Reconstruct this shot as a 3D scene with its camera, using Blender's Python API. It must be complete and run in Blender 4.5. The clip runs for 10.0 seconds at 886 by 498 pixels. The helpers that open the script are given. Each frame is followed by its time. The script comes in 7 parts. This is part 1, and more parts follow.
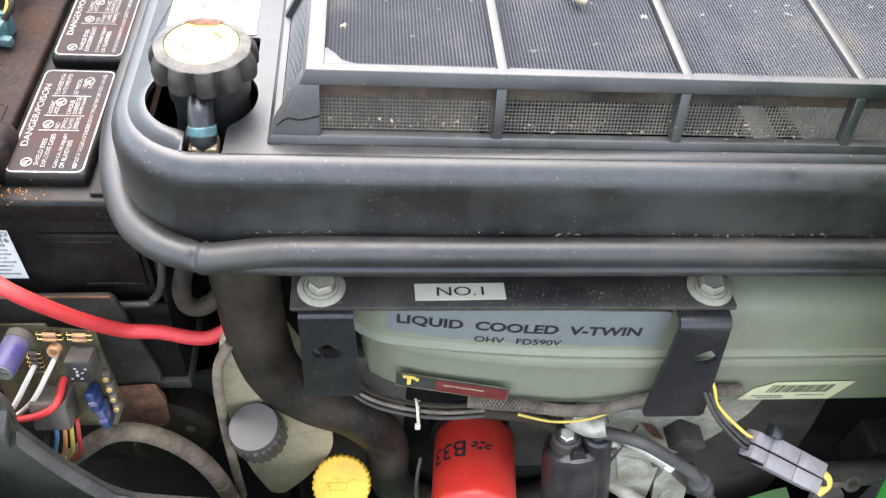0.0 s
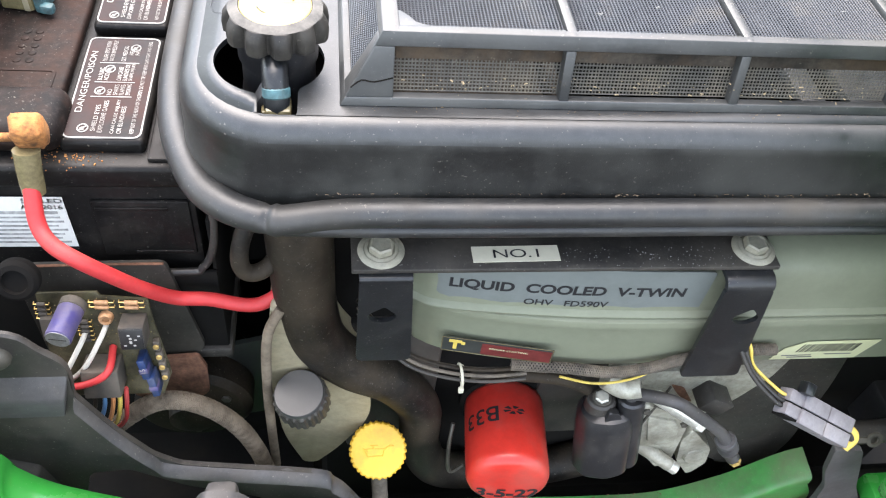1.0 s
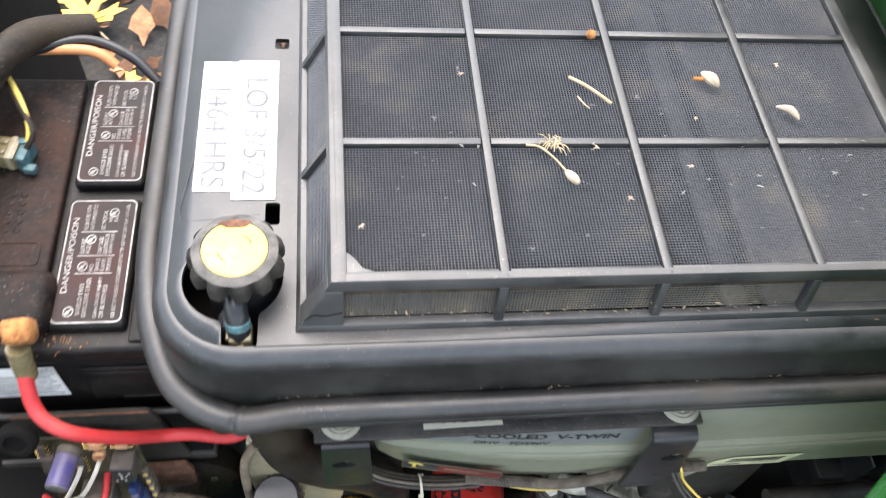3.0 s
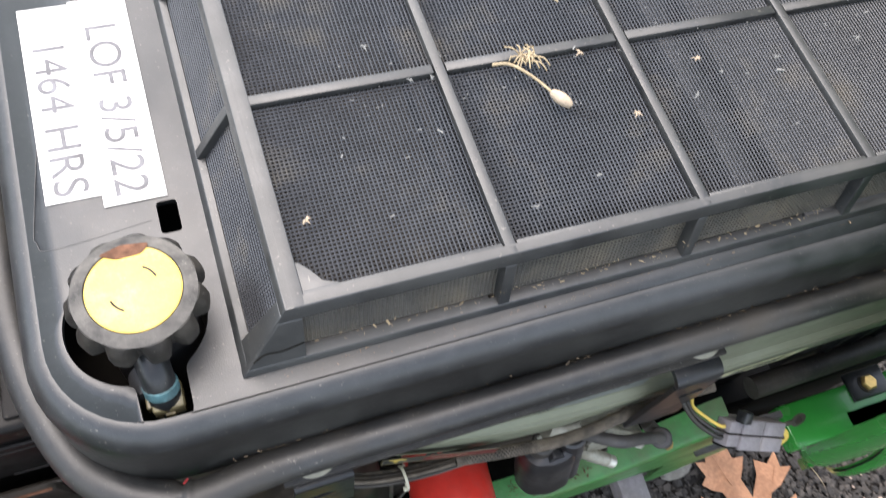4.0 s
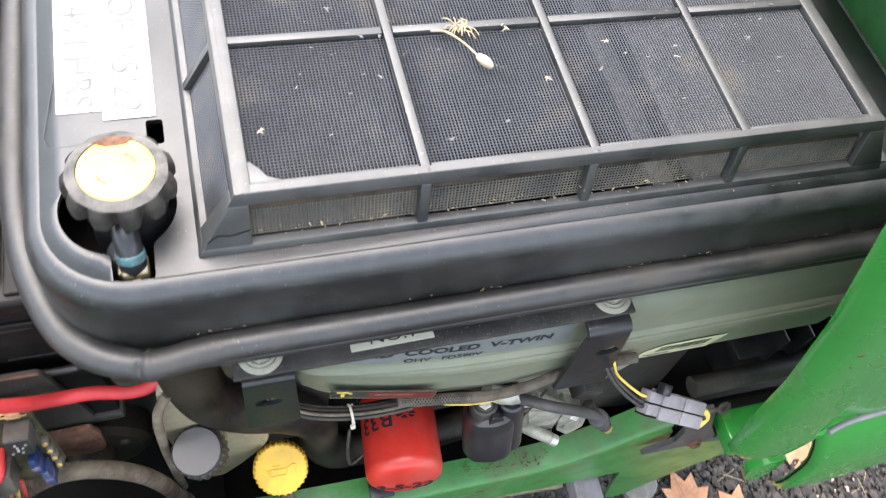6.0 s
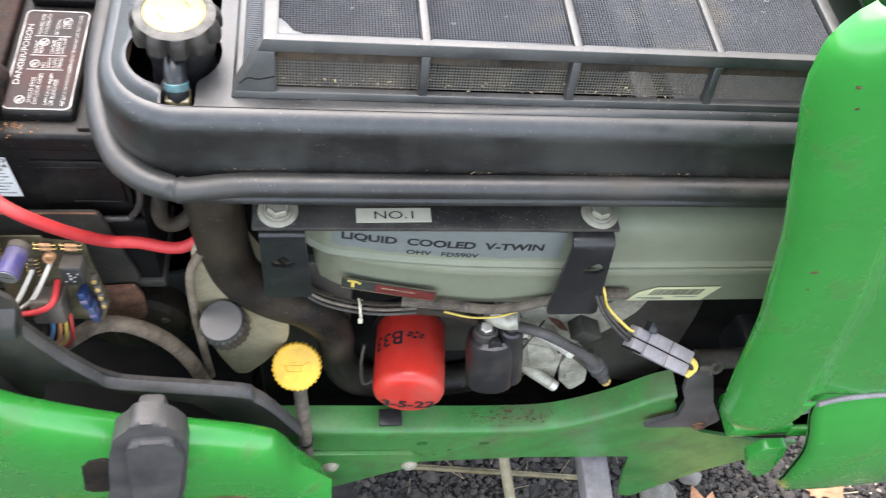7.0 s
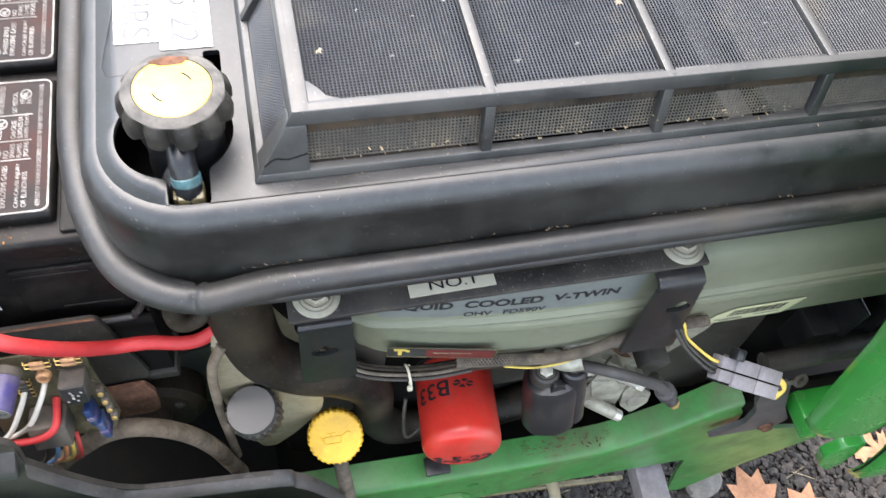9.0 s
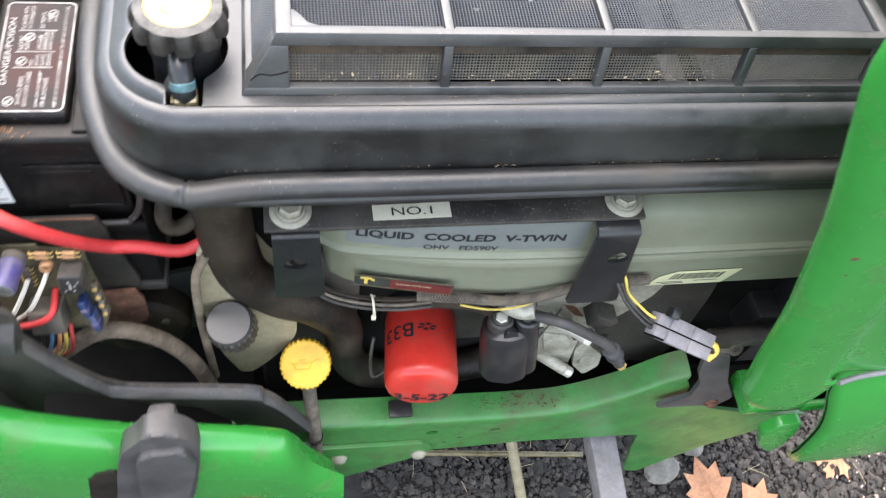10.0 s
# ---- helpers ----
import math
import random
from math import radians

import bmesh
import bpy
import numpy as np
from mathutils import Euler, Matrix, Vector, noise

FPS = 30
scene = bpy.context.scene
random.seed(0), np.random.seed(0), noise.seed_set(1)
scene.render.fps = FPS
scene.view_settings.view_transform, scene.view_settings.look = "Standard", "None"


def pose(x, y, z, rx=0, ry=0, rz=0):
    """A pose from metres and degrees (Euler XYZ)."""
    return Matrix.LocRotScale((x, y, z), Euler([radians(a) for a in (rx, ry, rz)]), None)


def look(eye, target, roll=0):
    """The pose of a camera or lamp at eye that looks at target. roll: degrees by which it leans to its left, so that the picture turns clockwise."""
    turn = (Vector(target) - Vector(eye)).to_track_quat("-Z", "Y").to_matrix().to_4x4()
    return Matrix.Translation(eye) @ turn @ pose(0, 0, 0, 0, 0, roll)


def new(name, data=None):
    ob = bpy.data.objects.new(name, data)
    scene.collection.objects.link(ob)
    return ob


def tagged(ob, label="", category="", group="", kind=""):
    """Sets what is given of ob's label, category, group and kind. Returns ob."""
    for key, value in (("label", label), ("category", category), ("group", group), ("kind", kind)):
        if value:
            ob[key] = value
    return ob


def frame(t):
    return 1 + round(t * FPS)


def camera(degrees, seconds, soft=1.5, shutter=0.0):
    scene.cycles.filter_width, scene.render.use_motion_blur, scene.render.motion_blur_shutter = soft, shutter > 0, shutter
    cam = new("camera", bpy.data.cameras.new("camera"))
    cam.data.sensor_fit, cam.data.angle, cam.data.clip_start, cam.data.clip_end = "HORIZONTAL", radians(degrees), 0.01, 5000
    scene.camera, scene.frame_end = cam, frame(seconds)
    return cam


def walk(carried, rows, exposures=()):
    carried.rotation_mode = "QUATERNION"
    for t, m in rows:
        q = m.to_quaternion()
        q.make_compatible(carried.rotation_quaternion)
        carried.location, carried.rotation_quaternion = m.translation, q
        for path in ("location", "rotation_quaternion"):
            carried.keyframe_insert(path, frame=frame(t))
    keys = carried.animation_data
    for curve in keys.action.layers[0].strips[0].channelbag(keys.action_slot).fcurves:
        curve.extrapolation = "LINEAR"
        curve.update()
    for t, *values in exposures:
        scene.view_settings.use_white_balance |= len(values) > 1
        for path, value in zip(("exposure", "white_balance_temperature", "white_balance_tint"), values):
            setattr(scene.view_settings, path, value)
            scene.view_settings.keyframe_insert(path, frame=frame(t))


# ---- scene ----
cam = camera(57.26, 10.0, soft=1.15, shutter=0.5)
# seconds, eye, yaw, pitch, roll
ROWS = [
    (0, -0.0228, 0.0120, 1.2354, -8.79, -48.35, 6.88),
    (0.5, -0.0552, 0.0060, 1.2250, -11.84, -48.75, 8.91),
    (1, -0.0822, -0.0007, 1.2283, -12.42, -49.11, 9.10),
    (1.5, -0.0703, -0.0026, 1.2403, -13.16, -48.85, 9.02),
    (2, -0.0755, -0.0081, 1.3382, -13.19, -51.53, 9.60),
    (2.5, -0.0464, 0.0403, 1.4048, -13.02, -56.12, 10.92),
    (2.7, -0.0448, 0.0722, 1.4078, -12.57, -56.09, 11.11),
    (3.8, -0.0728, 0.2326, 1.3022, -29.45, -61.09, 14.24),
    (4, -0.0752, 0.2409, 1.2969, -34.94, -62.21, 18.29),
    (4.5, -0.0910, 0.2144, 1.3243, -37.23, -63.49, 21.80),
    (5, -0.0778, 0.2139, 1.3356, -37.90, -63.32, 21.50),
    (5.2, -0.0690, 0.2125, 1.3351, -38.06, -62.88, 21.06),
    (6.3, -0.0495, 0.0755, 1.3409, -24.42, -55.69, 16.47),
    (6.5, -0.0328, 0.0425, 1.3303, -21.61, -54.22, 16.16),
    (7, -0.0186, -0.0305, 1.3453, -16.15, -56.14, 13.52),
    (7.5, -0.0263, -0.0386, 1.3591, -10.69, -55.37, 8.73),
    (8, -0.0547, 0.0248, 1.3518, -11.65, -55.31, 7.48),
    (8.5, -0.0715, 0.0718, 1.3261, -15.98, -56.77, 9.01),
    (9, -0.0670, 0.0966, 1.2952, -22.10, -58.53, 11.60),
    (9.5, -0.0638, 0.0881, 1.2918, -24.82, -59.52, 14.22),
    (10, -0.0490, 0.0075, 1.3287, -20.44, -57.99, 15.17),
]


def eye_pose(x, y, z, yaw, pitch, roll):
    return pose(x, y, z, 0, 0, yaw) @ pose(0, 0, 0, 90 + pitch, 0, 0) @ pose(0, 0, 0, 0, 0, roll)


walk(cam, [(t, eye_pose(*r)) for t, *r in ROWS], exposures=[(0, 3.15), (1.4, 3.12), (2.0, 2.93), (2.6, 2.86), (3.9, 2.28), (4.4, 2.6), (5.1, 2.65), (6.4, 3.0), (8.0, 2.97), (8.7, 2.87), (10, 3.05)])
# ---- end of walk ----
# ---- world and light ----
world = bpy.data.worlds.new("overcast")
scene.world = world
world.use_nodes = True
wn, wl = world.node_tree.nodes, world.node_tree.links
sky = wn.new("ShaderNodeTexSky")
sky.sky_type, sky.sun_disc = "NISHITA", False
sky.sun_elevation, sky.sun_rotation = radians(72), radians(-18)
sky.air_density, sky.dust_density = 1.0, 1.2
pale = wn.new("ShaderNodeHueSaturation")
pale.inputs["Saturation"].default_value = 0.47
wl.new(sky.outputs["Color"], pale.inputs["Color"])
wl.new(pale.outputs["Color"], wn["Background"].inputs["Color"])
wn["Background"].inputs["Strength"].default_value = 0.112
sun = new("sun", bpy.data.lights.new("sun", "SUN"))
sun.data.energy, sun.data.angle, sun.data.color = 1.12, radians(66), (1.0, 0.865, 0.775)
sun.matrix_world = look((-0.3, 1.15, 3.0), (0, 0, 0))


# ---- materials ----
def surf(name, col, rough=0.5, metal=0.0, var=0.25, vscale=25.0, grain=900.0, bump=0.15, dust=0.0,
         dustcol=(0.30, 0.26, 0.20), dscale=18.0, coat=0.0, spec=0.5, glass=0.0, island=False, specks=0.0):
    m = bpy.data.materials.new(name)
    m.use_nodes = True
    n, l = m.node_tree.nodes, m.node_tree.links
    b = n["Principled BSDF"]
    tc = n.new("ShaderNodeTexCoord")
    big = n.new("ShaderNodeTexNoise")
    big.inputs["Scale"].default_value, big.inputs["Detail"].default_value = vscale, 6
    fine = n.new("ShaderNodeTexNoise")
    fine.inputs["Scale"].default_value, fine.inputs["Detail"].default_value = grain, 3
    l.new(tc.outputs["Object"], big.inputs["Vector"])
    l.new(tc.outputs["Object"], fine.inputs["Vector"])
    ramp = n.new("ShaderNodeValToRGB")
    ramp.color_ramp.elements[0].position, ramp.color_ramp.elements[1].position = 0.3, 0.7
    ramp.color_ramp.elements[0].color = (*[c * (1 - var) for c in col], 1)
    ramp.color_ramp.elements[1].color = (*[min(1, c * (1 + var)) for c in col], 1)
    l.new(big.outputs["Fac"], ramp.inputs["Fac"])
    mid = n.new("ShaderNodeTexNoise")
    mid.inputs["Scale"].default_value, mid.inputs["Detail"].default_value = min(vscale * 6, 260), 8
    mid.inputs["Roughness"].default_value = 0.7
    l.new(tc.outputs["Object"], mid.inputs["Vector"])
    mg = n.new("ShaderNodeMapRange")
    mg.inputs["From Min"].default_value, mg.inputs["From Max"].default_value = 0.25, 0.75
    mg.inputs["To Min"].default_value, mg.inputs["To Max"].default_value = 1 - 1.1 * var, 1 + 1.1 * var
    l.new(mid.outputs["Fac"], mg.inputs["Value"])
    mm = n.new("ShaderNodeMix")
    mm.data_type, mm.blend_type = "RGBA", "MULTIPLY"
    mm.inputs["Factor"].default_value = 1.0
    l.new(ramp.outputs["Color"], mm.inputs["A"])
    l.new(mg.outputs["Result"], mm.inputs["B"])
    out = mm.outputs["Result"]
    if island:
        geo = n.new("ShaderNodeNewGeometry")
        hs = n.new("ShaderNodeHueSaturation")
        mr = n.new("ShaderNodeMapRange")
        mr.inputs["To Min"].default_value, mr.inputs["To Max"].default_value = 0.3, 2.3
        l.new(geo.outputs["Random Per Island"], mr.inputs["Value"])
        l.new(mr.outputs["Result"], hs.inputs["Value"])
        l.new(out, hs.inputs["Color"])
        out = hs.outputs["Color"]
    if specks > 0:
        sn = n.new("ShaderNodeTexNoise")
        sn.inputs["Scale"].default_value, sn.inputs["Detail"].default_value = 520.0, 2
        l.new(tc.outputs["Object"], sn.inputs["Vector"])
        sc = n.new("ShaderNodeTexNoise")
        sc.inputs["Scale"].default_value, sc.inputs["Detail"].default_value = 16.0, 3
        l.new(tc.outputs["Object"], sc.inputs["Vector"])
        pr = n.new("ShaderNodeMath")
        pr.operation = "MULTIPLY_ADD"
        l.new(sc.outputs["Fac"], pr.inputs[0])
        pr.inputs[1].default_value = 0.14
        l.new(sn.outputs["Fac"], pr.inputs[2])
        sr = n.new("ShaderNodeMapRange")
        sr.inputs["From Min"].default_value, sr.inputs["From Max"].default_value = 0.755, 0.82
        sr.inputs["To Max"].default_value = specks
        l.new(pr.outputs["Value"], sr.inputs["Value"])
        sm = n.new("ShaderNodeMix")
        sm.data_type = "RGBA"
        l.new(sr.outputs["Result"], sm.inputs["Factor"])
        l.new(out, sm.inputs["A"])
        sm.inputs["B"].default_value = (0.26, 0.24, 0.20, 1)
        gn = n.new("ShaderNodeTexNoise")
        gn.inputs["Scale"].default_value, gn.inputs["Detail"].default_value, gn.inputs["Roughness"].default_value = 210.0, 7, 0.78
        l.new(tc.outputs["Object"], gn.inputs["Vector"])
        gr = n.new("ShaderNodeMapRange")
        gr.inputs["From Min"].default_value, gr.inputs["From Max"].default_value = 0.52, 0.72
        gr.inputs["To Max"].default_value = min(1.0, 0.9 * specks)
        l.new(gn.outputs["Fac"], gr.inputs["Value"])
        gm = n.new("ShaderNodeMix")
        gm.data_type = "RGBA"
        l.new(gr.outputs["Result"], gm.inputs["Factor"])
        l.new(sm.outputs["Result"], gm.inputs["A"])
        gm.inputs["B"].default_value = (*[0.5 * c + 0.035 for c in dustcol], 1)
        out = gm.outputs["Result"]
    if dust > 0:
        dn = n.new("ShaderNodeTexNoise")
        dn.inputs["Scale"].default_value, dn.inputs["Detail"].default_value = dscale, 9
        dn.inputs["Roughness"].default_value = 0.65
        l.new(tc.outputs["Object"], dn.inputs["Vector"])
        dr = n.new("ShaderNodeMapRange")
        dr.inputs["From Min"].default_value, dr.inputs["From Max"].default_value = 0.62 - 0.28 * dust, 0.80
        l.new(dn.outputs["Fac"], dr.inputs["Value"])
        mx = n.new("ShaderNodeMix")
        mx.data_type = "RGBA"
        l.new(dr.outputs["Result"], mx.inputs["Factor"])
        l.new(out, mx.inputs["A"])
        mx.inputs["B"].default_value = (*dustcol, 1)
        out = mx.outputs["Result"]
        rr = n.new("ShaderNodeMapRange")
        rr.inputs["To Min"].default_value, rr.inputs["To Max"].default_value = rough, min(1, rough + 0.35)
        l.new(dr.outputs["Result"], rr.inputs["Value"])
        l.new(rr.outputs["Result"], b.inputs["Roughness"])
    else:
        rr = n.new("ShaderNodeMapRange")
        rr.inputs["To Min"].default_value, rr.inputs["To Max"].default_value = rough * 0.85, min(1, rough * 1.15)
        l.new(big.outputs["Fac"], rr.inputs["Value"])
        l.new(rr.outputs["Result"], b.inputs["Roughness"])
    l.new(out, b.inputs["Base Color"])
    b.inputs["Metallic"].default_value = metal
    b.inputs["Specular IOR Level"].default_value = spec
    b.inputs["Coat Weight"].default_value = coat
    b.inputs["Transmission Weight"].default_value = glass
    if bump > 0:
        bp = n.new("ShaderNodeBump")
        bp.inputs["Strength"].default_value, bp.inputs["Distance"].default_value = bump, 0.0006
        l.new(fine.outputs["Fac"], bp.inputs["Height"])
        l.new(bp.outputs["Normal"], b.inputs["Normal"])
    return m


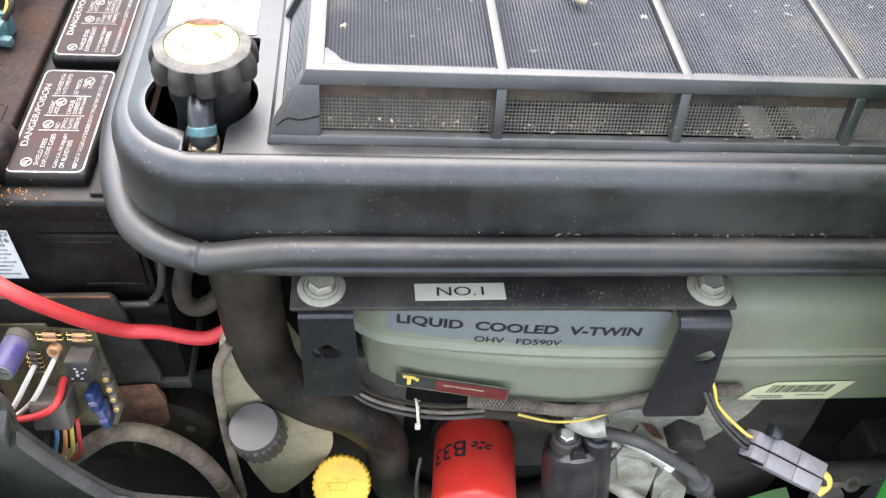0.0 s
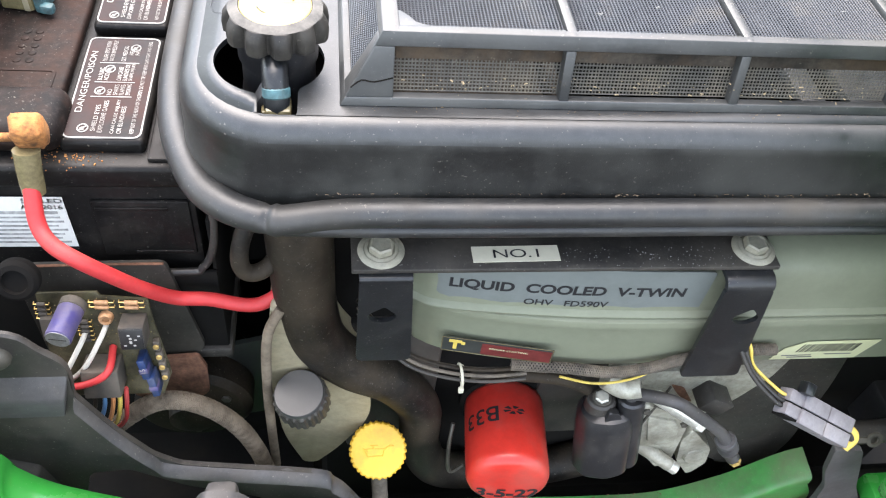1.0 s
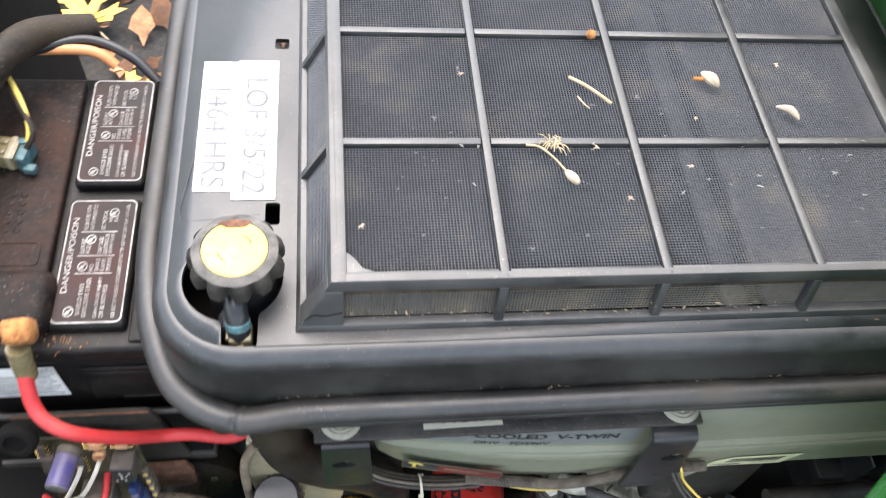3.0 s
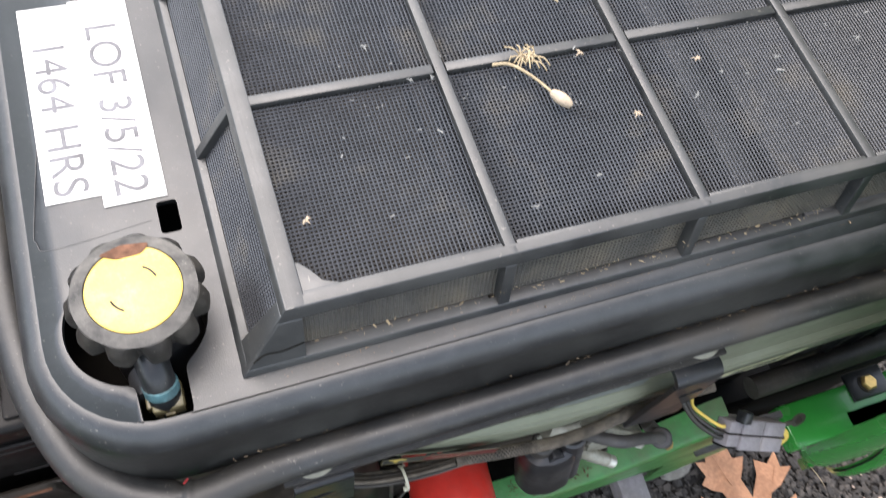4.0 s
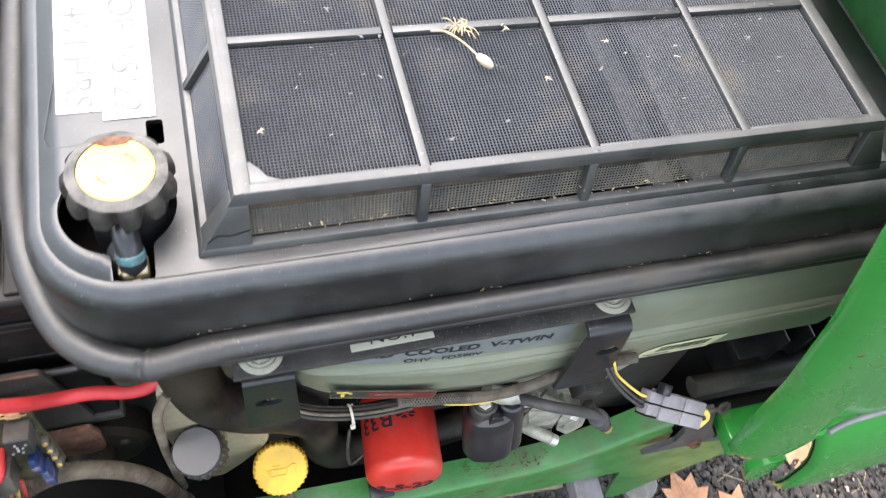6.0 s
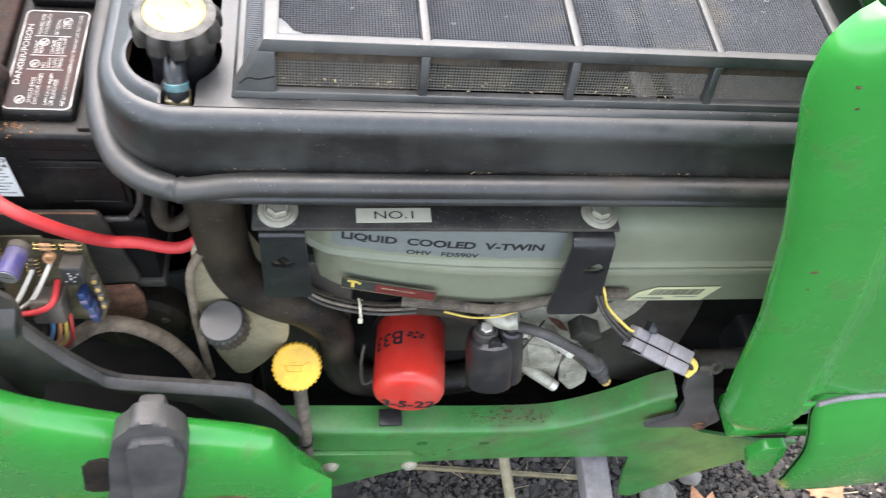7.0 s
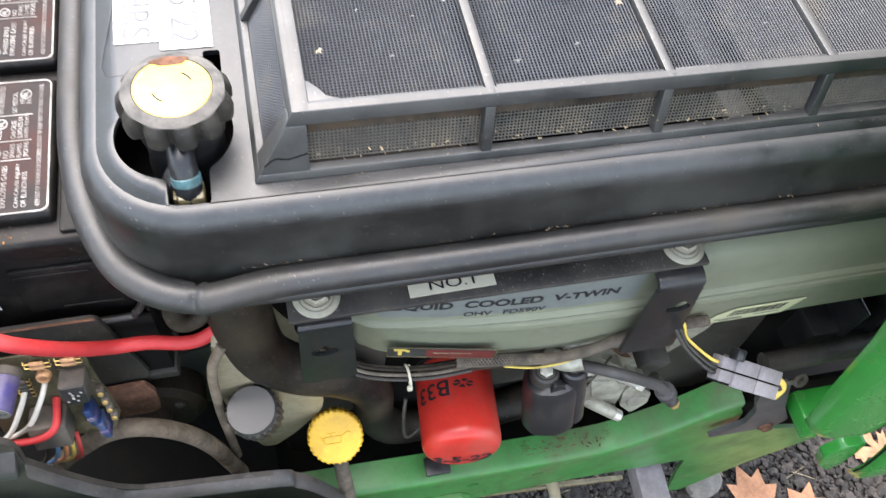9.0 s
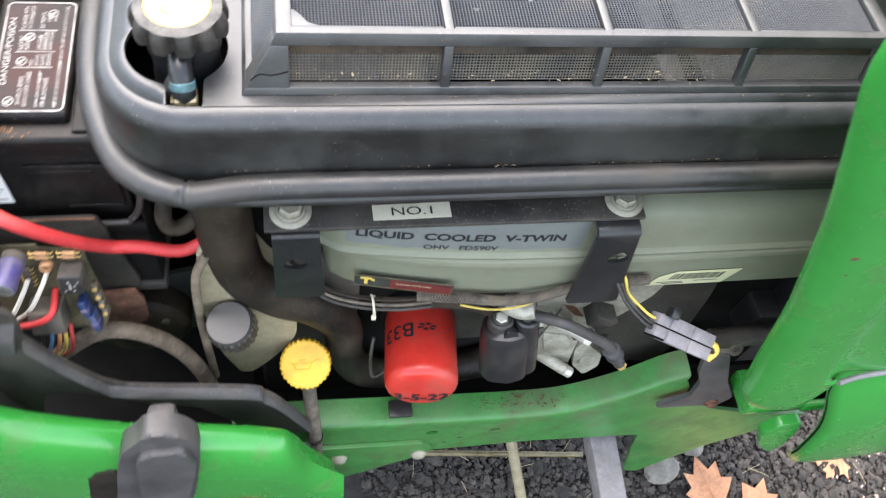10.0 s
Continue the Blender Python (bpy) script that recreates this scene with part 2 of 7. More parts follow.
M = {
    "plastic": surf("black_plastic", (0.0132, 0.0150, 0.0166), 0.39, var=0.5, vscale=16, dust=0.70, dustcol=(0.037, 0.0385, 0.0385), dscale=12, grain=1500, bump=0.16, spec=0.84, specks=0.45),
    # Same plastic as above, darkened for the dark surroundings its upright face reflects.
    "skirt": surf("shaded_black_plastic", (0.0112, 0.0118, 0.0112), 0.38, var=0.55, vscale=14, dust=0.68, dustcol=(0.0330, 0.0325, 0.0270), dscale=14, grain=1500, bump=0.16, spec=0.74, specks=0.35),
    "screenframe": surf("dusty_screen_plastic", (0.0162, 0.0178, 0.0186), 0.39, var=0.45, vscale=26, dust=0.80, dustcol=(0.055, 0.055, 0.050), dscale=20, grain=1500, bump=0.14, spec=0.95, specks=0.5),
    "rubber": surf("seal_rubber", (0.015, 0.0155, 0.0155), 0.44, var=0.4, dust=0.55, dustcol=(0.044, 0.039, 0.031), dscale=14, grain=700, bump=0.14, spec=0.66, specks=0.35),
    "hose": surf("hose_rubber", (0.0098, 0.0080, 0.0060), 0.52, var=0.5, dust=0.66, dustcol=(0.058, 0.043, 0.027), dscale=16, spec=0.22, specks=0.5),
    "mesh": surf("screen_wire", (0.044, 0.045, 0.049), 0.32, dust=0.3, dustcol=(0.10, 0.088, 0.066), dscale=25, bump=0, spec=0.8),
    "meshdirty": surf("dirty_screen_wire", (0.075, 0.070, 0.058), 0.5, dust=0.6, dustcol=(0.17, 0.145, 0.105), dscale=40, bump=0),
    "black": surf("black_paint", (0.010, 0.011, 0.0125), 0.32, var=0.3, dust=0.4, dustcol=(0.026, 0.025, 0.022), dscale=24, specks=0.35, spec=0.50),
    "dirtyblack": surf("grimy_black_paint", (0.016, 0.015, 0.014), 0.46, dust=0.85, dustcol=(0.082, 0.071, 0.056), dscale=14, specks=0.6),
    # Near-black: real grime, and shade of gaps and depths put into the colour.
    "dark": surf("grime_and_shade", (0.0048, 0.0044, 0.004), 0.85, dust=0.3, dustcol=(0.015, 0.0125, 0.0095), spec=0.15),
    "sage": surf("sage_green_paint", (0.190, 0.202, 0.142), 0.40, dust=0.42, dustcol=(0.158, 0.160, 0.112), dscale=9, var=0.05, bump=0.04, spec=0.28, specks=0.12),
    "decal": surf("grey_blue_decal", (0.160, 0.176, 0.166), 0.42, var=0.04, bump=0.02, spec=0.25, dust=0.3, dustcol=(0.13, 0.14, 0.125), dscale=16),
    "ink": surf("black_ink", (0.015, 0.015, 0.017), 0.5, var=0.1, bump=0),
    "paper": surf("white_paper", (0.72, 0.715, 0.68), 0.6, var=0.06, vscale=30, bump=0.02),
    "cream": surf("cream_label", (0.56, 0.53, 0.41), 0.5, var=0.05, bump=0.02),
    "limelabel": surf("pale_lime_label", (0.60, 0.60, 0.37), 0.45, var=0.05, bump=0.02),
    "green": surf("tractor_green", (0.028, 0.235, 0.033), 0.25, var=0.07, vscale=8, bump=0.0, dust=0.22, dustcol=(0.085, 0.160, 0.050), coat=0.3, specks=0.12),
    # Tractor green darkened: shade inside the open hood put into the colour.
    "hoodinside": surf("shaded_green_inner_side", (0.014, 0.062, 0.018), 0.5, var=0.25, vscale=10, dust=0.45, dustcol=(0.030, 0.060, 0.024), dscale=12, specks=0.2, spec=0.3),
    "darkgreen": surf("dirty_green_paint", (0.042, 0.180, 0.040), 0.34, var=0.16, dust=0.55, dustcol=(0.088, 0.096, 0.044), dscale=16, specks=0.45),
    "red": surf("red_filter_paint", (0.50, 0.030, 0.020), 0.30, var=0.12, bump=0.03, dust=0.5, dustcol=(0.32, 0.075, 0.055), dscale=14, specks=0.12),
    "redcable": surf("red_cable_sheath", (0.46, 0.034, 0.036), 0.46, var=0.14, dust=0.4, dustcol=(0.22, 0.07, 0.055), dscale=24, spec=0.35, specks=0.15),
    "yellow": surf("yellow_plastic", (0.72, 0.43, 0.035), 0.42, var=0.16, dust=0.4, dustcol=(0.50, 0.30, 0.06), dscale=40),
    "capdisc": surf("worn_yellow_sticker", (0.62, 0.43, 0.060), 0.32, var=0.16, vscale=60, dust=0.4, dustcol=(0.56, 0.46, 0.22), dscale=60, specks=0.3, spec=0.6, coat=0.08),
    "dustycap": surf("dusty_lit_cap_shoulder", (0.040, 0.038, 0.035), 0.55, dust=0.85, dustcol=(0.23, 0.215, 0.19), dscale=38, specks=0.6, spec=0.4),
    # Same cap as above, darkened for its shaded side.
    "capside": surf("shaded_black_cap_side", (0.016, 0.0145, 0.013), 0.45, dust=0.7, dustcol=(0.066, 0.058, 0.045), dscale=34, specks=0.45, spec=0.38),
    "tank": surf("milky_plastic", (0.30, 0.265, 0.175), 0.36, var=0.25, vscale=18, dust=0.6, dustcol=(0.125, 0.092, 0.052), dscale=18, specks=0.3),
    "alu": surf("cast_aluminium", (0.36, 0.35, 0.285), 0.38, metal=0.2, var=0.3, vscale=24, bump=0.25, dust=0.78, dustcol=(0.140, 0.122, 0.082), dscale=34, specks=0.45),
    "steel": surf("bright_zinc_steel", (0.60, 0.59, 0.52), 0.36, metal=0.6, var=0.2, vscale=60, dust=0.2, dustcol=(0.34, 0.31, 0.24), dscale=60),
    "washer": surf("zinc_washer", (0.30, 0.285, 0.22), 0.55, metal=0.25, var=0.2, vscale=60, dust=0.45, dustcol=(0.18, 0.155, 0.11), dscale=60, specks=0.3),
    "brass": surf("gold_passivated_bolt", (0.65, 0.45, 0.16), 0.38, metal=0.8, var=0.2, vscale=80),
    "rust": surf("rusty_iron", (0.115, 0.058, 0.036), 0.85, var=0.5, vscale=60, bump=0.6, dust=0.5, dustcol=(0.07, 0.04, 0.028), dscale=40, spec=0.2),
    "corrosion": surf("orange_corrosion", (0.27, 0.110, 0.030), 0.85, var=0.7, vscale=90, grain=500, bump=1.0, dust=0.4, dustcol=(0.30, 0.165, 0.060), dscale=90),
    "battery": surf("battery_case", (0.0070, 0.0064, 0.0062), 0.44, dust=0.5, dustcol=(0.020, 0.017, 0.0135), dscale=25, spec=0.22, specks=0.4),
    "batterytop": surf("dusty_battery_lid", (0.0095, 0.0068, 0.0058), 0.56, var=0.6, vscale=12, dust=0.62, dustcol=(0.052, 0.026, 0.018), dscale=18, spec=0.16, specks=0.55),
    "ventlabel": surf("faded_label", (0.011, 0.0092, 0.0095), 0.45, var=0.5, vscale=18, bump=0.03, spec=0.2, dust=0.70, dustcol=(0.060, 0.024, 0.019), dscale=16),
    "print": surf("pale_print", (0.34, 0.33, 0.31), 0.6, var=0.45, vscale=40, dust=0.4, dustcol=(0.10, 0.07, 0.06), dscale=60, bump=0, spec=0.3),
    "sleeve": surf("amber_sleeve", (0.15, 0.125, 0.065), 0.22, var=0.3, vscale=50, bump=0.03),
    "board": surf("circuit_board", (0.050, 0.046, 0.024), 0.45, var=0.6, vscale=60, dust=0.5, dustcol=(0.13, 0.10, 0.060), dscale=50),
    "blue": surf("blue_fuse", (0.014, 0.032, 0.10), 0.28, var=0.3, vscale=90, dust=0.45, dustcol=(0.07, 0.075, 0.09), dscale=60),
    "purple": surf("purple_capacitor", (0.055, 0.048, 0.15), 0.35, var=0.1, dust=0.55, dustcol=(0.15, 0.125, 0.145), dscale=60),
    "capend": surf("dull_tin", (0.30, 0.31, 0.29), 0.5, metal=0.3, var=0.3, vscale=120, dust=0.5, dustcol=(0.20, 0.19, 0.15), dscale=120),
    "component": surf("component_plastic", (0.045, 0.041, 0.036), 0.6, dust=0.85, dustcol=(0.15, 0.122, 0.092), dscale=45),
    "copper": surf("resistor_body", (0.42, 0.23, 0.11), 0.5, var=0.3, vscale=200),
    "whitewire": surf("white_wire", (0.66, 0.63, 0.55), 0.45, var=0.08),
    "yellowwire": surf("yellow_wire", (0.62, 0.46, 0.09), 0.45, var=0.15, dust=0.3, dustcol=(0.36, 0.28, 0.12), dscale=60),
    "orangewire": surf("orange_wire", (0.62, 0.26, 0.10), 0.45, var=0.08),
    "bluewire": surf("blue_wire", (0.10, 0.22, 0.40), 0.45, var=0.08),
    "braid": surf("braided_sleeve", (0.095, 0.080, 0.062), 0.8, var=0.4, vscale=90, dust=0.5, dustcol=(0.175, 0.145, 0.105), dscale=60),
    "grimestrip": surf("rust_stained_strip", (0.040, 0.033, 0.025), 0.7, var=0.6, vscale=30, grain=700, bump=0.4, dust=0.6, dustcol=(0.095, 0.062, 0.036), dscale=26, spec=0.25, specks=0.3),
    "fabric": surf("tan_fabric", (0.135, 0.108, 0.078), 0.85, var=0.35, vscale=30, grain=700, bump=0.6, dust=0.6, dustcol=(0.235, 0.195, 0.145), dscale=30, spec=0.2),
    "connector": surf("grey_nylon", (0.200, 0.187, 0.196), 0.45, dust=0.5, dustcol=(0.20, 0.185, 0.17), dscale=40, specks=0.3),
    "teal": surf("weathered_teal", (0.040, 0.095, 0.105), 0.5, var=0.5, vscale=120, dust=0.4, dustcol=(0.06, 0.07, 0.065), dscale=80),
    "dash": surf("grey_painted_panel", (0.30, 0.33, 0.37), 0.45, var=0.08, dust=0.3, dustcol=(0.24, 0.24, 0.24)),
    "leaf": surf("dry_leaf", (0.40, 0.195, 0.100), 0.72, var=0.3, vscale=26, grain=300, bump=0.5, dust=0.35, dustcol=(0.21, 0.095, 0.055), dscale=40),
    "litter": surf("leaf_litter", (0.26, 0.12, 0.055), 0.8, var=0.4, vscale=20, island=True),
    "straw": surf("dry_straw", (0.34, 0.27, 0.165), 0.75, var=0.25, vscale=80),
    "petal": surf("pale_seed_husk", (0.40, 0.32, 0.23), 0.7, var=0.2, vscale=80),
    "fluff": surf("grey_fluff", (0.20, 0.20, 0.19), 0.9, var=0.2),
    "gravel": surf("gravel_stone", (0.028, 0.0235, 0.0195), 0.75, var=0.35, vscale=60, grain=900, bump=0.5, island=True),
    "soil": surf("gravel_bed", (0.022, 0.020, 0.018), 0.9, var=0.5, vscale=70, grain=160, bump=1.0, dust=0.3, dustcol=(0.06, 0.048, 0.034), dscale=9),
    "darkred": surf("dark_red_sticker", (0.13, 0.022, 0.020), 0.35, var=0.2, vscale=60, bump=0),
    # Own colour of the sticker; on the inner tab it stands for shade.
    "stickertab": surf("sticker_and_shaded_tab", (0.030, 0.033, 0.030), 0.35, var=0.2, bump=0),
    "shinyblack": surf("shiny_black_plastic", (0.0135, 0.0135, 0.0150), 0.34, var=0.3, bump=0.04, dust=0.5, dustcol=(0.036, 0.031, 0.025), dscale=24, spec=0.62, specks=0.35),
    "greyink": surf("grey_ink", (0.11, 0.11, 0.12), 0.5, var=0.4, vscale=60, bump=0),
    "greystone": surf("grey_stone", (0.17, 0.16, 0.14), 0.85, var=0.3, vscale=40, grain=500, bump=0.6, dust=0.4, dustcol=(0.10, 0.085, 0.06), dscale=30),
    # Worn grey; on the support arm it stands for lit edges.
    "latchgrey": surf("worn_grey_and_lit_edge", (0.048, 0.0465, 0.047), 0.5, var=0.3, dust=0.6, dustcol=(0.092, 0.084, 0.074), dscale=16, specks=0.5),
    "ductgrey": surf("dusty_brown_plastic", (0.026, 0.024, 0.020), 0.60, var=0.35, dust=0.6, dustcol=(0.058, 0.050, 0.039), dscale=22, spec=0.3, specks=0.5),
    "chips": surf("pale_chip", (0.34, 0.25, 0.20), 0.75, var=0.2, vscale=60, island=True),
    "crumb": surf("dry_crumbs", (0.15, 0.11, 0.07), 0.85, var=0.4, vscale=60, island=True),
    "boltgrey": surf("dirty_zinc", (0.072, 0.067, 0.054), 0.5, metal=0.3, var=0.3, vscale=60, dust=0.5, dustcol=(0.070, 0.058, 0.044), dscale=60),
    "loomdark": surf("dark_braid", (0.045, 0.038, 0.030), 0.8, var=0.8, vscale=40, grain=700, bump=0.8, dust=0.5, dustcol=(0.12, 0.10, 0.07), dscale=160),
    "capgrey": surf("grey_cap_plastic", (0.036, 0.037, 0.036), 0.38, var=0.12, spec=0.6, dust=0.3, dustcol=(0.060, 0.056, 0.050), dscale=30),
    "fadedprint": surf("grey_print", (0.30, 0.30, 0.29), 0.6, var=0.4, vscale=200, bump=0),
    "fin": surf("grey_radiator_plate", (0.060, 0.064, 0.068), 0.45, var=0.15, dust=0.3, dustcol=(0.085, 0.08, 0.068)),
}


# ---- mesh helpers ----
ORIGIN = {}


def thing(name, at, label, category, group="", kind=""):
    ob = new(name)
    ob.empty_display_size = 0.02
    ob.location = at
    ORIGIN[ob] = Vector(at)
    return tagged(ob, label, category, group, kind)


def finish(bm, name, material, angle=38):
    bmesh.ops.remove_doubles(bm, verts=bm.verts, dist=1e-6)
    bmesh.ops.recalc_face_normals(bm, faces=bm.faces)
    me = bpy.data.meshes.new(name)
    bm.to_mesh(me)
    bm.free()
    me.materials.append(M[material])
    for p in me.polygons:
        p.use_smooth = True
    me.set_sharp_from_angle(angle=radians(angle))
    return me


def part(name, bm, material, parent, label="", angle=38, kind=""):
    at = ORIGIN[parent]
    bmesh.ops.translate(bm, verts=bm.verts, vec=-at)
    ob = new(name, finish(bm, name, material, angle))
    ob.parent = parent
    ORIGIN[ob] = at
    return tagged(ob, label, kind=kind)


def single(name, bm, material, at, label, category, group="", kind="", angle=38):
    bmesh.ops.translate(bm, verts=bm.verts, vec=-Vector(at))
    ob = new(name, finish(bm, name, material, angle))
    ob.location = at
    ORIGIN[ob] = Vector(at)
    return tagged(ob, label, category, group, kind)


def B():
    return bmesh.new()


def box(bm, lo, hi, bevel=0.0, m=None, seg=2):
    """A box from corner to corner, bevelled, then moved by m."""
    c = [(a + b) / 2 for a, b in zip(lo, hi)]
    s = [abs(b - a) for a, b in zip(lo, hi)]
    t = bmesh.new()
    bmesh.ops.create_cube(t, size=1.0, matrix=Matrix.Translation(c) @ Matrix.Diagonal((*s, 1)))
    if bevel > 0:
        bmesh.ops.bevel(t, geom=t.edges[:], offset=bevel, segments=seg, profile=0.5, affect="EDGES")
    if m is not None:
        bmesh.ops.transform(t, matrix=m, verts=t.verts)
    join(bm, t)
    return bm


def join(bm, t):
    me = bpy.data.meshes.new("tmp")
    t.to_mesh(me)
    t.free()
    bm.from_mesh(me)
    bpy.data.meshes.remove(me)


def axis_matrix(p, q):
    d = Vector(q) - Vector(p)
    return Matrix.Translation(p) @ d.to_track_quat("Z", "Y").to_matrix().to_4x4(), d.length


def lathe(bm, profile, m=None, n=32, wob=None):
    """Spin (radius, height) pairs round z. wob(angle, i) scales the radius."""
    rings = []
    for i, (r, z) in enumerate(profile):
        ring = []
        for k in range(n):
            a = 2 * math.pi * k / n
            rr = max(r, 1e-5) * (wob(a, i) if wob else 1.0)
            v = Vector((rr * math.cos(a), rr * math.sin(a), z))
            ring.append(bm.verts.new(m @ v if m is not None else v))
        rings.append(ring)
    for a, b in zip(rings, rings[1:]):
        for k in range(n):
            bm.faces.new((a[k], a[(k + 1) % n], b[(k + 1) % n], b[k]))
    bm.faces.new(list(reversed(rings[0])))
    bm.faces.new(rings[-1])
    return bm


def rod(bm, p, q, r, r2=None, n=20, edge=0.0):
    m, h = axis_matrix(p, q)
    r2 = r if r2 is None else r2
    prof = [(r, 0), (r2, h)] if edge == 0 else [(r - edge, 0), (r, edge), (r2, h - edge), (r2 - edge, h)]
    return lathe(bm, prof, m, n)


def spline(pts, per=10):
    pts = [Vector(p) for p in pts]
    out = []
    for i in range(len(pts) - 1):
        p0, p1, p2, p3 = pts[max(i - 1, 0)], pts[i], pts[i + 1], pts[min(i + 2, len(pts) - 1)]
        for k in range(per):
            t = k / per
            out.append(0.5 * (2 * p1 + (p2 - p0) * t + (2 * p0 - 5 * p1 + 4 * p2 - p3) * t * t + (3 * p1 - p0 - 3 * p2 + p3) * t ** 3))
    return out + [pts[-1]]


def tube(bm, pts, r, n=14, per=8, smooth=True, shape=None, caps=True):
    """A tube along a smooth path. r: number or function of 0..1; shape(angle, s) scales the radius."""
    path = spline(pts, per) if smooth else [Vector(p) for p in pts]
    rings, side = [], None
    for i, p in enumerate(path):
        d = (path[min(i + 1, len(path) - 1)] - path[max(i - 1, 0)]).normalized()
        if side is None:
            side = d.orthogonal().normalized()
        side = (side - d * side.dot(d)).normalized()
        up = d.cross(side)
        s = i / (len(path) - 1)
        rad = r(s) if callable(r) else r
        ring = []
        for k in range(n):
            a = 2 * math.pi * k / n
            q = rad * (shape(a, s) if shape else 1.0)
            ring.append(bm.verts.new(p + q * (math.cos(a) * side + math.sin(a) * up)))
        rings.append(ring)
    for a, b in zip(rings, rings[1:]):
        for k in range(n):
            bm.faces.new((a[k], a[(k + 1) % n], b[(k + 1) % n], b[k]))
    if caps:
        bm.faces.new(list(reversed(rings[0])))
        bm.faces.new(rings[-1])
    return bm


def prism(bm, poly, to3, depth, bevel=0.0, seg=3, back=False):
    """A polygon of (a, b) laid by to3(a, b, d) and given depth; its front edges bevelled."""
    t = bmesh.new()
    f = [t.verts.new(to3(a, b, 0.0)) for a, b in poly]
    g = [t.verts.new(to3(a, b, depth)) for a, b in poly]
    t.faces.new(f)
    t.faces.new(list(reversed(g)))
    n = len(poly)
    for k in range(n):
        t.faces.new((f[(k + 1) % n], f[k], g[k], g[(k + 1) % n]))
    if bevel > 0:
        fs, gs = set(f), set(g)
        edges = [e for e in t.edges if set(e.verts) <= fs or (back and set(e.verts) <= gs)]
        bmesh.ops.bevel(t, geom=edges, offset=bevel, segments=seg, profile=0.5, affect="EDGES", clamp_overlap=True)
    join(bm, t)
    return bm


def front(y):
    return lambda a, b, d: (a, y + d, b)


def flat(z):
    return lambda a, b, d: (a, b, z - d)


def rounded(x0, x1, y0, y1, r, n=8):
    """A rounded rectangle, counter-clockwise from the lower left corner."""
    rs = r if isinstance(r, (list, tuple)) else (r, r, r, r)
    out = []
    for (cx, cy, a0), q in zip(((x0, y0, 180), (x1, y0, 270), (x1, y1, 0), (x0, y1, 90)), rs):
        sx, sy = (1 if cx == x0 else -1), (1 if cy == y0 else -1)
        for k in range(n + 1):
            a = radians(a0 + 90 * k / n)
            out.append((cx + sx * q + q * math.cos(a), cy + sy * q + q * math.sin(a)))
    return out


def smooth_poly(pts, r=0.006, n=4):
    """Rounds the corners of a polygon."""
    out, m = [], len(pts)
    for i in range(m):
        p, a, b = Vector(pts[i]), Vector(pts[i - 1]), Vector(pts[(i + 1) % m])
        da, db = (a - p), (b - p)
        q = min(r, 0.45 * da.length, 0.45 * db.length)
        s, e = p + da.normalized() * q, p + db.normalized() * q
        for k in range(n + 1):
            t = k / n
            v = s.lerp(p, t).lerp(p.lerp(e, t), t)
            out.append((v.x, v.y))
    return out


def text(body, width, m, material, parent, name="lettering", thick=0.0002, bend=None, height=None, bold=0.0):
    """Flat letters centred on m, as wide as given."""
    cu = bpy.data.curves.new(name, "FONT")
    cu.body, cu.align_x, cu.align_y, cu.offset = body, "CENTER", "CENTER", bold
    ob = bpy.data.objects.new(name, cu)
    scene.collection.objects.link(ob)
    me = bpy.data.meshes.new_from_object(ob.evaluated_get(bpy.context.evaluated_depsgraph_get()))
    bpy.data.objects.remove(ob)
    bm = bmesh.new()
    bm.from_mesh(me)
    bpy.data.meshes.remove(me)
    xs = [v.co.x for v in bm.verts]
    ys = [v.co.y for v in bm.verts]
    k = width / (max(xs) - min(xs))
    ky = height / (max(ys) - min(ys)) if height else k
    cx, cy = (max(xs) + min(xs)) / 2, (max(ys) + min(ys)) / 2
    for v in bm.verts:
        v.co = Vector(((v.co.x - cx) * k, (v.co.y - cy) * ky, thick))
    if bend:
        bmesh.ops.subdivide_edges(bm, edges=[e for e in bm.edges if e.calc_length() > 0.004], cuts=2)
        bmesh.ops.triangulate(bm, faces=bm.faces[:])
        for v in bm.verts:
            v.co = bend(v.co.x, v.co.y)
    bmesh.ops.transform(bm, matrix=m, verts=bm.verts)
    return part(name, bm, material, parent)


def plate(bm, w, h, m, t=0.0004, r=0.0):
    """A thin sticker, w by h, centred on m."""
    poly = rounded(-w / 2, w / 2, -h / 2, h / 2, r, 4) if r else [(-w / 2, -h / 2), (w / 2, -h / 2), (w / 2, h / 2), (-w / 2, h / 2)]
    return prism(bm, poly, lambda a, b, d: tuple(m @ Vector((a, b, -d + t))), t)


def hexbolt(parent, p, d, r, material="steel", washer=0.0, name="bolt", washer_mat="washer"):
    """A hexagon head on a washer; d points out of the surface."""
    d = Vector(d).normalized()
    p = Vector(p)
    h = r * 0.8
    bm = B()
    m, _ = axis_matrix(p, p + d)
    lathe(bm, [(r * 1.0, 0), (r * 1.0, h * 0.8), (r * 0.82, h)], m, 6)
    ob = part(name, bm, material, parent, angle=25)
    if washer:
        bm = B()
        lathe(bm, [(washer, -0.001), (washer, 0.0012), (washer * 0.92, 0.002)], m, 28)
        part("washer", bm, washer_mat, parent)
    return ob


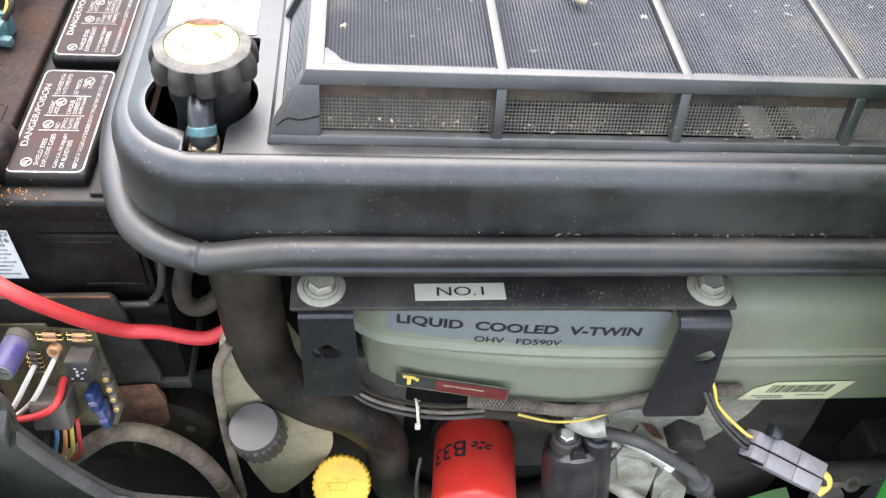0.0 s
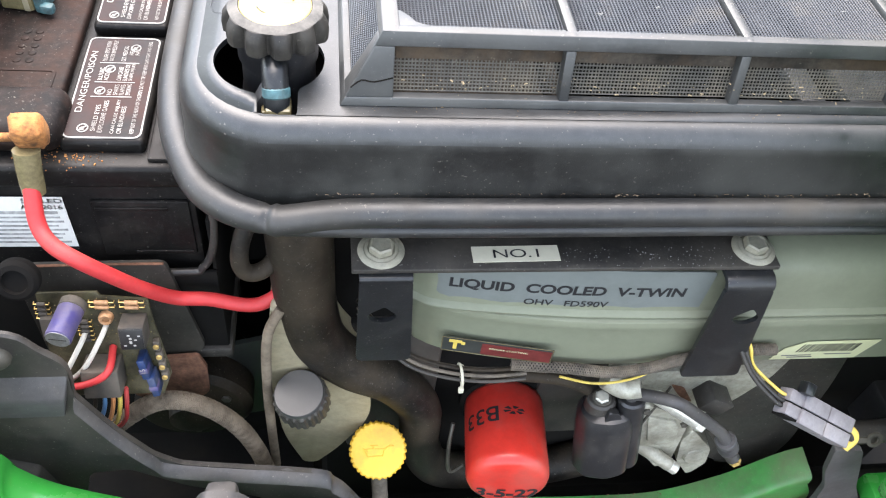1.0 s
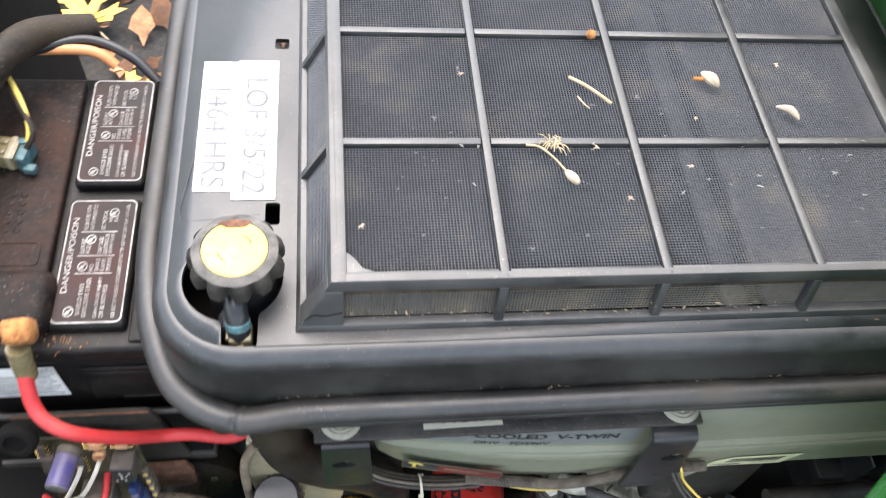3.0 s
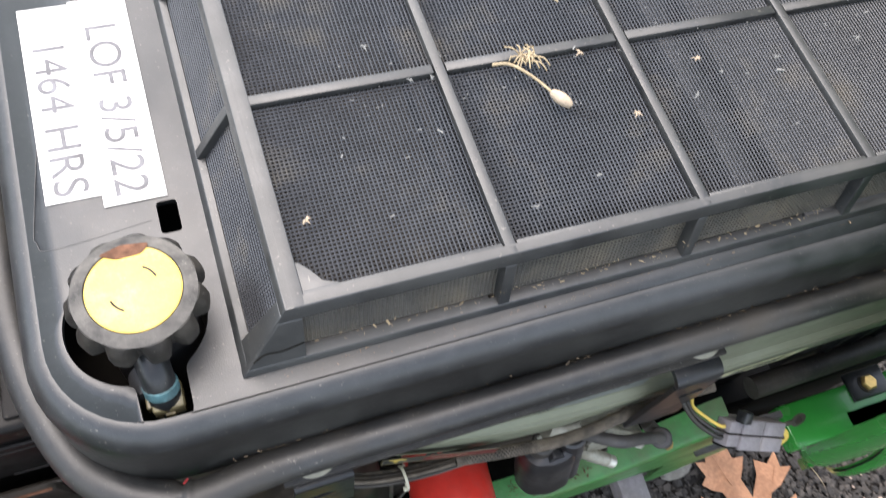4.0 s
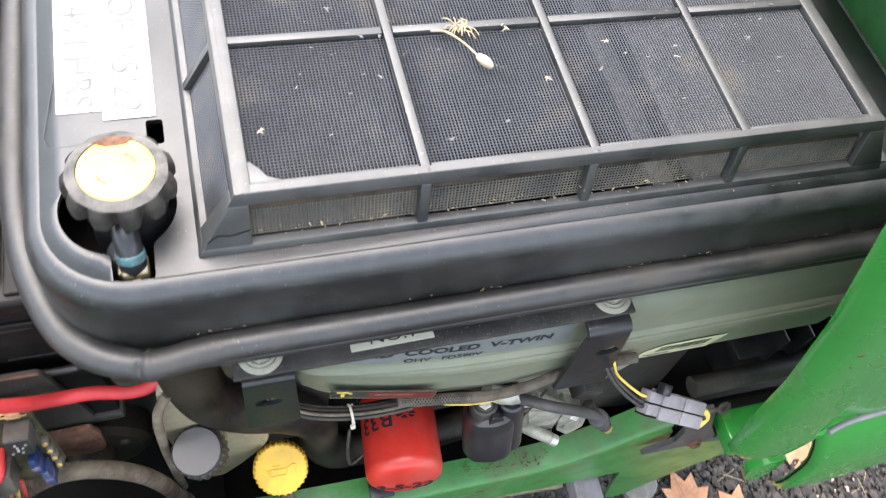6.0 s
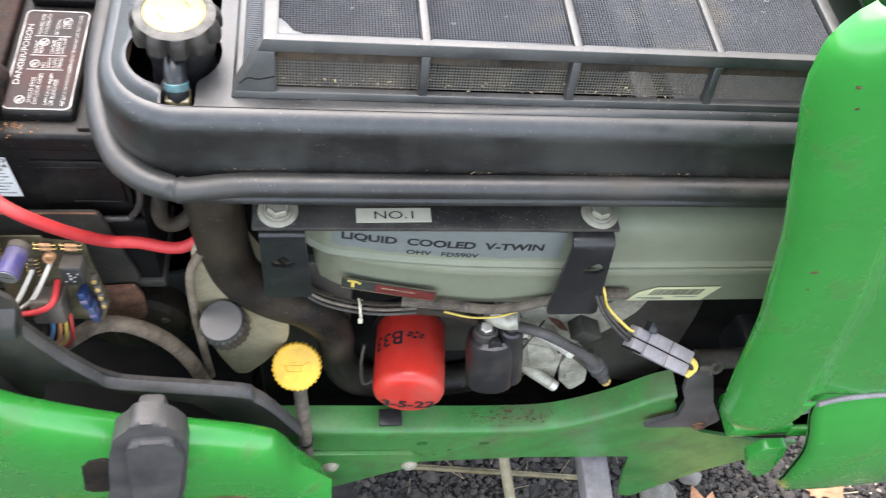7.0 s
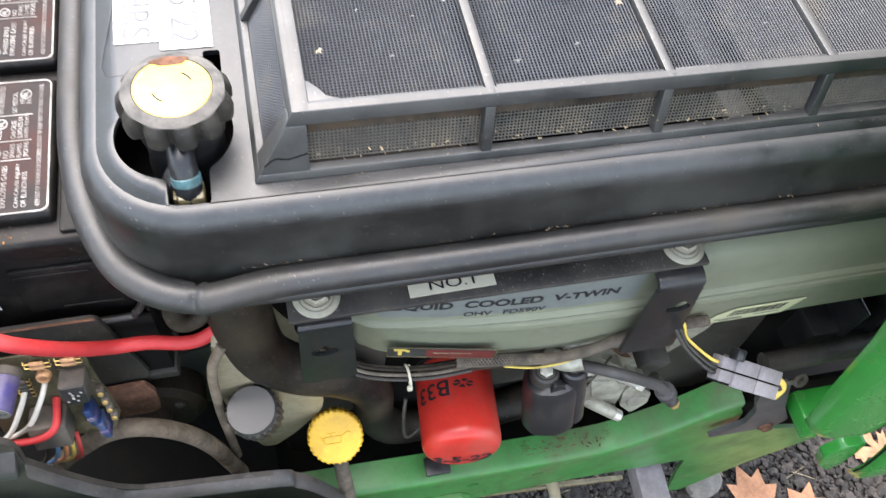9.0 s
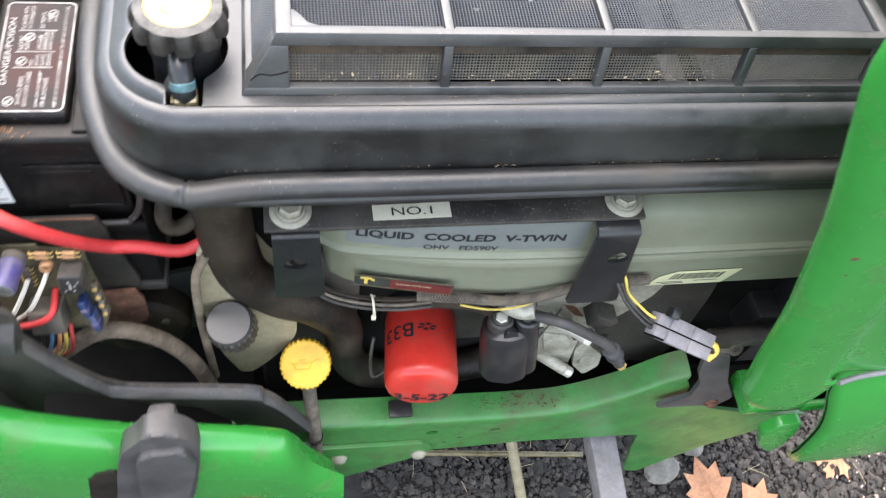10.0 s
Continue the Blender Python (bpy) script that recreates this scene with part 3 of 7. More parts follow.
def holed(bm, outer, holes, to3, depth):
    """A sheet with holes: faces on top, walls round every edge, a face below."""
    t = bmesh.new()
    loops = [[t.verts.new(to3(a, b, 0.0)) for a, b in ring] for ring in (outer, *holes)]
    edges = [t.edges.new((ring[k - 1], ring[k])) for ring in loops for k in range(len(ring))]
    bmesh.ops.triangle_fill(t, edges=edges, use_beauty=True, use_dissolve=False)
    low = [[t.verts.new(to3(a, b, depth)) for a, b in ring] for ring in (outer, *holes)]
    for up, dn in zip(loops, low):
        for k in range(len(up)):
            t.faces.new((up[k - 1], up[k], dn[k], dn[k - 1]))
    edges = [t.edges.get((ring[k - 1], ring[k])) for ring in low for k in range(len(ring))]
    bmesh.ops.triangle_fill(t, edges=edges, use_beauty=True, use_dissolve=False)
    join(bm, t)
    return bm


def sweep_outline(bm, outline, profile):
    """Stacks the closed outlines outline(d) at heights z for (d, z) in the profile."""
    rings = [[bm.verts.new((x, y, z)) for x, y in outline(d)] for d, z in profile]
    n = len(rings[0])
    for a, b in zip(rings, rings[1:]):
        for k in range(n):
            bm.faces.new((a[k], a[(k + 1) % n], b[(k + 1) % n], b[k]))
    return bm


def wires(bm, to3, a0, a1, b0, b1, pitch=0.0021, half=0.00046, wave=0.0):
    """Woven screen between a0..a1 and b0..b1, each wire a thin prism."""
    def one(p, q, s):
        r0 = [bm.verts.new(to3(p[0] + s[0] * u, p[1] + s[1] * u, w)) for u, w in ((half, 0), (0, -half), (-half, 0), (0, half))]
        r1 = [bm.verts.new(to3(q[0] + s[0] * u, q[1] + s[1] * u, w)) for u, w in ((half, 0), (0, -half), (-half, 0), (0, half))]
        for k in range(4):
            bm.faces.new((r0[k - 1], r0[k], r1[k], r1[k - 1]))
    for i in range(int((a1 - a0) / pitch) + 1):
        a = a0 + i * pitch
        one((a + wave * random.uniform(-1, 1), b0), (a + wave * random.uniform(-1, 1), b1), (1, 0))
    for i in range(int((b1 - b0) / pitch) + 1):
        b = b0 + i * pitch
        one((a0, b + wave * random.uniform(-1, 1)), (a1, b + wave * random.uniform(-1, 1)), (0, 1))
    return bm


# ---- ground ----
bm = B()
n = 40
vs = []
for i in range(n + 1):
    for j in range(n + 1):
        u, v = (i / n * 2 - 1), (j / n * 2 - 1)
        x, y = 0.4 + 0.9 * u + 60 * u ** 7, 0.5 + 1.2 * v + 60 * v ** 7
        vs.append(bm.verts.new((x, y, -0.004 + 0.006 * noise.noise((x * 4, y * 4, 0)))))
for i in range(n):
    for j in range(n):
        k = i * (n + 1) + j
        bm.faces.new((vs[k], vs[k + n + 1], vs[k + n + 2], vs[k + 1]))
single("ground", bm, "soil", (0, 0, 0), "dark gravel ground with soil and leaf crumbs", "ground", kind="structure")


def scatter(name, material, count, area, size, label, category, flatness=0.65, lift=0.0):
    """Many small angular stones in one mesh."""
    t = bmesh.new()
    bmesh.ops.create_icosphere(t, subdivisions=1, radius=1.0)
    base = np.array([v.co for v in t.verts])
    faces = np.array([[v.index for v in f.verts] for f in t.faces])
    t.free()
    rng = np.random.default_rng(7 + count)
    x0, x1, y0, y1 = area
    vs, fs = [], []
    for k in range(count):
        r = size * rng.lognormal(0, 0.4)
        p = base * (1 + rng.normal(0, 0.24, base.shape)) * r * np.array([rng.uniform(0.7, 1.3), rng.uniform(0.7, 1.3), flatness])
        a = rng.uniform(0, 6.283)
        c, s = np.cos(a), np.sin(a)
        p = p @ np.array([[c, -s, 0], [s, c, 0], [0, 0, 1]])
        p += (rng.uniform(x0, x1), rng.uniform(y0, y1), lift + r * 0.25 * rng.uniform(0, 1.5))
        vs.append(p)
        fs.append(faces + k * len(base))
    me = bpy.data.meshes.new(name)
    me.from_pydata(np.concatenate(vs).tolist(), [], np.concatenate(fs).tolist())
    me.materials.append(M[material])
    return tagged(new(name, me), label, category, kind="stuff")


scatter("gravel", "gravel", 24000, (0.05, 1.05, -0.02, 0.56), 0.0033, "loose dark grey angular gravel on the ground", "gravel")
scatter("coarse_gravel", "gravel", 900, (0.05, 1.05, -0.02, 0.56), 0.0050, "coarser dark grey stones among the gravel", "gravel")


def maple_leaf(name, at, size, turn, material, label, curl=0.10, tilt=0.0):
    """A lobed leaf, cupped, with raised veins and a stalk."""
    half = [(0.0, -0.02), (0.10, -0.05), (0.28, -0.17), (0.33, -0.08), (0.54, -0.06), (0.43, 0.02), (0.50, 0.13), (0.33, 0.11), (0.17, 0.15),
            (0.30, 0.26), (0.44, 0.27), (0.63, 0.36), (0.54, 0.41), (0.58, 0.56), (0.45, 0.50), (0.36, 0.60), (0.29, 0.47), (0.12, 0.32), (0.13, 0.52),
            (0.20, 0.58), (0.29, 0.68), (0.18, 0.72), (0.19, 0.88), (0.08, 0.83), (0.0, 1.0)]
    outline = half + [(-a * random.uniform(0.9, 1.05), b) for a, b in reversed(half[1:-1])]
    t = bmesh.new()
    ring = [t.verts.new((a, b, 0)) for a, b in outline]
    edges = [t.edges.new((ring[k - 1], ring[k])) for k in range(len(ring))]
    bmesh.ops.triangle_fill(t, edges=edges, use_beauty=True)
    bmesh.ops.subdivide_edges(t, edges=t.edges[:], cuts=3, use_grid_fill=True)
    for v in t.verts:
        a, b = v.co.x, v.co.y
        v.co.z = curl * (a * a * 1.6 + (b - 0.4) ** 2) + 0.05 * noise.noise((a * 4, b * 4, size * 50))
    bmesh.ops.solidify(t, geom=t.faces[:], thickness=0.006)
    th = thing(name, at, label, "leaf")
    m = pose(*at, tilt, 0, turn) @ Matrix.Diagonal((size, size, size, 1))
    bmesh.ops.transform(t, matrix=m, verts=t.verts)
    part("blade", t, material, th)
    bm = B()
    for tip in ((0.0, 0.92), (0.50, 0.44), (-0.50, 0.44), (0.42, 0.0), (-0.42, 0.0)):
        a, b = tip
        pts = [(a * s, b * s, curl * ((a * s) ** 2 * 1.6 + (b * s - 0.4) ** 2) + 0.012) for s in (0, 0.35, 0.7, 1.0)]
        tube(bm, [m @ Vector(p) for p in pts], lambda s: size * 0.012 * (1.1 - s), n=6, per=4)
    part("vein", bm, "leaf", th)
    bm = B()
    tube(bm, [m @ Vector(p) for p in ((0, 0, curl * 0.16), (0.03, -0.22, 0.08), (0.10, -0.45, 0.02))], size * 0.016, n=6)
    part("stalk", bm, "straw", th)
    return th


maple_leaf("fallen_leaf", (0.660, 0.178, 0.010), 0.168, 13, "leaf", "large dry orange-brown maple leaf lying on gravel")
maple_leaf("fallen_leaf", (0.90, 0.315, 0.010), 0.07, 80, "leaf", "small dry brown leaf lying on gravel")
bm = B()
lathe(bm, [(0.004, 0), (0.022, 0.003), (0.031, 0.014), (0.030, 0.028), (0.020, 0.040), (0.004, 0.045)], pose(0.556, 0.330, -0.004), 18,
      lambda a, i: 1 + 0.08 * math.sin(3 * a + i) + 0.05 * math.cos(5 * a))
single("pale_stone", bm, "greystone", (0.575, 0.335, 0), "pale rounded stone lying on gravel", "stone")

bm = B()
lathe(bm, [(0.003, 0), (0.016, 0.002), (0.020, 0.008), (0.012, 0.015), (0.003, 0.016)], pose(0.627, 0.360, -0.001), 14,
      lambda a, i: 1 + 0.12 * math.sin(2 * a + i) + 0.07 * math.cos(5 * a))
single("pale_stone", bm, "greystone", (0.627, 0.36, 0), "flat pale stone lying on gravel", "stone")
scatter("pale_chips", "chips", 80, (0.85, 0.98, 0.08, 0.33), 0.0020, "pale pinkish crumbs scattered on the gravel", "crumbs", 0.5, 0.006)
bm = B()
rng = random.Random(31)
for k in range(110):
    x, y, a, l = rng.uniform(0.1, 1.0), rng.uniform(0.0, 0.5), rng.uniform(0, 3.14), rng.uniform(0.006, 0.022)
    d = Vector((math.cos(a), math.sin(a), rng.uniform(-0.1, 0.2))) * l
    p = Vector((x, y, rng.uniform(0.004, 0.009)))
    tube(bm, [p - d, p + Vector((0, 0, 0.002)), p + d], 0.0005, n=4, per=2)
single("dry_grass", bm, "straw", (0.5, 0.2, 0), "short bits of dry grass among the gravel", "dry grass", kind="stuff")

# leaf litter behind the machine
bm = B()
rng = random.Random(5)
for k in range(420):
    x, y, s = rng.gauss(-0.55, 0.62), 1.10 + abs(rng.gauss(0, 0.85)), rng.uniform(0.02, 0.06)
    m = pose(x, y, rng.uniform(0.004, 0.03), rng.uniform(-35, 35), rng.uniform(-35, 35), rng.uniform(0, 360))
    pts = [(0, -1), (0.45, -0.4), (0.6, 0.2), (0.2, 0.5), (0, 1.1), (-0.25, 0.5), (-0.6, 0.15), (-0.4, -0.5)]
    bm.faces.new([bm.verts.new(m @ Vector((a * s, b * s, 0.3 * s * (a * a - 0.2 * b)))) for a, b in pts])
single("leaf_litter", bm, "litter", (0, 1.8, 0), "brown fallen leaves strewn over the ground", "leaf litter", kind="stuff")
maple_leaf("fallen_leaf", (-0.60, 1.62, 0.04), 0.17, 30, "yellow", "bright yellow-orange fallen leaf on the leaf litter")
maple_leaf("fallen_leaf", (-0.50, 1.40, 0.03), 0.10, -60, "yellow", "small yellow-orange fallen leaf on the leaf litter")

# ---- radiator shroud with its screen ----
DECK, TOP = 0.9275, 0.971
shroud = thing("radiator_shroud", (0.13, 0.53, 0.86), "black plastic radiator shroud with a gridded debris screen", "shroud")


def pan(d):
    return rounded(-0.171 + d, 0.458 - d, 0.337 + d, 0.741 - d, [max(q - d, 0.004) for q in (0.062, 0.03, 0.03, 0.04)], 10)


capx, capy = -0.1155, 0.402
ring = []
for k in range(25):
    a = radians(-58 + k * 318 / 24)
    ring.append((capx + 0.0325 * math.cos(a), capy + 0.0325 * math.sin(a)))
keyhole = smooth_poly([(-0.0985, 0.3505), *ring, (-0.1205, 0.3505)], 0.004, 3)
slot_a = smooth_poly([(-0.0965, 0.443), (-0.0865, 0.443), (-0.0865, 0.4615), (-0.0965, 0.4615)], 0.002, 2)
slot_b = smooth_poly([(-0.0935, 0.612), (-0.0825, 0.612), (-0.0825, 0.6235), (-0.0935, 0.6235)], 0.002, 2)
well = [(-0.064, 0.370), (0.376, 0.370), (0.376, 0.694), (-0.064, 0.694)]
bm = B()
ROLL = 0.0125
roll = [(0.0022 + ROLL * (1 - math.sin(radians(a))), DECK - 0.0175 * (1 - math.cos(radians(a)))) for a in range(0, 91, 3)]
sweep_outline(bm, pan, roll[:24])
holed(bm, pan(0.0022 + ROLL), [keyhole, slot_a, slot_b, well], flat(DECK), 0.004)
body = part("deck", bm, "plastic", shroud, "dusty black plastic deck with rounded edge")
# One moulding with the deck; the skirt's darker colour stands for shade.
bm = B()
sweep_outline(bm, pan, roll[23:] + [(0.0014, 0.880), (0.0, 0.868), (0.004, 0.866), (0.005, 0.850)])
part("skirt", bm, "skirt", shroud, "black plastic skirt of the shroud, colour darkened for shade")
bm = B()
tube(bm, [(-0.135, 0.585, DECK), (-0.152, 0.47, DECK), (-0.153, 0.452, DECK), (-0.145, 0.447, DECK), (-0.100, 0.452, DECK)], 0.00022, n=6)
part("moulded_line", bm, "plastic", shroud)

XS, YS = [-0.052, 0.0546, 0.160, 0.2646, 0.369], [0.371, 0.481, 0.589, 0.697]


def slant_front(a, b, d):
    return (a, 0.360 + 0.011 * b + d, DECK + (TOP - DECK) * b)


def slant_left(a, b, d):
    return (-0.075 + 0.023 * b + d, a, DECK + (TOP - DECK) * b)


def slant_right(a, b, d):
    return (0.390 - 0.021 * b - d, a, DECK + (TOP - DECK) * b)


def slant_back(a, b, d):
    return (a, 0.709 - 0.012 * b - d, DECK + (TOP - DECK) * b)


# top bars
t = 0.0055
for k, x in enumerate(XS):
    w = 0.0095 if k in (0, 4) else 0.0058
    x0 = x if k == 0 else x - w if k == 4 else x - w / 2
    bm = B()
    box(bm, (x0, YS[0], TOP - t), (x0 + w, YS[-1], TOP), 0.0008)
    part("bar", bm, "screenframe", shroud)
for k, y in enumerate(YS):
    w = 0.0072 if k in (0, 3) else 0.0058
    y0 = y if k == 0 else y - w if k == 3 else y - w / 2
    for x0, x1 in zip(XS, XS[1:]):
        bm = B()
        box(bm, (x0 + 0.0034, y0, TOP - t - 0.0003), (x1 - 0.0034, y0 + w, TOP - 0.0004), 0.0008)
        part("bar", bm, "screenframe", shroud)
bm = B()
prism(bm, [(-0.046, 0.375), (-0.024, 0.375), (-0.0265, 0.379), (-0.0335, 0.3805), (-0.036, 0.3865), (-0.041, 0.392), (-0.046, 0.393)], flat(TOP - 0.0007), 0.004, 0.0006)
part("corner_gusset", bm, "screenframe", shroud)
# sloping front
L0, L1 = -0.075, -0.052
for poly in ([(L1 + 0.0002, 1.0), (0.369, 1.0), (0.369, 0.80), (L1 - 0.004, 0.80)], [(L0, 0.0), (0.390, 0.0), (0.388, 0.13), (L0 + 0.003, 0.13)],
             [(L0 + 0.003, 0.13), (-0.045, 0.13), (-0.045, 0.80), (L1 - 0.004, 0.80)], [(0.362, 0.13), (0.388, 0.13), (0.373, 0.80), (0.362, 0.80)]):
    bm = B()
    prism(bm, poly, slant_front, 0.005, 0.0007)
    part("front_frame", bm, "screenframe", shroud)
for x in XS[1:4]:
    bm = B()
    prism(bm, [(x - 0.003, 0.13), (x + 0.003, 0.13), (x + 0.003, 0.80), (x - 0.003, 0.80)], slant_front, 0.007, 0.0007)
    part("upright", bm, "screenframe", shroud)
bm = B()
prism(bm, [(-0.044, 0.56), (0.361, 0.56), (0.361, 0.80), (-0.044, 0.80)], lambda a, b, d: slant_front(a, b, d + 0.007), 0.003)
part("recess_panel", bm, "grimestrip", shroud, "grimy recessed strip above the side screen")
bm = B()
tube(bm, [slant_front(-0.0690, 0.26, -0.0002), slant_front(-0.0630, 0.36, -0.0002), slant_front(-0.0560, 0.34, -0.0002), slant_front(-0.0455, 0.40, -0.0002)], 0.00045, n=6, per=3)
part("crack", bm, "dark", shroud, "crack in the frame corner")
edges_x = [-0.045] + XS[1:4] + [0.362]
for x0, x1 in zip(edges_x, edges_x[1:]):
    bm = B()
    zz = TOP - DECK
    wires(bm, lambda a, b, d: slant_front(a, b / zz, 0.0075 + d), x0, x1, 0.13 * zz, 0.60 * zz, wave=0.0002)
    part("side_screen", bm, "meshdirty", shroud, "dusty woven wire screen", kind="stuff")
# sloping sides and back
for fn, a0, a1, marks in ((slant_left, 0.361, 0.708, YS[1:3]), (slant_right, 0.361, 0.708, YS[1:3])):
    for poly in ([(0.371, 1.0), (0.697, 1.0), (0.698, 0.90), (0.370, 0.90)], [(a0, 0.0), (a1, 0.0), (a1 - 0.002, 0.12), (a0 + 0.002, 0.12)],
                 [(a0 + 0.002, 0.12), (0.377, 0.12), (0.378, 0.90), (0.370, 0.90)], [(0.690, 0.12), (0.706, 0.12), (0.698, 0.90), (0.690, 0.90)]):
        bm = B()
        prism(bm, poly, fn, 0.004, 0.0006)
        part("side_frame", bm, "screenframe", shroud)
    for y in marks:
        bm = B()
        prism(bm, [(y - 0.0028, 0.12), (y + 0.0028, 0.12), (y + 0.0028, 0.90), (y - 0.0028, 0.90)], fn, 0.006, 0.0006)
        part("side_bar", bm, "screenframe", shroud)
    bm = B()
    zz = 0.049
    wires(bm, lambda a, b, d, fn=fn: fn(a, b / zz, 0.005 + d), 0.376, 0.691, 0.12 * zz, 0.90 * zz)
    part("side_screen", bm, "mesh", shroud, "dark woven wire screen", kind="stuff")
bm = B()
prism(bm, [(-0.074, 0.0), (0.389, 0.0), (0.369, 1.0), (-0.052, 1.0)], slant_back, 0.004, 0.0007)
part("back_frame", bm, "screenframe", shroud)
# woven panels of the top
for x0, x1 in zip(XS, XS[1:]):
    for y0, y1 in zip(YS, YS[1:]):
        bm = B()
        wires(bm, lambda a, b, d: (a, b, TOP - 0.0045 + d), x0 + 0.003, x1 - 0.002, y0 + 0.003, y1 - 0.002)
        part("screen", bm, "mesh", shroud, "black woven wire screen", kind="stuff")

# radiator below the screen
rad = thing("radiator", (0.13, 0.53, 0.70), "dark finned radiator under the screen", "radiator")
bm = B()
box(bm, (-0.062, 0.352, 0.872), (0.415, 0.715, 0.895), 0.002)
part("core", bm, "dark", rad)
for k in range(36):
    bm = B()
    y = 0.372 + k * 0.0092
    box(bm, (0.060, y, 0.893), (0.200, y + 0.0016, 0.903))
    part("fin", bm, "dark", rad)
bm = B()
box(bm, (0.243, 0.364, 0.922), (0.400, 0.705, 0.930), 0.003)
box(bm, (0.218, 0.364, 0.914), (0.236, 0.705, 0.922), 0.003)
part("fan_guard", bm, "fin", rad, "grey plate under the screen")
bm = B()
box(bm, (-0.058, 0.366, 0.915), (0.048, 0.700, 0.925), 0.003)
box(bm, (0.050, 0.366, 0.918), (0.058, 0.700, 0.930), 0.002)
part("header_tank", bm, "hose", rad, "dusty brown-black header tank")
# filler neck with the overflow pipe
neck = thing("radiator_filler", (capx, 0.40, 0.89), "radiator filler with fluted dusty black cap and overflow pipe", "filler neck")
bm = B()
lathe(bm, [(0.0225, 0.870), (0.0225, 0.908), (0.0215, 0.914), (0.0215, 0.930), (0.0232, 0.933), (0.0232, 0.943), (0.0240, 0.945), (0.0240, 0.951)], pose(-0.110, 0.401, 0), 36)
part("neck", bm, "shinyblack", neck)
bm = B()
prism(bm, smooth_poly([(-0.1265, 0.874), (-0.1080, 0.874), (-0.1085, 0.917), (-0.1140, 0.936), (-0.1190, 0.928), (-0.1255, 0.915)], 0.005), front(0.3660), 0.014, 0.003)
part("neck_lug", bm, "latchgrey", neck, "dusty grey rubber lug")
bm = B()
tube(bm, [(-0.111, 0.386, 0.944), (-0.111, 0.375, 0.941), (-0.1105, 0.3685, 0.937), (-0.110, 0.3640, 0.928), (-0.110, 0.3625, 0.910)], 0.0074, n=16)
part("overflow_pipe", bm, "black", neck)
bm = B()
rod(bm, (-0.1102, 0.3668, 0.9350), (-0.110, 0.3640, 0.9295), 0.0079, edge=0.0008)
part("pipe_collar", bm, "teal", neck, "blue-green weathered collar")
bm = B()
box(bm, (-0.1165, 0.3560, 0.912), (-0.1020, 0.3700, 0.9262), 0.0020)
box(bm, (-0.1115, 0.3550, 0.9160), (-0.1070, 0.3562, 0.9215), 0.0006)
box(bm, (-0.1190, 0.3600, 0.914), (-0.1160, 0.3680, 0.922), 0.0008)
part("hose_clip", bm, "sleeve", neck, "tan spring clip")
# Near-black slab added under the keyhole to stand for the dark inside.
bm = B()
box(bm, (-0.163, 0.348, 0.858), (-0.064, 0.640, 0.868), 0.002)
part("support", bm, "dark", neck)



def lobes(a, i):
    dip = (0.5 + 0.5 * math.cos(11 * a)) ** 2.8
    return 1.035 - dip * (0.19, 0.20, 0.20, 0.16, 0.05, 0.0, 0.0)[i]


# Dusty cap; side darkened and shoulder lightened in colour for light from above.
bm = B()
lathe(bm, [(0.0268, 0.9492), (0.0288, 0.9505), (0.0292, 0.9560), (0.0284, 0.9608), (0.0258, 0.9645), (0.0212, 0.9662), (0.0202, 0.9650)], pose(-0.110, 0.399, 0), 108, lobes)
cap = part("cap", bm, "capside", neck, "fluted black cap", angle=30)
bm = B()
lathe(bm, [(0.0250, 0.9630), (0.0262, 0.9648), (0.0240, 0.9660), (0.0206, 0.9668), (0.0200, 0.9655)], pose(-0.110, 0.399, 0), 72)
part("cap_shoulder", bm, "dustycap", cap, "dusty shoulder of the cap, lightened for light from above")
bm = B()
lathe(bm, [(0.0200, 0.9640), (0.0200, 0.9664), (0.0189, 0.9668)], pose(-0.110, 0.399, 0), 48)
part("top_disc", bm, "capdisc", cap, "worn pale yellow sticker")
bm = B()
for a0 in (60, 240):
    pts = [(-0.110 + 0.0105 * math.cos(radians(a0 - 40 + 10 * k)), 0.399 + 0.0105 * math.sin(radians(a0 - 40 + 10 * k)), 0.9668) for k in range(5)]
    tube(bm, pts, 0.0005, n=5, per=3)
part("printed_arrow", bm, "ink", cap)
bm = B()
prism(bm, smooth_poly([(-0.122, 0.4175), (-0.112, 0.4205), (-0.100, 0.4190), (-0.104, 0.4145), (-0.115, 0.4140)], 0.002), flat(0.9671), 0.0004)
part("scuff", bm, "rust", cap, "torn brown patch")

# sticker strips on the deck
note = thing("service_label", (-0.118, 0.53, DECK), "white paper label strips with printed service date", "label")
bm = B()
box(bm, (-0.1465, 0.4715, DECK + 0.0001), (-0.1200, 0.5965, DECK + 0.0006))
strip_a = part("hours_strip", bm, "paper", note)
bm = B()
box(bm, (-0.1202, 0.4640, DECK + 0.0003), (-0.0900, 0.5980, DECK + 0.0008))
strip_b = part("date_strip", bm, "paper", note)
text("1464 HRS", 0.094, pose(-0.1335, 0.5215, DECK + 0.0006, 0, 0, -90), "greyink", strip_a, height=0.0165)
text("LOF 3/5/22", 0.110, pose(-0.1055, 0.5235, DECK + 0.0008, 0, 0, -90), "greyink", strip_b, height=0.0165)

# rubber seal round the shroud
seal = thing("rubber_seal", (0.1, 0.33, 0.86), "black rubber bulb seal running round the shroud", "seal")
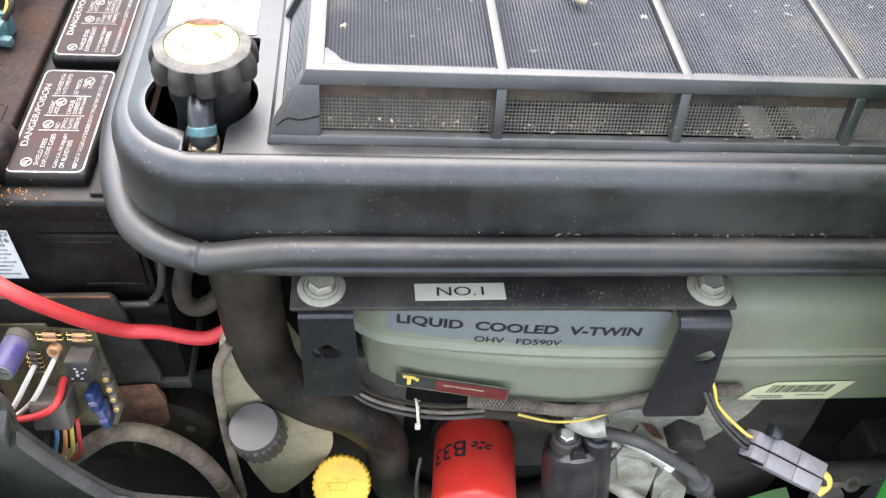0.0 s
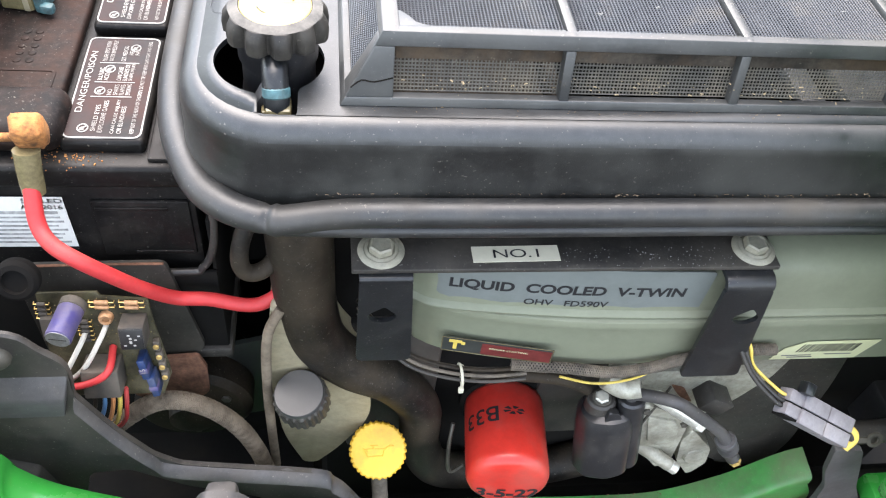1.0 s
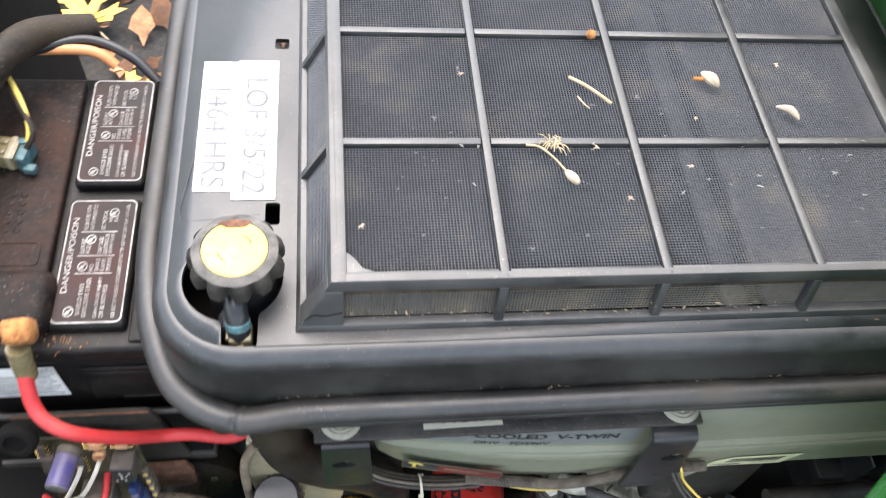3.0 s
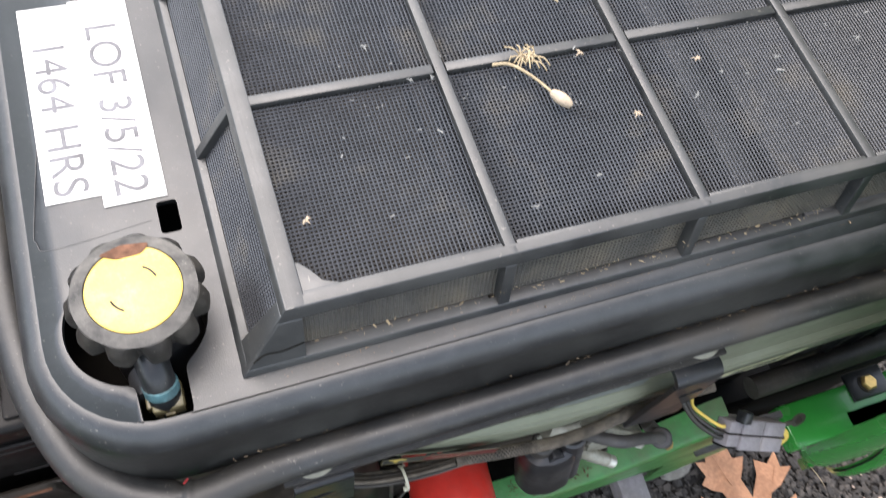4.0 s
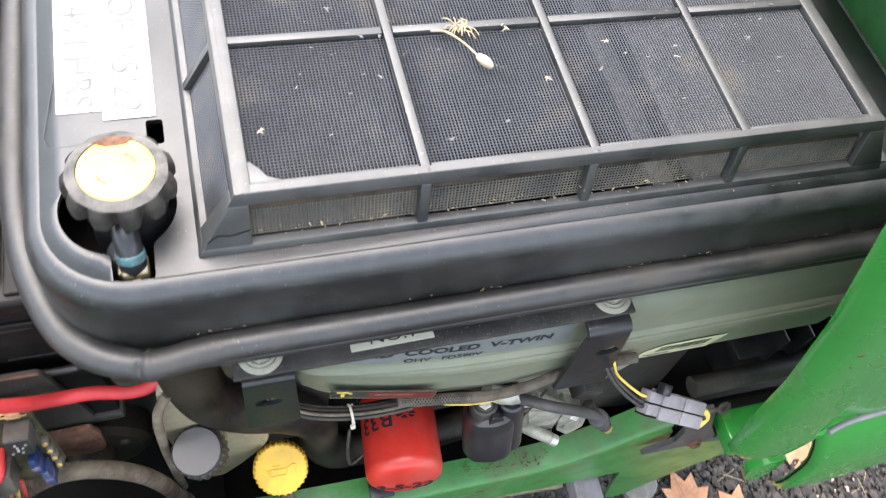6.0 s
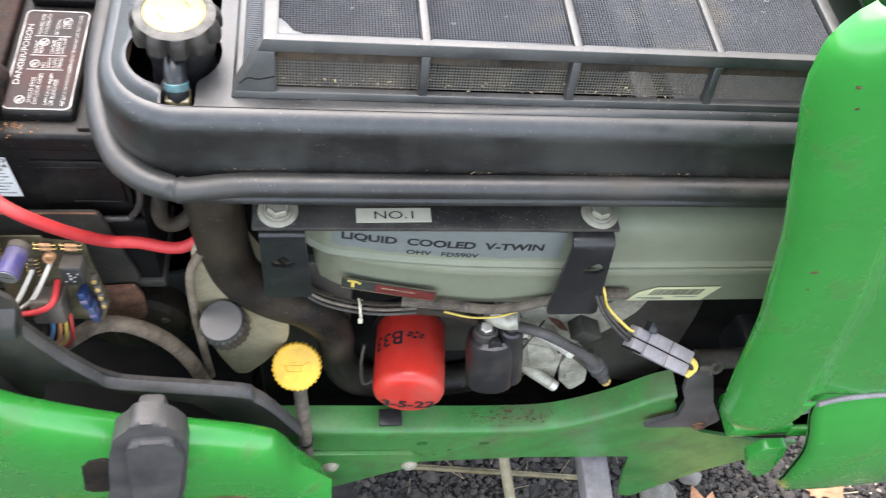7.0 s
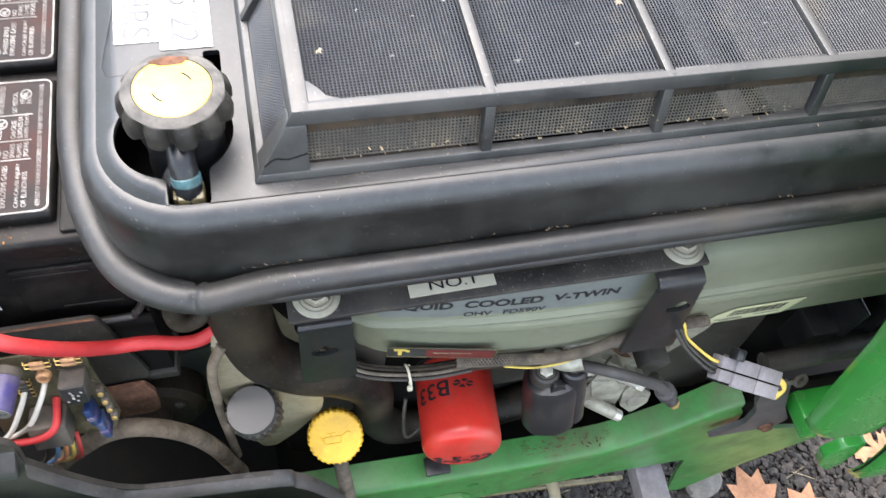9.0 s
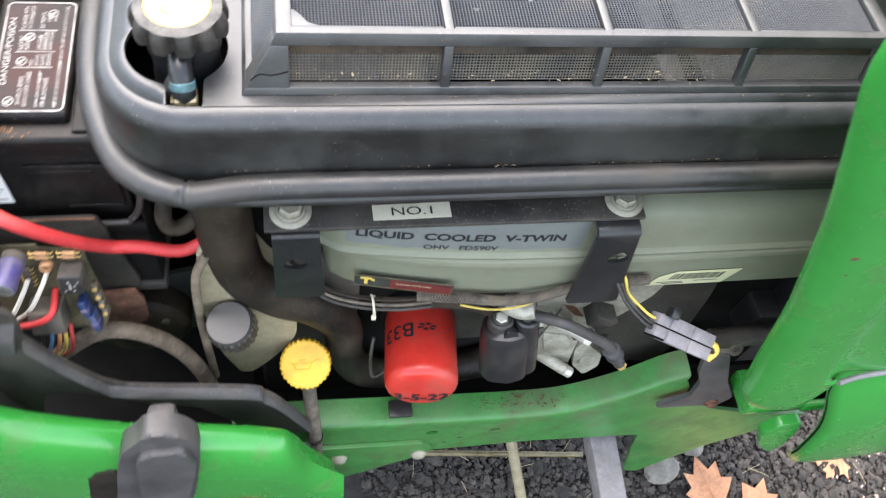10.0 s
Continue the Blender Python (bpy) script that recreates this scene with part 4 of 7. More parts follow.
run = [(-0.183, 0.745, 0.868), (-0.184, 0.60, 0.868), (-0.1845, 0.475, 0.868), (-0.1815, 0.428, 0.868), (-0.1755, 0.397, 0.868), (-0.1655, 0.369, 0.868), (-0.1550, 0.3510, 0.868),
       (-0.1390, 0.3370, 0.868), (-0.1235, 0.3295, 0.8685), (-0.1120, 0.3260, 0.869), (-0.1000, 0.3262, 0.870), (-0.080, 0.3285, 0.871), (-0.05, 0.3295, 0.8715), (0.05, 0.3295, 0.8715), (0.20, 0.3300, 0.872), (0.470, 0.3305, 0.872)]


def pinch(a, s):
    near = math.exp(-((s - 0.575) / 0.012) ** 2)
    return 1.0 - 0.22 * near * (0.5 + 0.5 * math.sin(3 * a)) + 0.10 * math.exp(-((s - 0.60) / 0.015) ** 2)


bm = B()
tube(bm, run, lambda s: 0.0103 - 0.0012 * max(0.0, min(1.0, (s - 0.45) / 0.13)), n=22, per=14, shape=pinch)
part("bulb", bm, "rubber", seal)
bm = B()
tube(bm, [(-0.108, 0.3300, 0.8575), (-0.05, 0.3280, 0.8580), (0.05, 0.3280, 0.8580), (0.20, 0.3283, 0.8585), (0.470, 0.3288, 0.8585)], 0.0050, n=14)
part("lip", bm, "rubber", seal)
bm = B()
for x in (-0.07, -0.02, 0.03, 0.08, 0.13, 0.18, 0.23, 0.28, 0.33, 0.38, 0.42):
    box(bm, (x, 0.3350, 0.850), (x + 0.049, 0.3385, 0.866), 0.001)
part("backing_strip", bm, "dirtyblack", seal)

# dry bits lying on the screen
def husk(name, pts, r, material, label):
    bm = B()
    tube(bm, pts, r, n=8, per=6)
    single(name, bm, material, pts[0], label, "plant debris", "dry debris on the screen")


Z = TOP + 0.0005
twig = thing("dry_twig", (0.10, 0.46, TOP), "dry bent twig with a bud lying on the screen", "twig", "dry debris on the screen")
bm = B()
tube(bm, [(0.081, 0.4745, Z + 0.002), (0.090, 0.472, Z + 0.003), (0.099, 0.462, Z + 0.003), (0.107, 0.449, Z + 0.002)], lambda s: 0.0009 - 0.0002 * s, n=8)
part("stem", bm, "straw", twig)
bm = B()
tube(bm, [(0.1055, 0.4515, Z + 0.002), (0.109, 0.4455, Z + 0.003), (0.1125, 0.441, Z + 0.002)], lambda s: 0.0006 + 0.0026 * math.sin(math.pi * (0.12 + 0.8 * s)), n=12)
part("bud", bm, "petal", twig, "pale papery bud")
bm = B()
rng = random.Random(3)
for k in range(26):
    a, l = rng.uniform(0, 6.28), rng.uniform(0.004, 0.011)
    p = Vector((0.099 + rng.uniform(-0.006, 0.006), 0.475 + rng.uniform(-0.003, 0.003), Z + 0.002))
    tube(bm, [p, p + Vector((math.cos(a) * l * 0.6, math.sin(a) * l * 0.5, 0.003)), p + Vector((math.cos(a) * l, math.sin(a) * l, 0.001))], 0.0004, n=5, per=3)
part("fibres", bm, "straw", twig, "tangle of dry straw fibres")
husk("dry_husk", [(0.226, 0.545, Z + 0.002), (0.231, 0.537, Z + 0.004), (0.236, 0.530, Z + 0.002)], lambda s: 0.0005 + 0.004 * math.sin(math.pi * s), "petal", "pale brown seed husk lying on the screen")
husk("dry_husk", [(0.219, 0.540, Z + 0.001), (0.228, 0.538, Z + 0.002)], 0.0015, "corrosion", "orange-brown seed husk lying on the screen")
husk("dry_husk", [(0.276, 0.512, Z + 0.001), (0.285, 0.507, Z + 0.003), (0.290, 0.499, Z + 0.001)], lambda s: 0.0005 + 0.0022 * math.sin(math.pi * s), "petal", "thin curled leaf scrap lying on the screen")
husk("dry_husk", [(0.147, 0.588, Z + 0.001), (0.149, 0.580, Z + 0.003)], lambda s: 0.001 + 0.003 * math.sin(math.pi * s), "corrosion", "orange leaf scrap lying on the screen")
husk("dry_husk", [(0.123, 0.540, Z + 0.001), (0.135, 0.528, Z + 0.003), (0.150, 0.514, Z + 0.001)], 0.0013, "straw", "dry straw stalk lying on the screen")
husk("dry_husk", [(0.126, 0.521, Z + 0.001), (0.129, 0.513, Z + 0.002), (0.133, 0.509, Z + 0.001)], 0.0006, "straw", "thin straw fibre lying on the screen")
fluffs = [(0.195, 0.456), (0.184, 0.433), (0.041, 0.548), (0.043, 0.542), (0.037, 0.4745), (0.048, 0.4735), (0.131, 0.473), (0.243, 0.447), (0.205, 0.445), (-0.033, 0.410), (0.074, 0.391),
          (0.17, 0.52), (0.21, 0.50), (0.30, 0.45), (0.315, 0.43), (0.29, 0.555), (0.02, 0.50), (0.11, 0.40), (0.146, 0.43)]
for k, (x, y) in enumerate(fluffs):
    bm = B()
    rng = random.Random(40 + k)
    for j in range(4 if k % 3 else 8):
        a, l = rng.uniform(0, 6.28), rng.uniform(0.0012, 0.0034)
        p = Vector((x, y, Z + 0.0006))
        tube(bm, [p, p + Vector((math.cos(a) * l * 0.5, math.sin(a) * l * 0.5, 0.001)), p + Vector((math.cos(a) * l, math.sin(a) * l, 0.0003))], lambda s: 0.0006 * (1.2 - s), n=5, per=3)
    single("seed_fluff", bm, "fluff" if k % 3 else "petal", (x, y, Z), "tuft of pale plant fluff caught on the screen", "plant debris", "dry debris on the screen")

# crumbs caught along the ledges
def crumbs(name, count, line, spread, size, material, label, seed):
    bm = B()
    rng = random.Random(seed)
    for k in range(count):
        u = rng.random()
        p = Vector(line[0]).lerp(Vector(line[1]), u) + Vector([rng.gauss(0, s) for s in spread])
        a, l = rng.uniform(0, 3.14), size * rng.lognormvariate(0, 0.5)
        d = Vector((math.cos(a), 0.5 * math.sin(a), rng.uniform(-0.15, 0.15))) * l
        tube(bm, [p - d, p + Vector((0, 0, l * 0.15)), p + d], l * rng.uniform(0.12, 0.35), n=4, per=1)
    return single(name, bm, material, line[0], label, "plant debris", kind="stuff")


crumbs("seal_crumbs", 240, ((-0.09, 0.3368, 0.8797), (0.445, 0.3373, 0.8802)), (0, 0.0006, 0.0003), 0.00048, "crumb", "brown plant crumbs caught behind the rubber seal", 51)
crumbs("ledge_crumbs", 150, ((-0.06, 0.3575, 0.9282), (0.385, 0.3575, 0.9282)), (0, 0.0013, 0.0002), 0.0004, "crumb", "pale dry crumbs along the foot of the screen", 52)
crumbs("screen_straw", 150, ((-0.04, 0.3640, 0.9400), (0.25, 0.3640, 0.9400)), (0, 0.0005, 0.0036), 0.0006, "straw", "dry straw bits stuck in the side screen", 53)
crumbs("screen_fibres", 130, ((-0.01, 0.4600, 0.9715), (0.34, 0.4600, 0.9715)), (0, 0.027, 0.0001), 0.0007, "fluff", "pale fine fibres lying on the screen", 54)

def braid(pts, r, count, turns, thin, per=40):
    """Strands wound both ways round a path."""
    path = spline(pts, per)
    bm = B()
    for way in (1, -1):
        for k in range(count):
            strand, side = [], None
            for i, p in enumerate(path):
                d = (path[min(i + 1, len(path) - 1)] - path[max(i - 1, 0)]).normalized()
                side = d.orthogonal().normalized() if side is None else (side - d * side.dot(d)).normalized()
                s = i / (len(path) - 1)
                a = way * (2 * math.pi * turns * s) + 2 * math.pi * k / count
                q = r + 0.35 * thin * way * math.sin(count * 2 * math.pi * turns * s)
                strand.append(p + q * (math.cos(a) * side + math.sin(a) * d.cross(side)))
            tube(bm, strand, thin, n=4, smooth=False)
    return bm


# ---- battery ----
bat = thing("battery", (-0.253, 0.52, 0.655), "dusty black car battery with two vent covers", "battery")
bm = B()
box(bm, (-0.335, 0.3965, 0.655), (-0.172, 0.655, 0.834), 0.003)
part("case", bm, "battery", bat)
bm = B()
box(bm, (-0.338, 0.3925, 0.826), (-0.169, 0.659, 0.8455), 0.004, seg=3)
part("lid", bm, "battery", bat)
bm = B()
box(bm, (-0.327, 0.452, 0.844), (-0.260, 0.650, 0.8535), 0.003, seg=3)
part("raised_lid", bm, "batterytop", bat, "brown dusty raised part of the lid")
for k in range(10):
    bm = B()
    x, y = -0.297 + 0.0085 * (k % 2), 0.492 + 0.0085 * (k // 2)
    lathe(bm, [(0.0030, 0.853), (0.0028, 0.8540), (0.0012, 0.8544)], pose(x, y, 0), 10)
    part("embossed_dot", bm, "batterytop", bat)
bm = B()
holed(bm, rounded(-0.320, -0.268, 0.460, 0.482, 0.004, 4), [rounded(-0.318, -0.270, 0.462, 0.480, 0.003, 4)], flat(0.8541), 0.001)
part("embossed_frame", bm, "batterytop", bat)
bm = B()
box(bm, (-0.198, 0.398, 0.845), (-0.172, 0.652, 0.849), 0.002)
part("edge_rib", bm, "battery", bat)
for y0, y1 in ((0.407, 0.520), (0.534, 0.648)):
    bm = B()
    box(bm, (-0.2535, y0, 0.844), (-0.1995, y1, 0.8555), 0.004, seg=3)
    cover = part("vent_cover", bm, "battery", bat)
    bm = B()
    yc, h = (y0 + y1) / 2, (y1 - y0) - 0.005
    outer = rounded(-0.2510, -0.2020, yc - h / 2, yc + h / 2, 0.005, 5)
    inner = rounded(-0.2500, -0.2030, yc - h / 2 + 0.001, yc + h / 2 - 0.001, 0.0042, 5)
    holed(bm, outer, [inner], flat(0.8563), 0.0008)
    part("label_border", bm, "print", cover, "white printed border")
    bm = B()
    prism(bm, inner, flat(0.8560), 0.0006)
    part("label_face", bm, "ventlabel", cover, "faded dark red warning label")
    text("DANGER/POISON", 0.066, pose(-0.2452, yc + 0.004, 0.8563, 0, 0, 90), "print", cover, height=0.0044)
    rows = (("SHIELD EYES", 0.0090, -0.2330, 0.026), ("EXPLOSIVE GASES", 0.0075, -0.2285, 0.032), ("CAN CAUSE INJURY", 0.0065, -0.2205, 0.034), ("OR BLINDNESS", 0.0065, -0.2165, 0.027),
            ("NO", 0.0455, -0.2285, 0.006), ("SPARKS", 0.0455, -0.2245, 0.011), ("FLAMES", 0.0455, -0.2205, 0.011), ("SMOKING", 0.0455, -0.2165, 0.012),
            ("SULFURIC", 0.0610, -0.2370, 0.014), ("ACID", 0.0610, -0.2330, 0.008), ("CAN CAUSE", 0.0610, -0.2245, 0.015), ("BLINDNESS OR", 0.0610, -0.2205, 0.018), ("SEVERE INJURY", 0.0610, -0.2165, 0.019),
            ("FLUSH EYES WITH", 0.0825, -0.2370, 0.023), ("WATER IMMEDIATELY", 0.0825, -0.2325, 0.024), ("GET MEDICAL", 0.0825, -0.2245, 0.018), ("HELP", 0.0900, -0.2200, 0.008), ("FAST", 0.0900, -0.2160, 0.008))
    for body, dy, xr, w in rows:
        text(body, w, pose(xr, y0 + dy + w / 2, 0.8563, 0, 0, 90), "print", cover, height=0.0030)
    text("KEEP OUT OF THE REACH OF CHILDREN. DO NOT TIP. KEEP VENT CAPS TIGHT AND LEVEL.", 0.100, pose(-0.2085, yc, 0.8563, 0, 0, 90), "print", cover, height=0.0026)
    for yy in (0.0435, 0.0590, 0.0805):
        bm = B()
        box(bm, (-0.2400, y0 + yy, 0.8559), (-0.2135, y0 + yy + 0.0006, 0.8564))
        part("divider", bm, "print", cover)
    for yy, xx in ((0.0120, -0.2395), (0.0500, -0.2350), (0.0740, -0.2320), (0.0985, -0.2180)):
        bm = B()
        holed(bm, [(xx + 0.0036 * math.cos(a * 0.449), y0 + yy + 0.0042 * math.sin(a * 0.449)) for a in range(14)],
              [[(xx + 0.0029 * math.cos(a * 0.449), y0 + yy + 0.0034 * math.sin(a * 0.449)) for a in range(14)]], flat(0.8564), 0.0005)
        box(bm, (-0.0030, -0.0004, 0.8559), (0.0030, 0.0004, 0.8564), 0, pose(xx, y0 + yy, 0, 0, 0, 45))
        box(bm, (-0.0016, -0.0018, 0.8559), (0.0004, 0.0010, 0.8564), 0, pose(xx, y0 + yy, 0, 0, 0, 20))
        part("pictogram", bm, "print", cover)
bm = B()
box(bm, (-0.240, 0.3930, 0.758), (-0.176, 0.3970, 0.8135), 0.0015)
part("side_panel", bm, "battery", bat)
bm = B()
box(bm, (-0.238, 0.3918, 0.806), (-0.190, 0.3935, 0.8085), 0.0006)
part("panel_rib", bm, "battery", bat)
bm = B()
box(bm, (-0.218, 0.3918, 0.761), (-0.178, 0.3935, 0.764), 0.0006)
part("panel_rib", bm, "battery", bat)
bm = B()
plate(bm, 0.054, 0.050, pose(-0.2840, 0.3945, 0.7920, 90, 0, 0), 0.0005)
sticker = part("date_sticker", bm, "paper", bat, "white warning sticker with fine print")
text("SEALED", 0.026, pose(-0.2705, 0.3942, 0.8135, 90, 0, 0), "ink", sticker, height=0.0046, bold=0.03)
text("APR 2016", 0.027, pose(-0.272, 0.3942, 0.8075, 90, 0, 0), "ink", sticker, height=0.0046, bold=0.03)
bm = B()
rng = random.Random(9)
for k in range(8):
    z = 0.801 - k * 0.0042
    box(bm, (-0.309, 0.3936, z), (-0.260 - rng.uniform(0, 0.006), 0.3942, z + (0.0016 if k else 0.0028)))
part("fine_print", bm, "fadedprint", sticker)
bm = B()
box(bm, (-0.334, 0.402, 0.845), (-0.250, 0.452, 0.868), 0.011, seg=4)
lathe(bm, [(0.012, 0.866), (0.012, 0.8705), (0.010, 0.8705), (0.0098, 0.8690)], pose(-0.305, 0.432, 0), 24)
part("terminal_cover", bm, "batterytop", bat, "dusty dark terminal cover")
bm = B()
rng = random.Random(2)
for k in range(90):
    x, y = rng.gauss(-0.247, 0.012), rng.gauss(0.402, 0.006)
    r = rng.uniform(0.0002, 0.0007)
    bmesh.ops.create_icosphere(bm, subdivisions=1, radius=r, matrix=Matrix.Translation((x, y, 0.8458)))
part("corrosion_crumbs", bm, "corrosion", bat, "orange corrosion crumbs on the lid")
tray = thing("battery_tray", (-0.25, 0.5, 0.64), "black metal battery tray with raised lip", "tray")
bm = B()
box(bm, (-0.345, 0.380, 0.640), (-0.160, 0.670, 0.652), 0.002)
part("base", bm, "dirtyblack", tray)
bm = B()
tube(bm, [(-0.345, 0.388, 0.752), (-0.30, 0.385, 0.748), (-0.19, 0.385, 0.748), (-0.172, 0.386, 0.753), (-0.163, 0.389, 0.775), (-0.160, 0.392, 0.82)], 0.003, n=10)
part("lip", bm, "dirtyblack", tray)
# Tray walls near-black: shade under the battery put into the colour.
bm = B()
box(bm, (-0.345, 0.384, 0.650), (-0.163, 0.388, 0.748), 0.001)
part("front_wall", bm, "dark", tray)
bm = B()
box(bm, (-0.166, 0.388, 0.650), (-0.163, 0.67, 0.80), 0.001)
part("side_wall", bm, "dark", tray)

cable = thing("battery_cable", (-0.266, 0.38, 0.80), "thick red battery cable with corroded orange lug", "cable")
bm = B()
tube(bm, [(-0.2655, 0.3795, 0.845), (-0.2635, 0.3640, 0.8255), (-0.2550, 0.3530, 0.8170), (-0.2400, 0.3470, 0.8080), (-0.2240, 0.3500, 0.788), (-0.2090, 0.3570, 0.765), (-0.1910, 0.3660, 0.742),
          (-0.168, 0.3680, 0.7370), (-0.143, 0.3660, 0.732), (-0.128, 0.3680, 0.733), (-0.115, 0.3740, 0.744), (-0.100, 0.40, 0.77)], 0.0053, n=16)
part("sheath", bm, "redcable", cable)
bm = B()
tube(bm, [(-0.2640, 0.3865, 0.8665), (-0.2650, 0.3825, 0.852), (-0.2655, 0.3795, 0.837)], lambda s: 0.0082 - 0.001 * s, n=18)
part("sleeve", bm, "sleeve", cable, "cloudy amber heat-shrink sleeve")
bm = B()
bmesh.ops.create_icosphere(bm, subdivisions=3, radius=1.0)
for v in bm.verts:
    c = Vector([math.copysign(abs(q) ** 0.45, q) for q in v.co])
    v.co = c * (1 + 0.10 * noise.noise(v.co * 2.5) + 0.05 * noise.noise(v.co * 8))
bmesh.ops.transform(bm, matrix=pose(-0.262, 0.3945, 0.8745, 25, 0, 4) @ Matrix.Diagonal((0.0098, 0.0090, 0.0118, 1)), verts=bm.verts)
part("lug", bm, "corrosion", cable, "crusted orange corroded lug", angle=60)
bm = B()
rod(bm, (-0.286, 0.398, 0.866), (-0.270, 0.3965, 0.868), 0.0028)
part("link", bm, "corrosion", cable)
# plug and wires at the back of the battery
plug = thing("harness_plug", (-0.300, 0.56, 0.853), "small tan and blue-green plug with yellow wire on the battery", "plug")
pm = pose(-0.2990, 0.5600, 0.8545, 0, 0, -8)
bm = B()
box(bm, (-0.020, -0.011, 0.0), (0.004, 0.011, 0.015), 0.002, pm)
for v in (-0.005, 0.005):
    box(bm, (-0.014, v - 0.0025, 0.0148), (-0.004, v + 0.0025, 0.0165), 0.0006, pm)
part("housing", bm, "sleeve", plug)
bm = B()
box(bm, (-0.0035, -0.0114, -0.0002), (0.0015, 0.0114, 0.0156), 0.0012, pm)
part("white_band", bm, "tank", plug, "off-white band")
bm = B()
box(bm, (0.005, -0.0125, 0.0), (0.013, 0.0105, 0.0165), 0.0022, pm)
box(bm, (0.010, -0.0160, 0.002), (0.020, -0.0085, 0.009), 0.002, pm)
box(bm, (0.004, 0.0030, 0.0150), (0.012, 0.0085, 0.0185), 0.001, pm)
part("plug_body", bm, "teal", plug, "blue-green plug body")
for off, mat in ((0.0, "yellowwire"), (0.004, "hose")):
    bm = B()
    a = pm @ Vector((0.010, 0.003 - off, 0.014))
    tube(bm, [a, a + Vector((0.003 + off, 0.010, 0.010)), a + Vector((-0.006, 0.034, 0.014)), a + Vector((-0.020, 0.060, 0.012)), a + Vector((-0.035, 0.085, 0.004))], 0.0022, n=8)
    part("wire", bm, mat, plug)
dark_loom = thing("wire_loom", (-0.30, 0.6, 0.86), "dark wire loom curving over the battery edge", "wiring")
bm = B()
tube(bm, [(-0.350, 0.36, 0.865), (-0.345, 0.42, 0.888), (-0.335, 0.50, 0.905), (-0.322, 0.58, 0.905), (-0.300, 0.66, 0.89), (-0.26, 0.70, 0.865)], 0.0135, n=14)
part("sleeve", bm, "hose", dark_loom)
bm = B()
tube(bm, [(-0.300, 0.655, 0.88), (-0.26, 0.675, 0.875), (-0.225, 0.668, 0.865), (-0.20, 0.65, 0.85)], 0.0045, n=10)
part("wire", bm, "black", dark_loom)
bm = B()
tube(bm, [(-0.30, 0.662, 0.875), (-0.255, 0.665, 0.872), (-0.235, 0.66, 0.86)], 0.0045, n=10)
part("bare_wire", bm, "orangewire", dark_loom, "orange wire")
dash = thing("dash_panel", (-0.42, 0.65, 0.90), "pale grey-blue metal panel behind the battery", "panel")
bm = B()
box(bm, (-0.56, 0.50, 0.905), (-0.335, 0.95, 0.925), 0.006)
part("sheet", bm, "dash", dash)
bm = B()
box(bm, (-0.55, 0.52, 0.0), (-0.37, 0.93, 0.906), 0.004)
part("column", bm, "dark", dash)

# ---- control board ----
ctl = thing("control_board", (-0.24, 0.355, 0.66), "dusty electronic control board with capacitor, relays and fuses", "circuit board")
bt = pose(-0.243, 0.354, 0.716, 74, 0, 0)


def on_board(u, v, w=0.0):
    return bt @ Vector((u, v, w))


bm = B()
prism(bm, [(-0.041, -0.060), (0.035, -0.060), (0.0425, -0.040), (0.0415, -0.030), (0.0355, 0.009), (0.0335, 0.031), (0.002, 0.0345), (0.0, 0.038), (-0.041, 0.0375)], lambda a, b, d: tuple(on_board(a, b, 0.0006 - d)), 0.0018, 0.0003)
board = part("board", bm, "board", ctl)
bm = B()
rng = random.Random(23)
for k in range(150):
    q = on_board(rng.uniform(-0.038, 0.036), rng.uniform(-0.055, 0.034), 0.0008)
    bmesh.ops.create_icosphere(bm, subdivisions=1, radius=rng.uniform(0.0003, 0.0007), matrix=Matrix.Translation(q))
part("solder_joints", bm, "sleeve", board, "tarnished solder joints", kind="stuff")
c0, c1 = on_board(-0.013, 0.036, 0.008), on_board(-0.0180, 0.0275, 0.0390)
bm = B()
rod(bm, c0.lerp(c1, 0.22), c1, 0.0088, n=28, edge=0.0008)
capac = part("capacitor", bm, "purple", ctl, "purple electrolytic capacitor")
bm = B()
rod(bm, c0, c0.lerp(c1, 0.26), 0.0089, n=28, edge=0.0016)
part("capacitor_base", bm, "component", capac, "dust-caked base")
bm = B()
rod(bm, c1 - (c1 - c0) * 0.01, c1 + (c1 - c0) * 0.012, 0.0080, n=24)
vent = part("capacitor_end", bm, "capend", capac, "dull metal end")
bm = B()
box(bm, (-0.0060, -0.0004, 0.0), (0.0060, 0.0004, 0.0003), 0, axis_matrix(c1 + (c1 - c0) * 0.012, c1 + (c1 - c0) * 0.03)[0])
part("score_line", bm, "component", vent)
bm = B()
box(bm, (0.0145, -0.0005, 0.0006), (0.0318, 0.0195, 0.0185), 0.001, bt)
relay = part("relay", bm, "component", ctl, "dusty relay block")
bm = B()
box(bm, (0.0152, 0.0002, 0.0176), (0.0312, 0.0185, 0.0192), 0.0004, bt)
part("relay_face", bm, "shinyblack", relay)
bm = B()
for u, w, h in ((0.0175, 0.0035, 0.0010), (0.0215, 0.0060, 0.0022), (0.0240, 0.0035, 0.0010), (0.0215, 0.0095, 0.0016), (0.0250, 0.0085, 0.0010), (0.0205, 0.0125, 0.0012), (0.0275, 0.0120, 0.0010)):
    box(bm, (u, w, 0.0190), (u + 0.0018, w + h, 0.0195), 0, bt)
part("marking", bm, "print", relay)
bm = B()
box(bm, (-0.040, 0.000, 0.0006), (-0.030, 0.020, 0.008), 0.001, bt)
part("module", bm, "component", ctl)
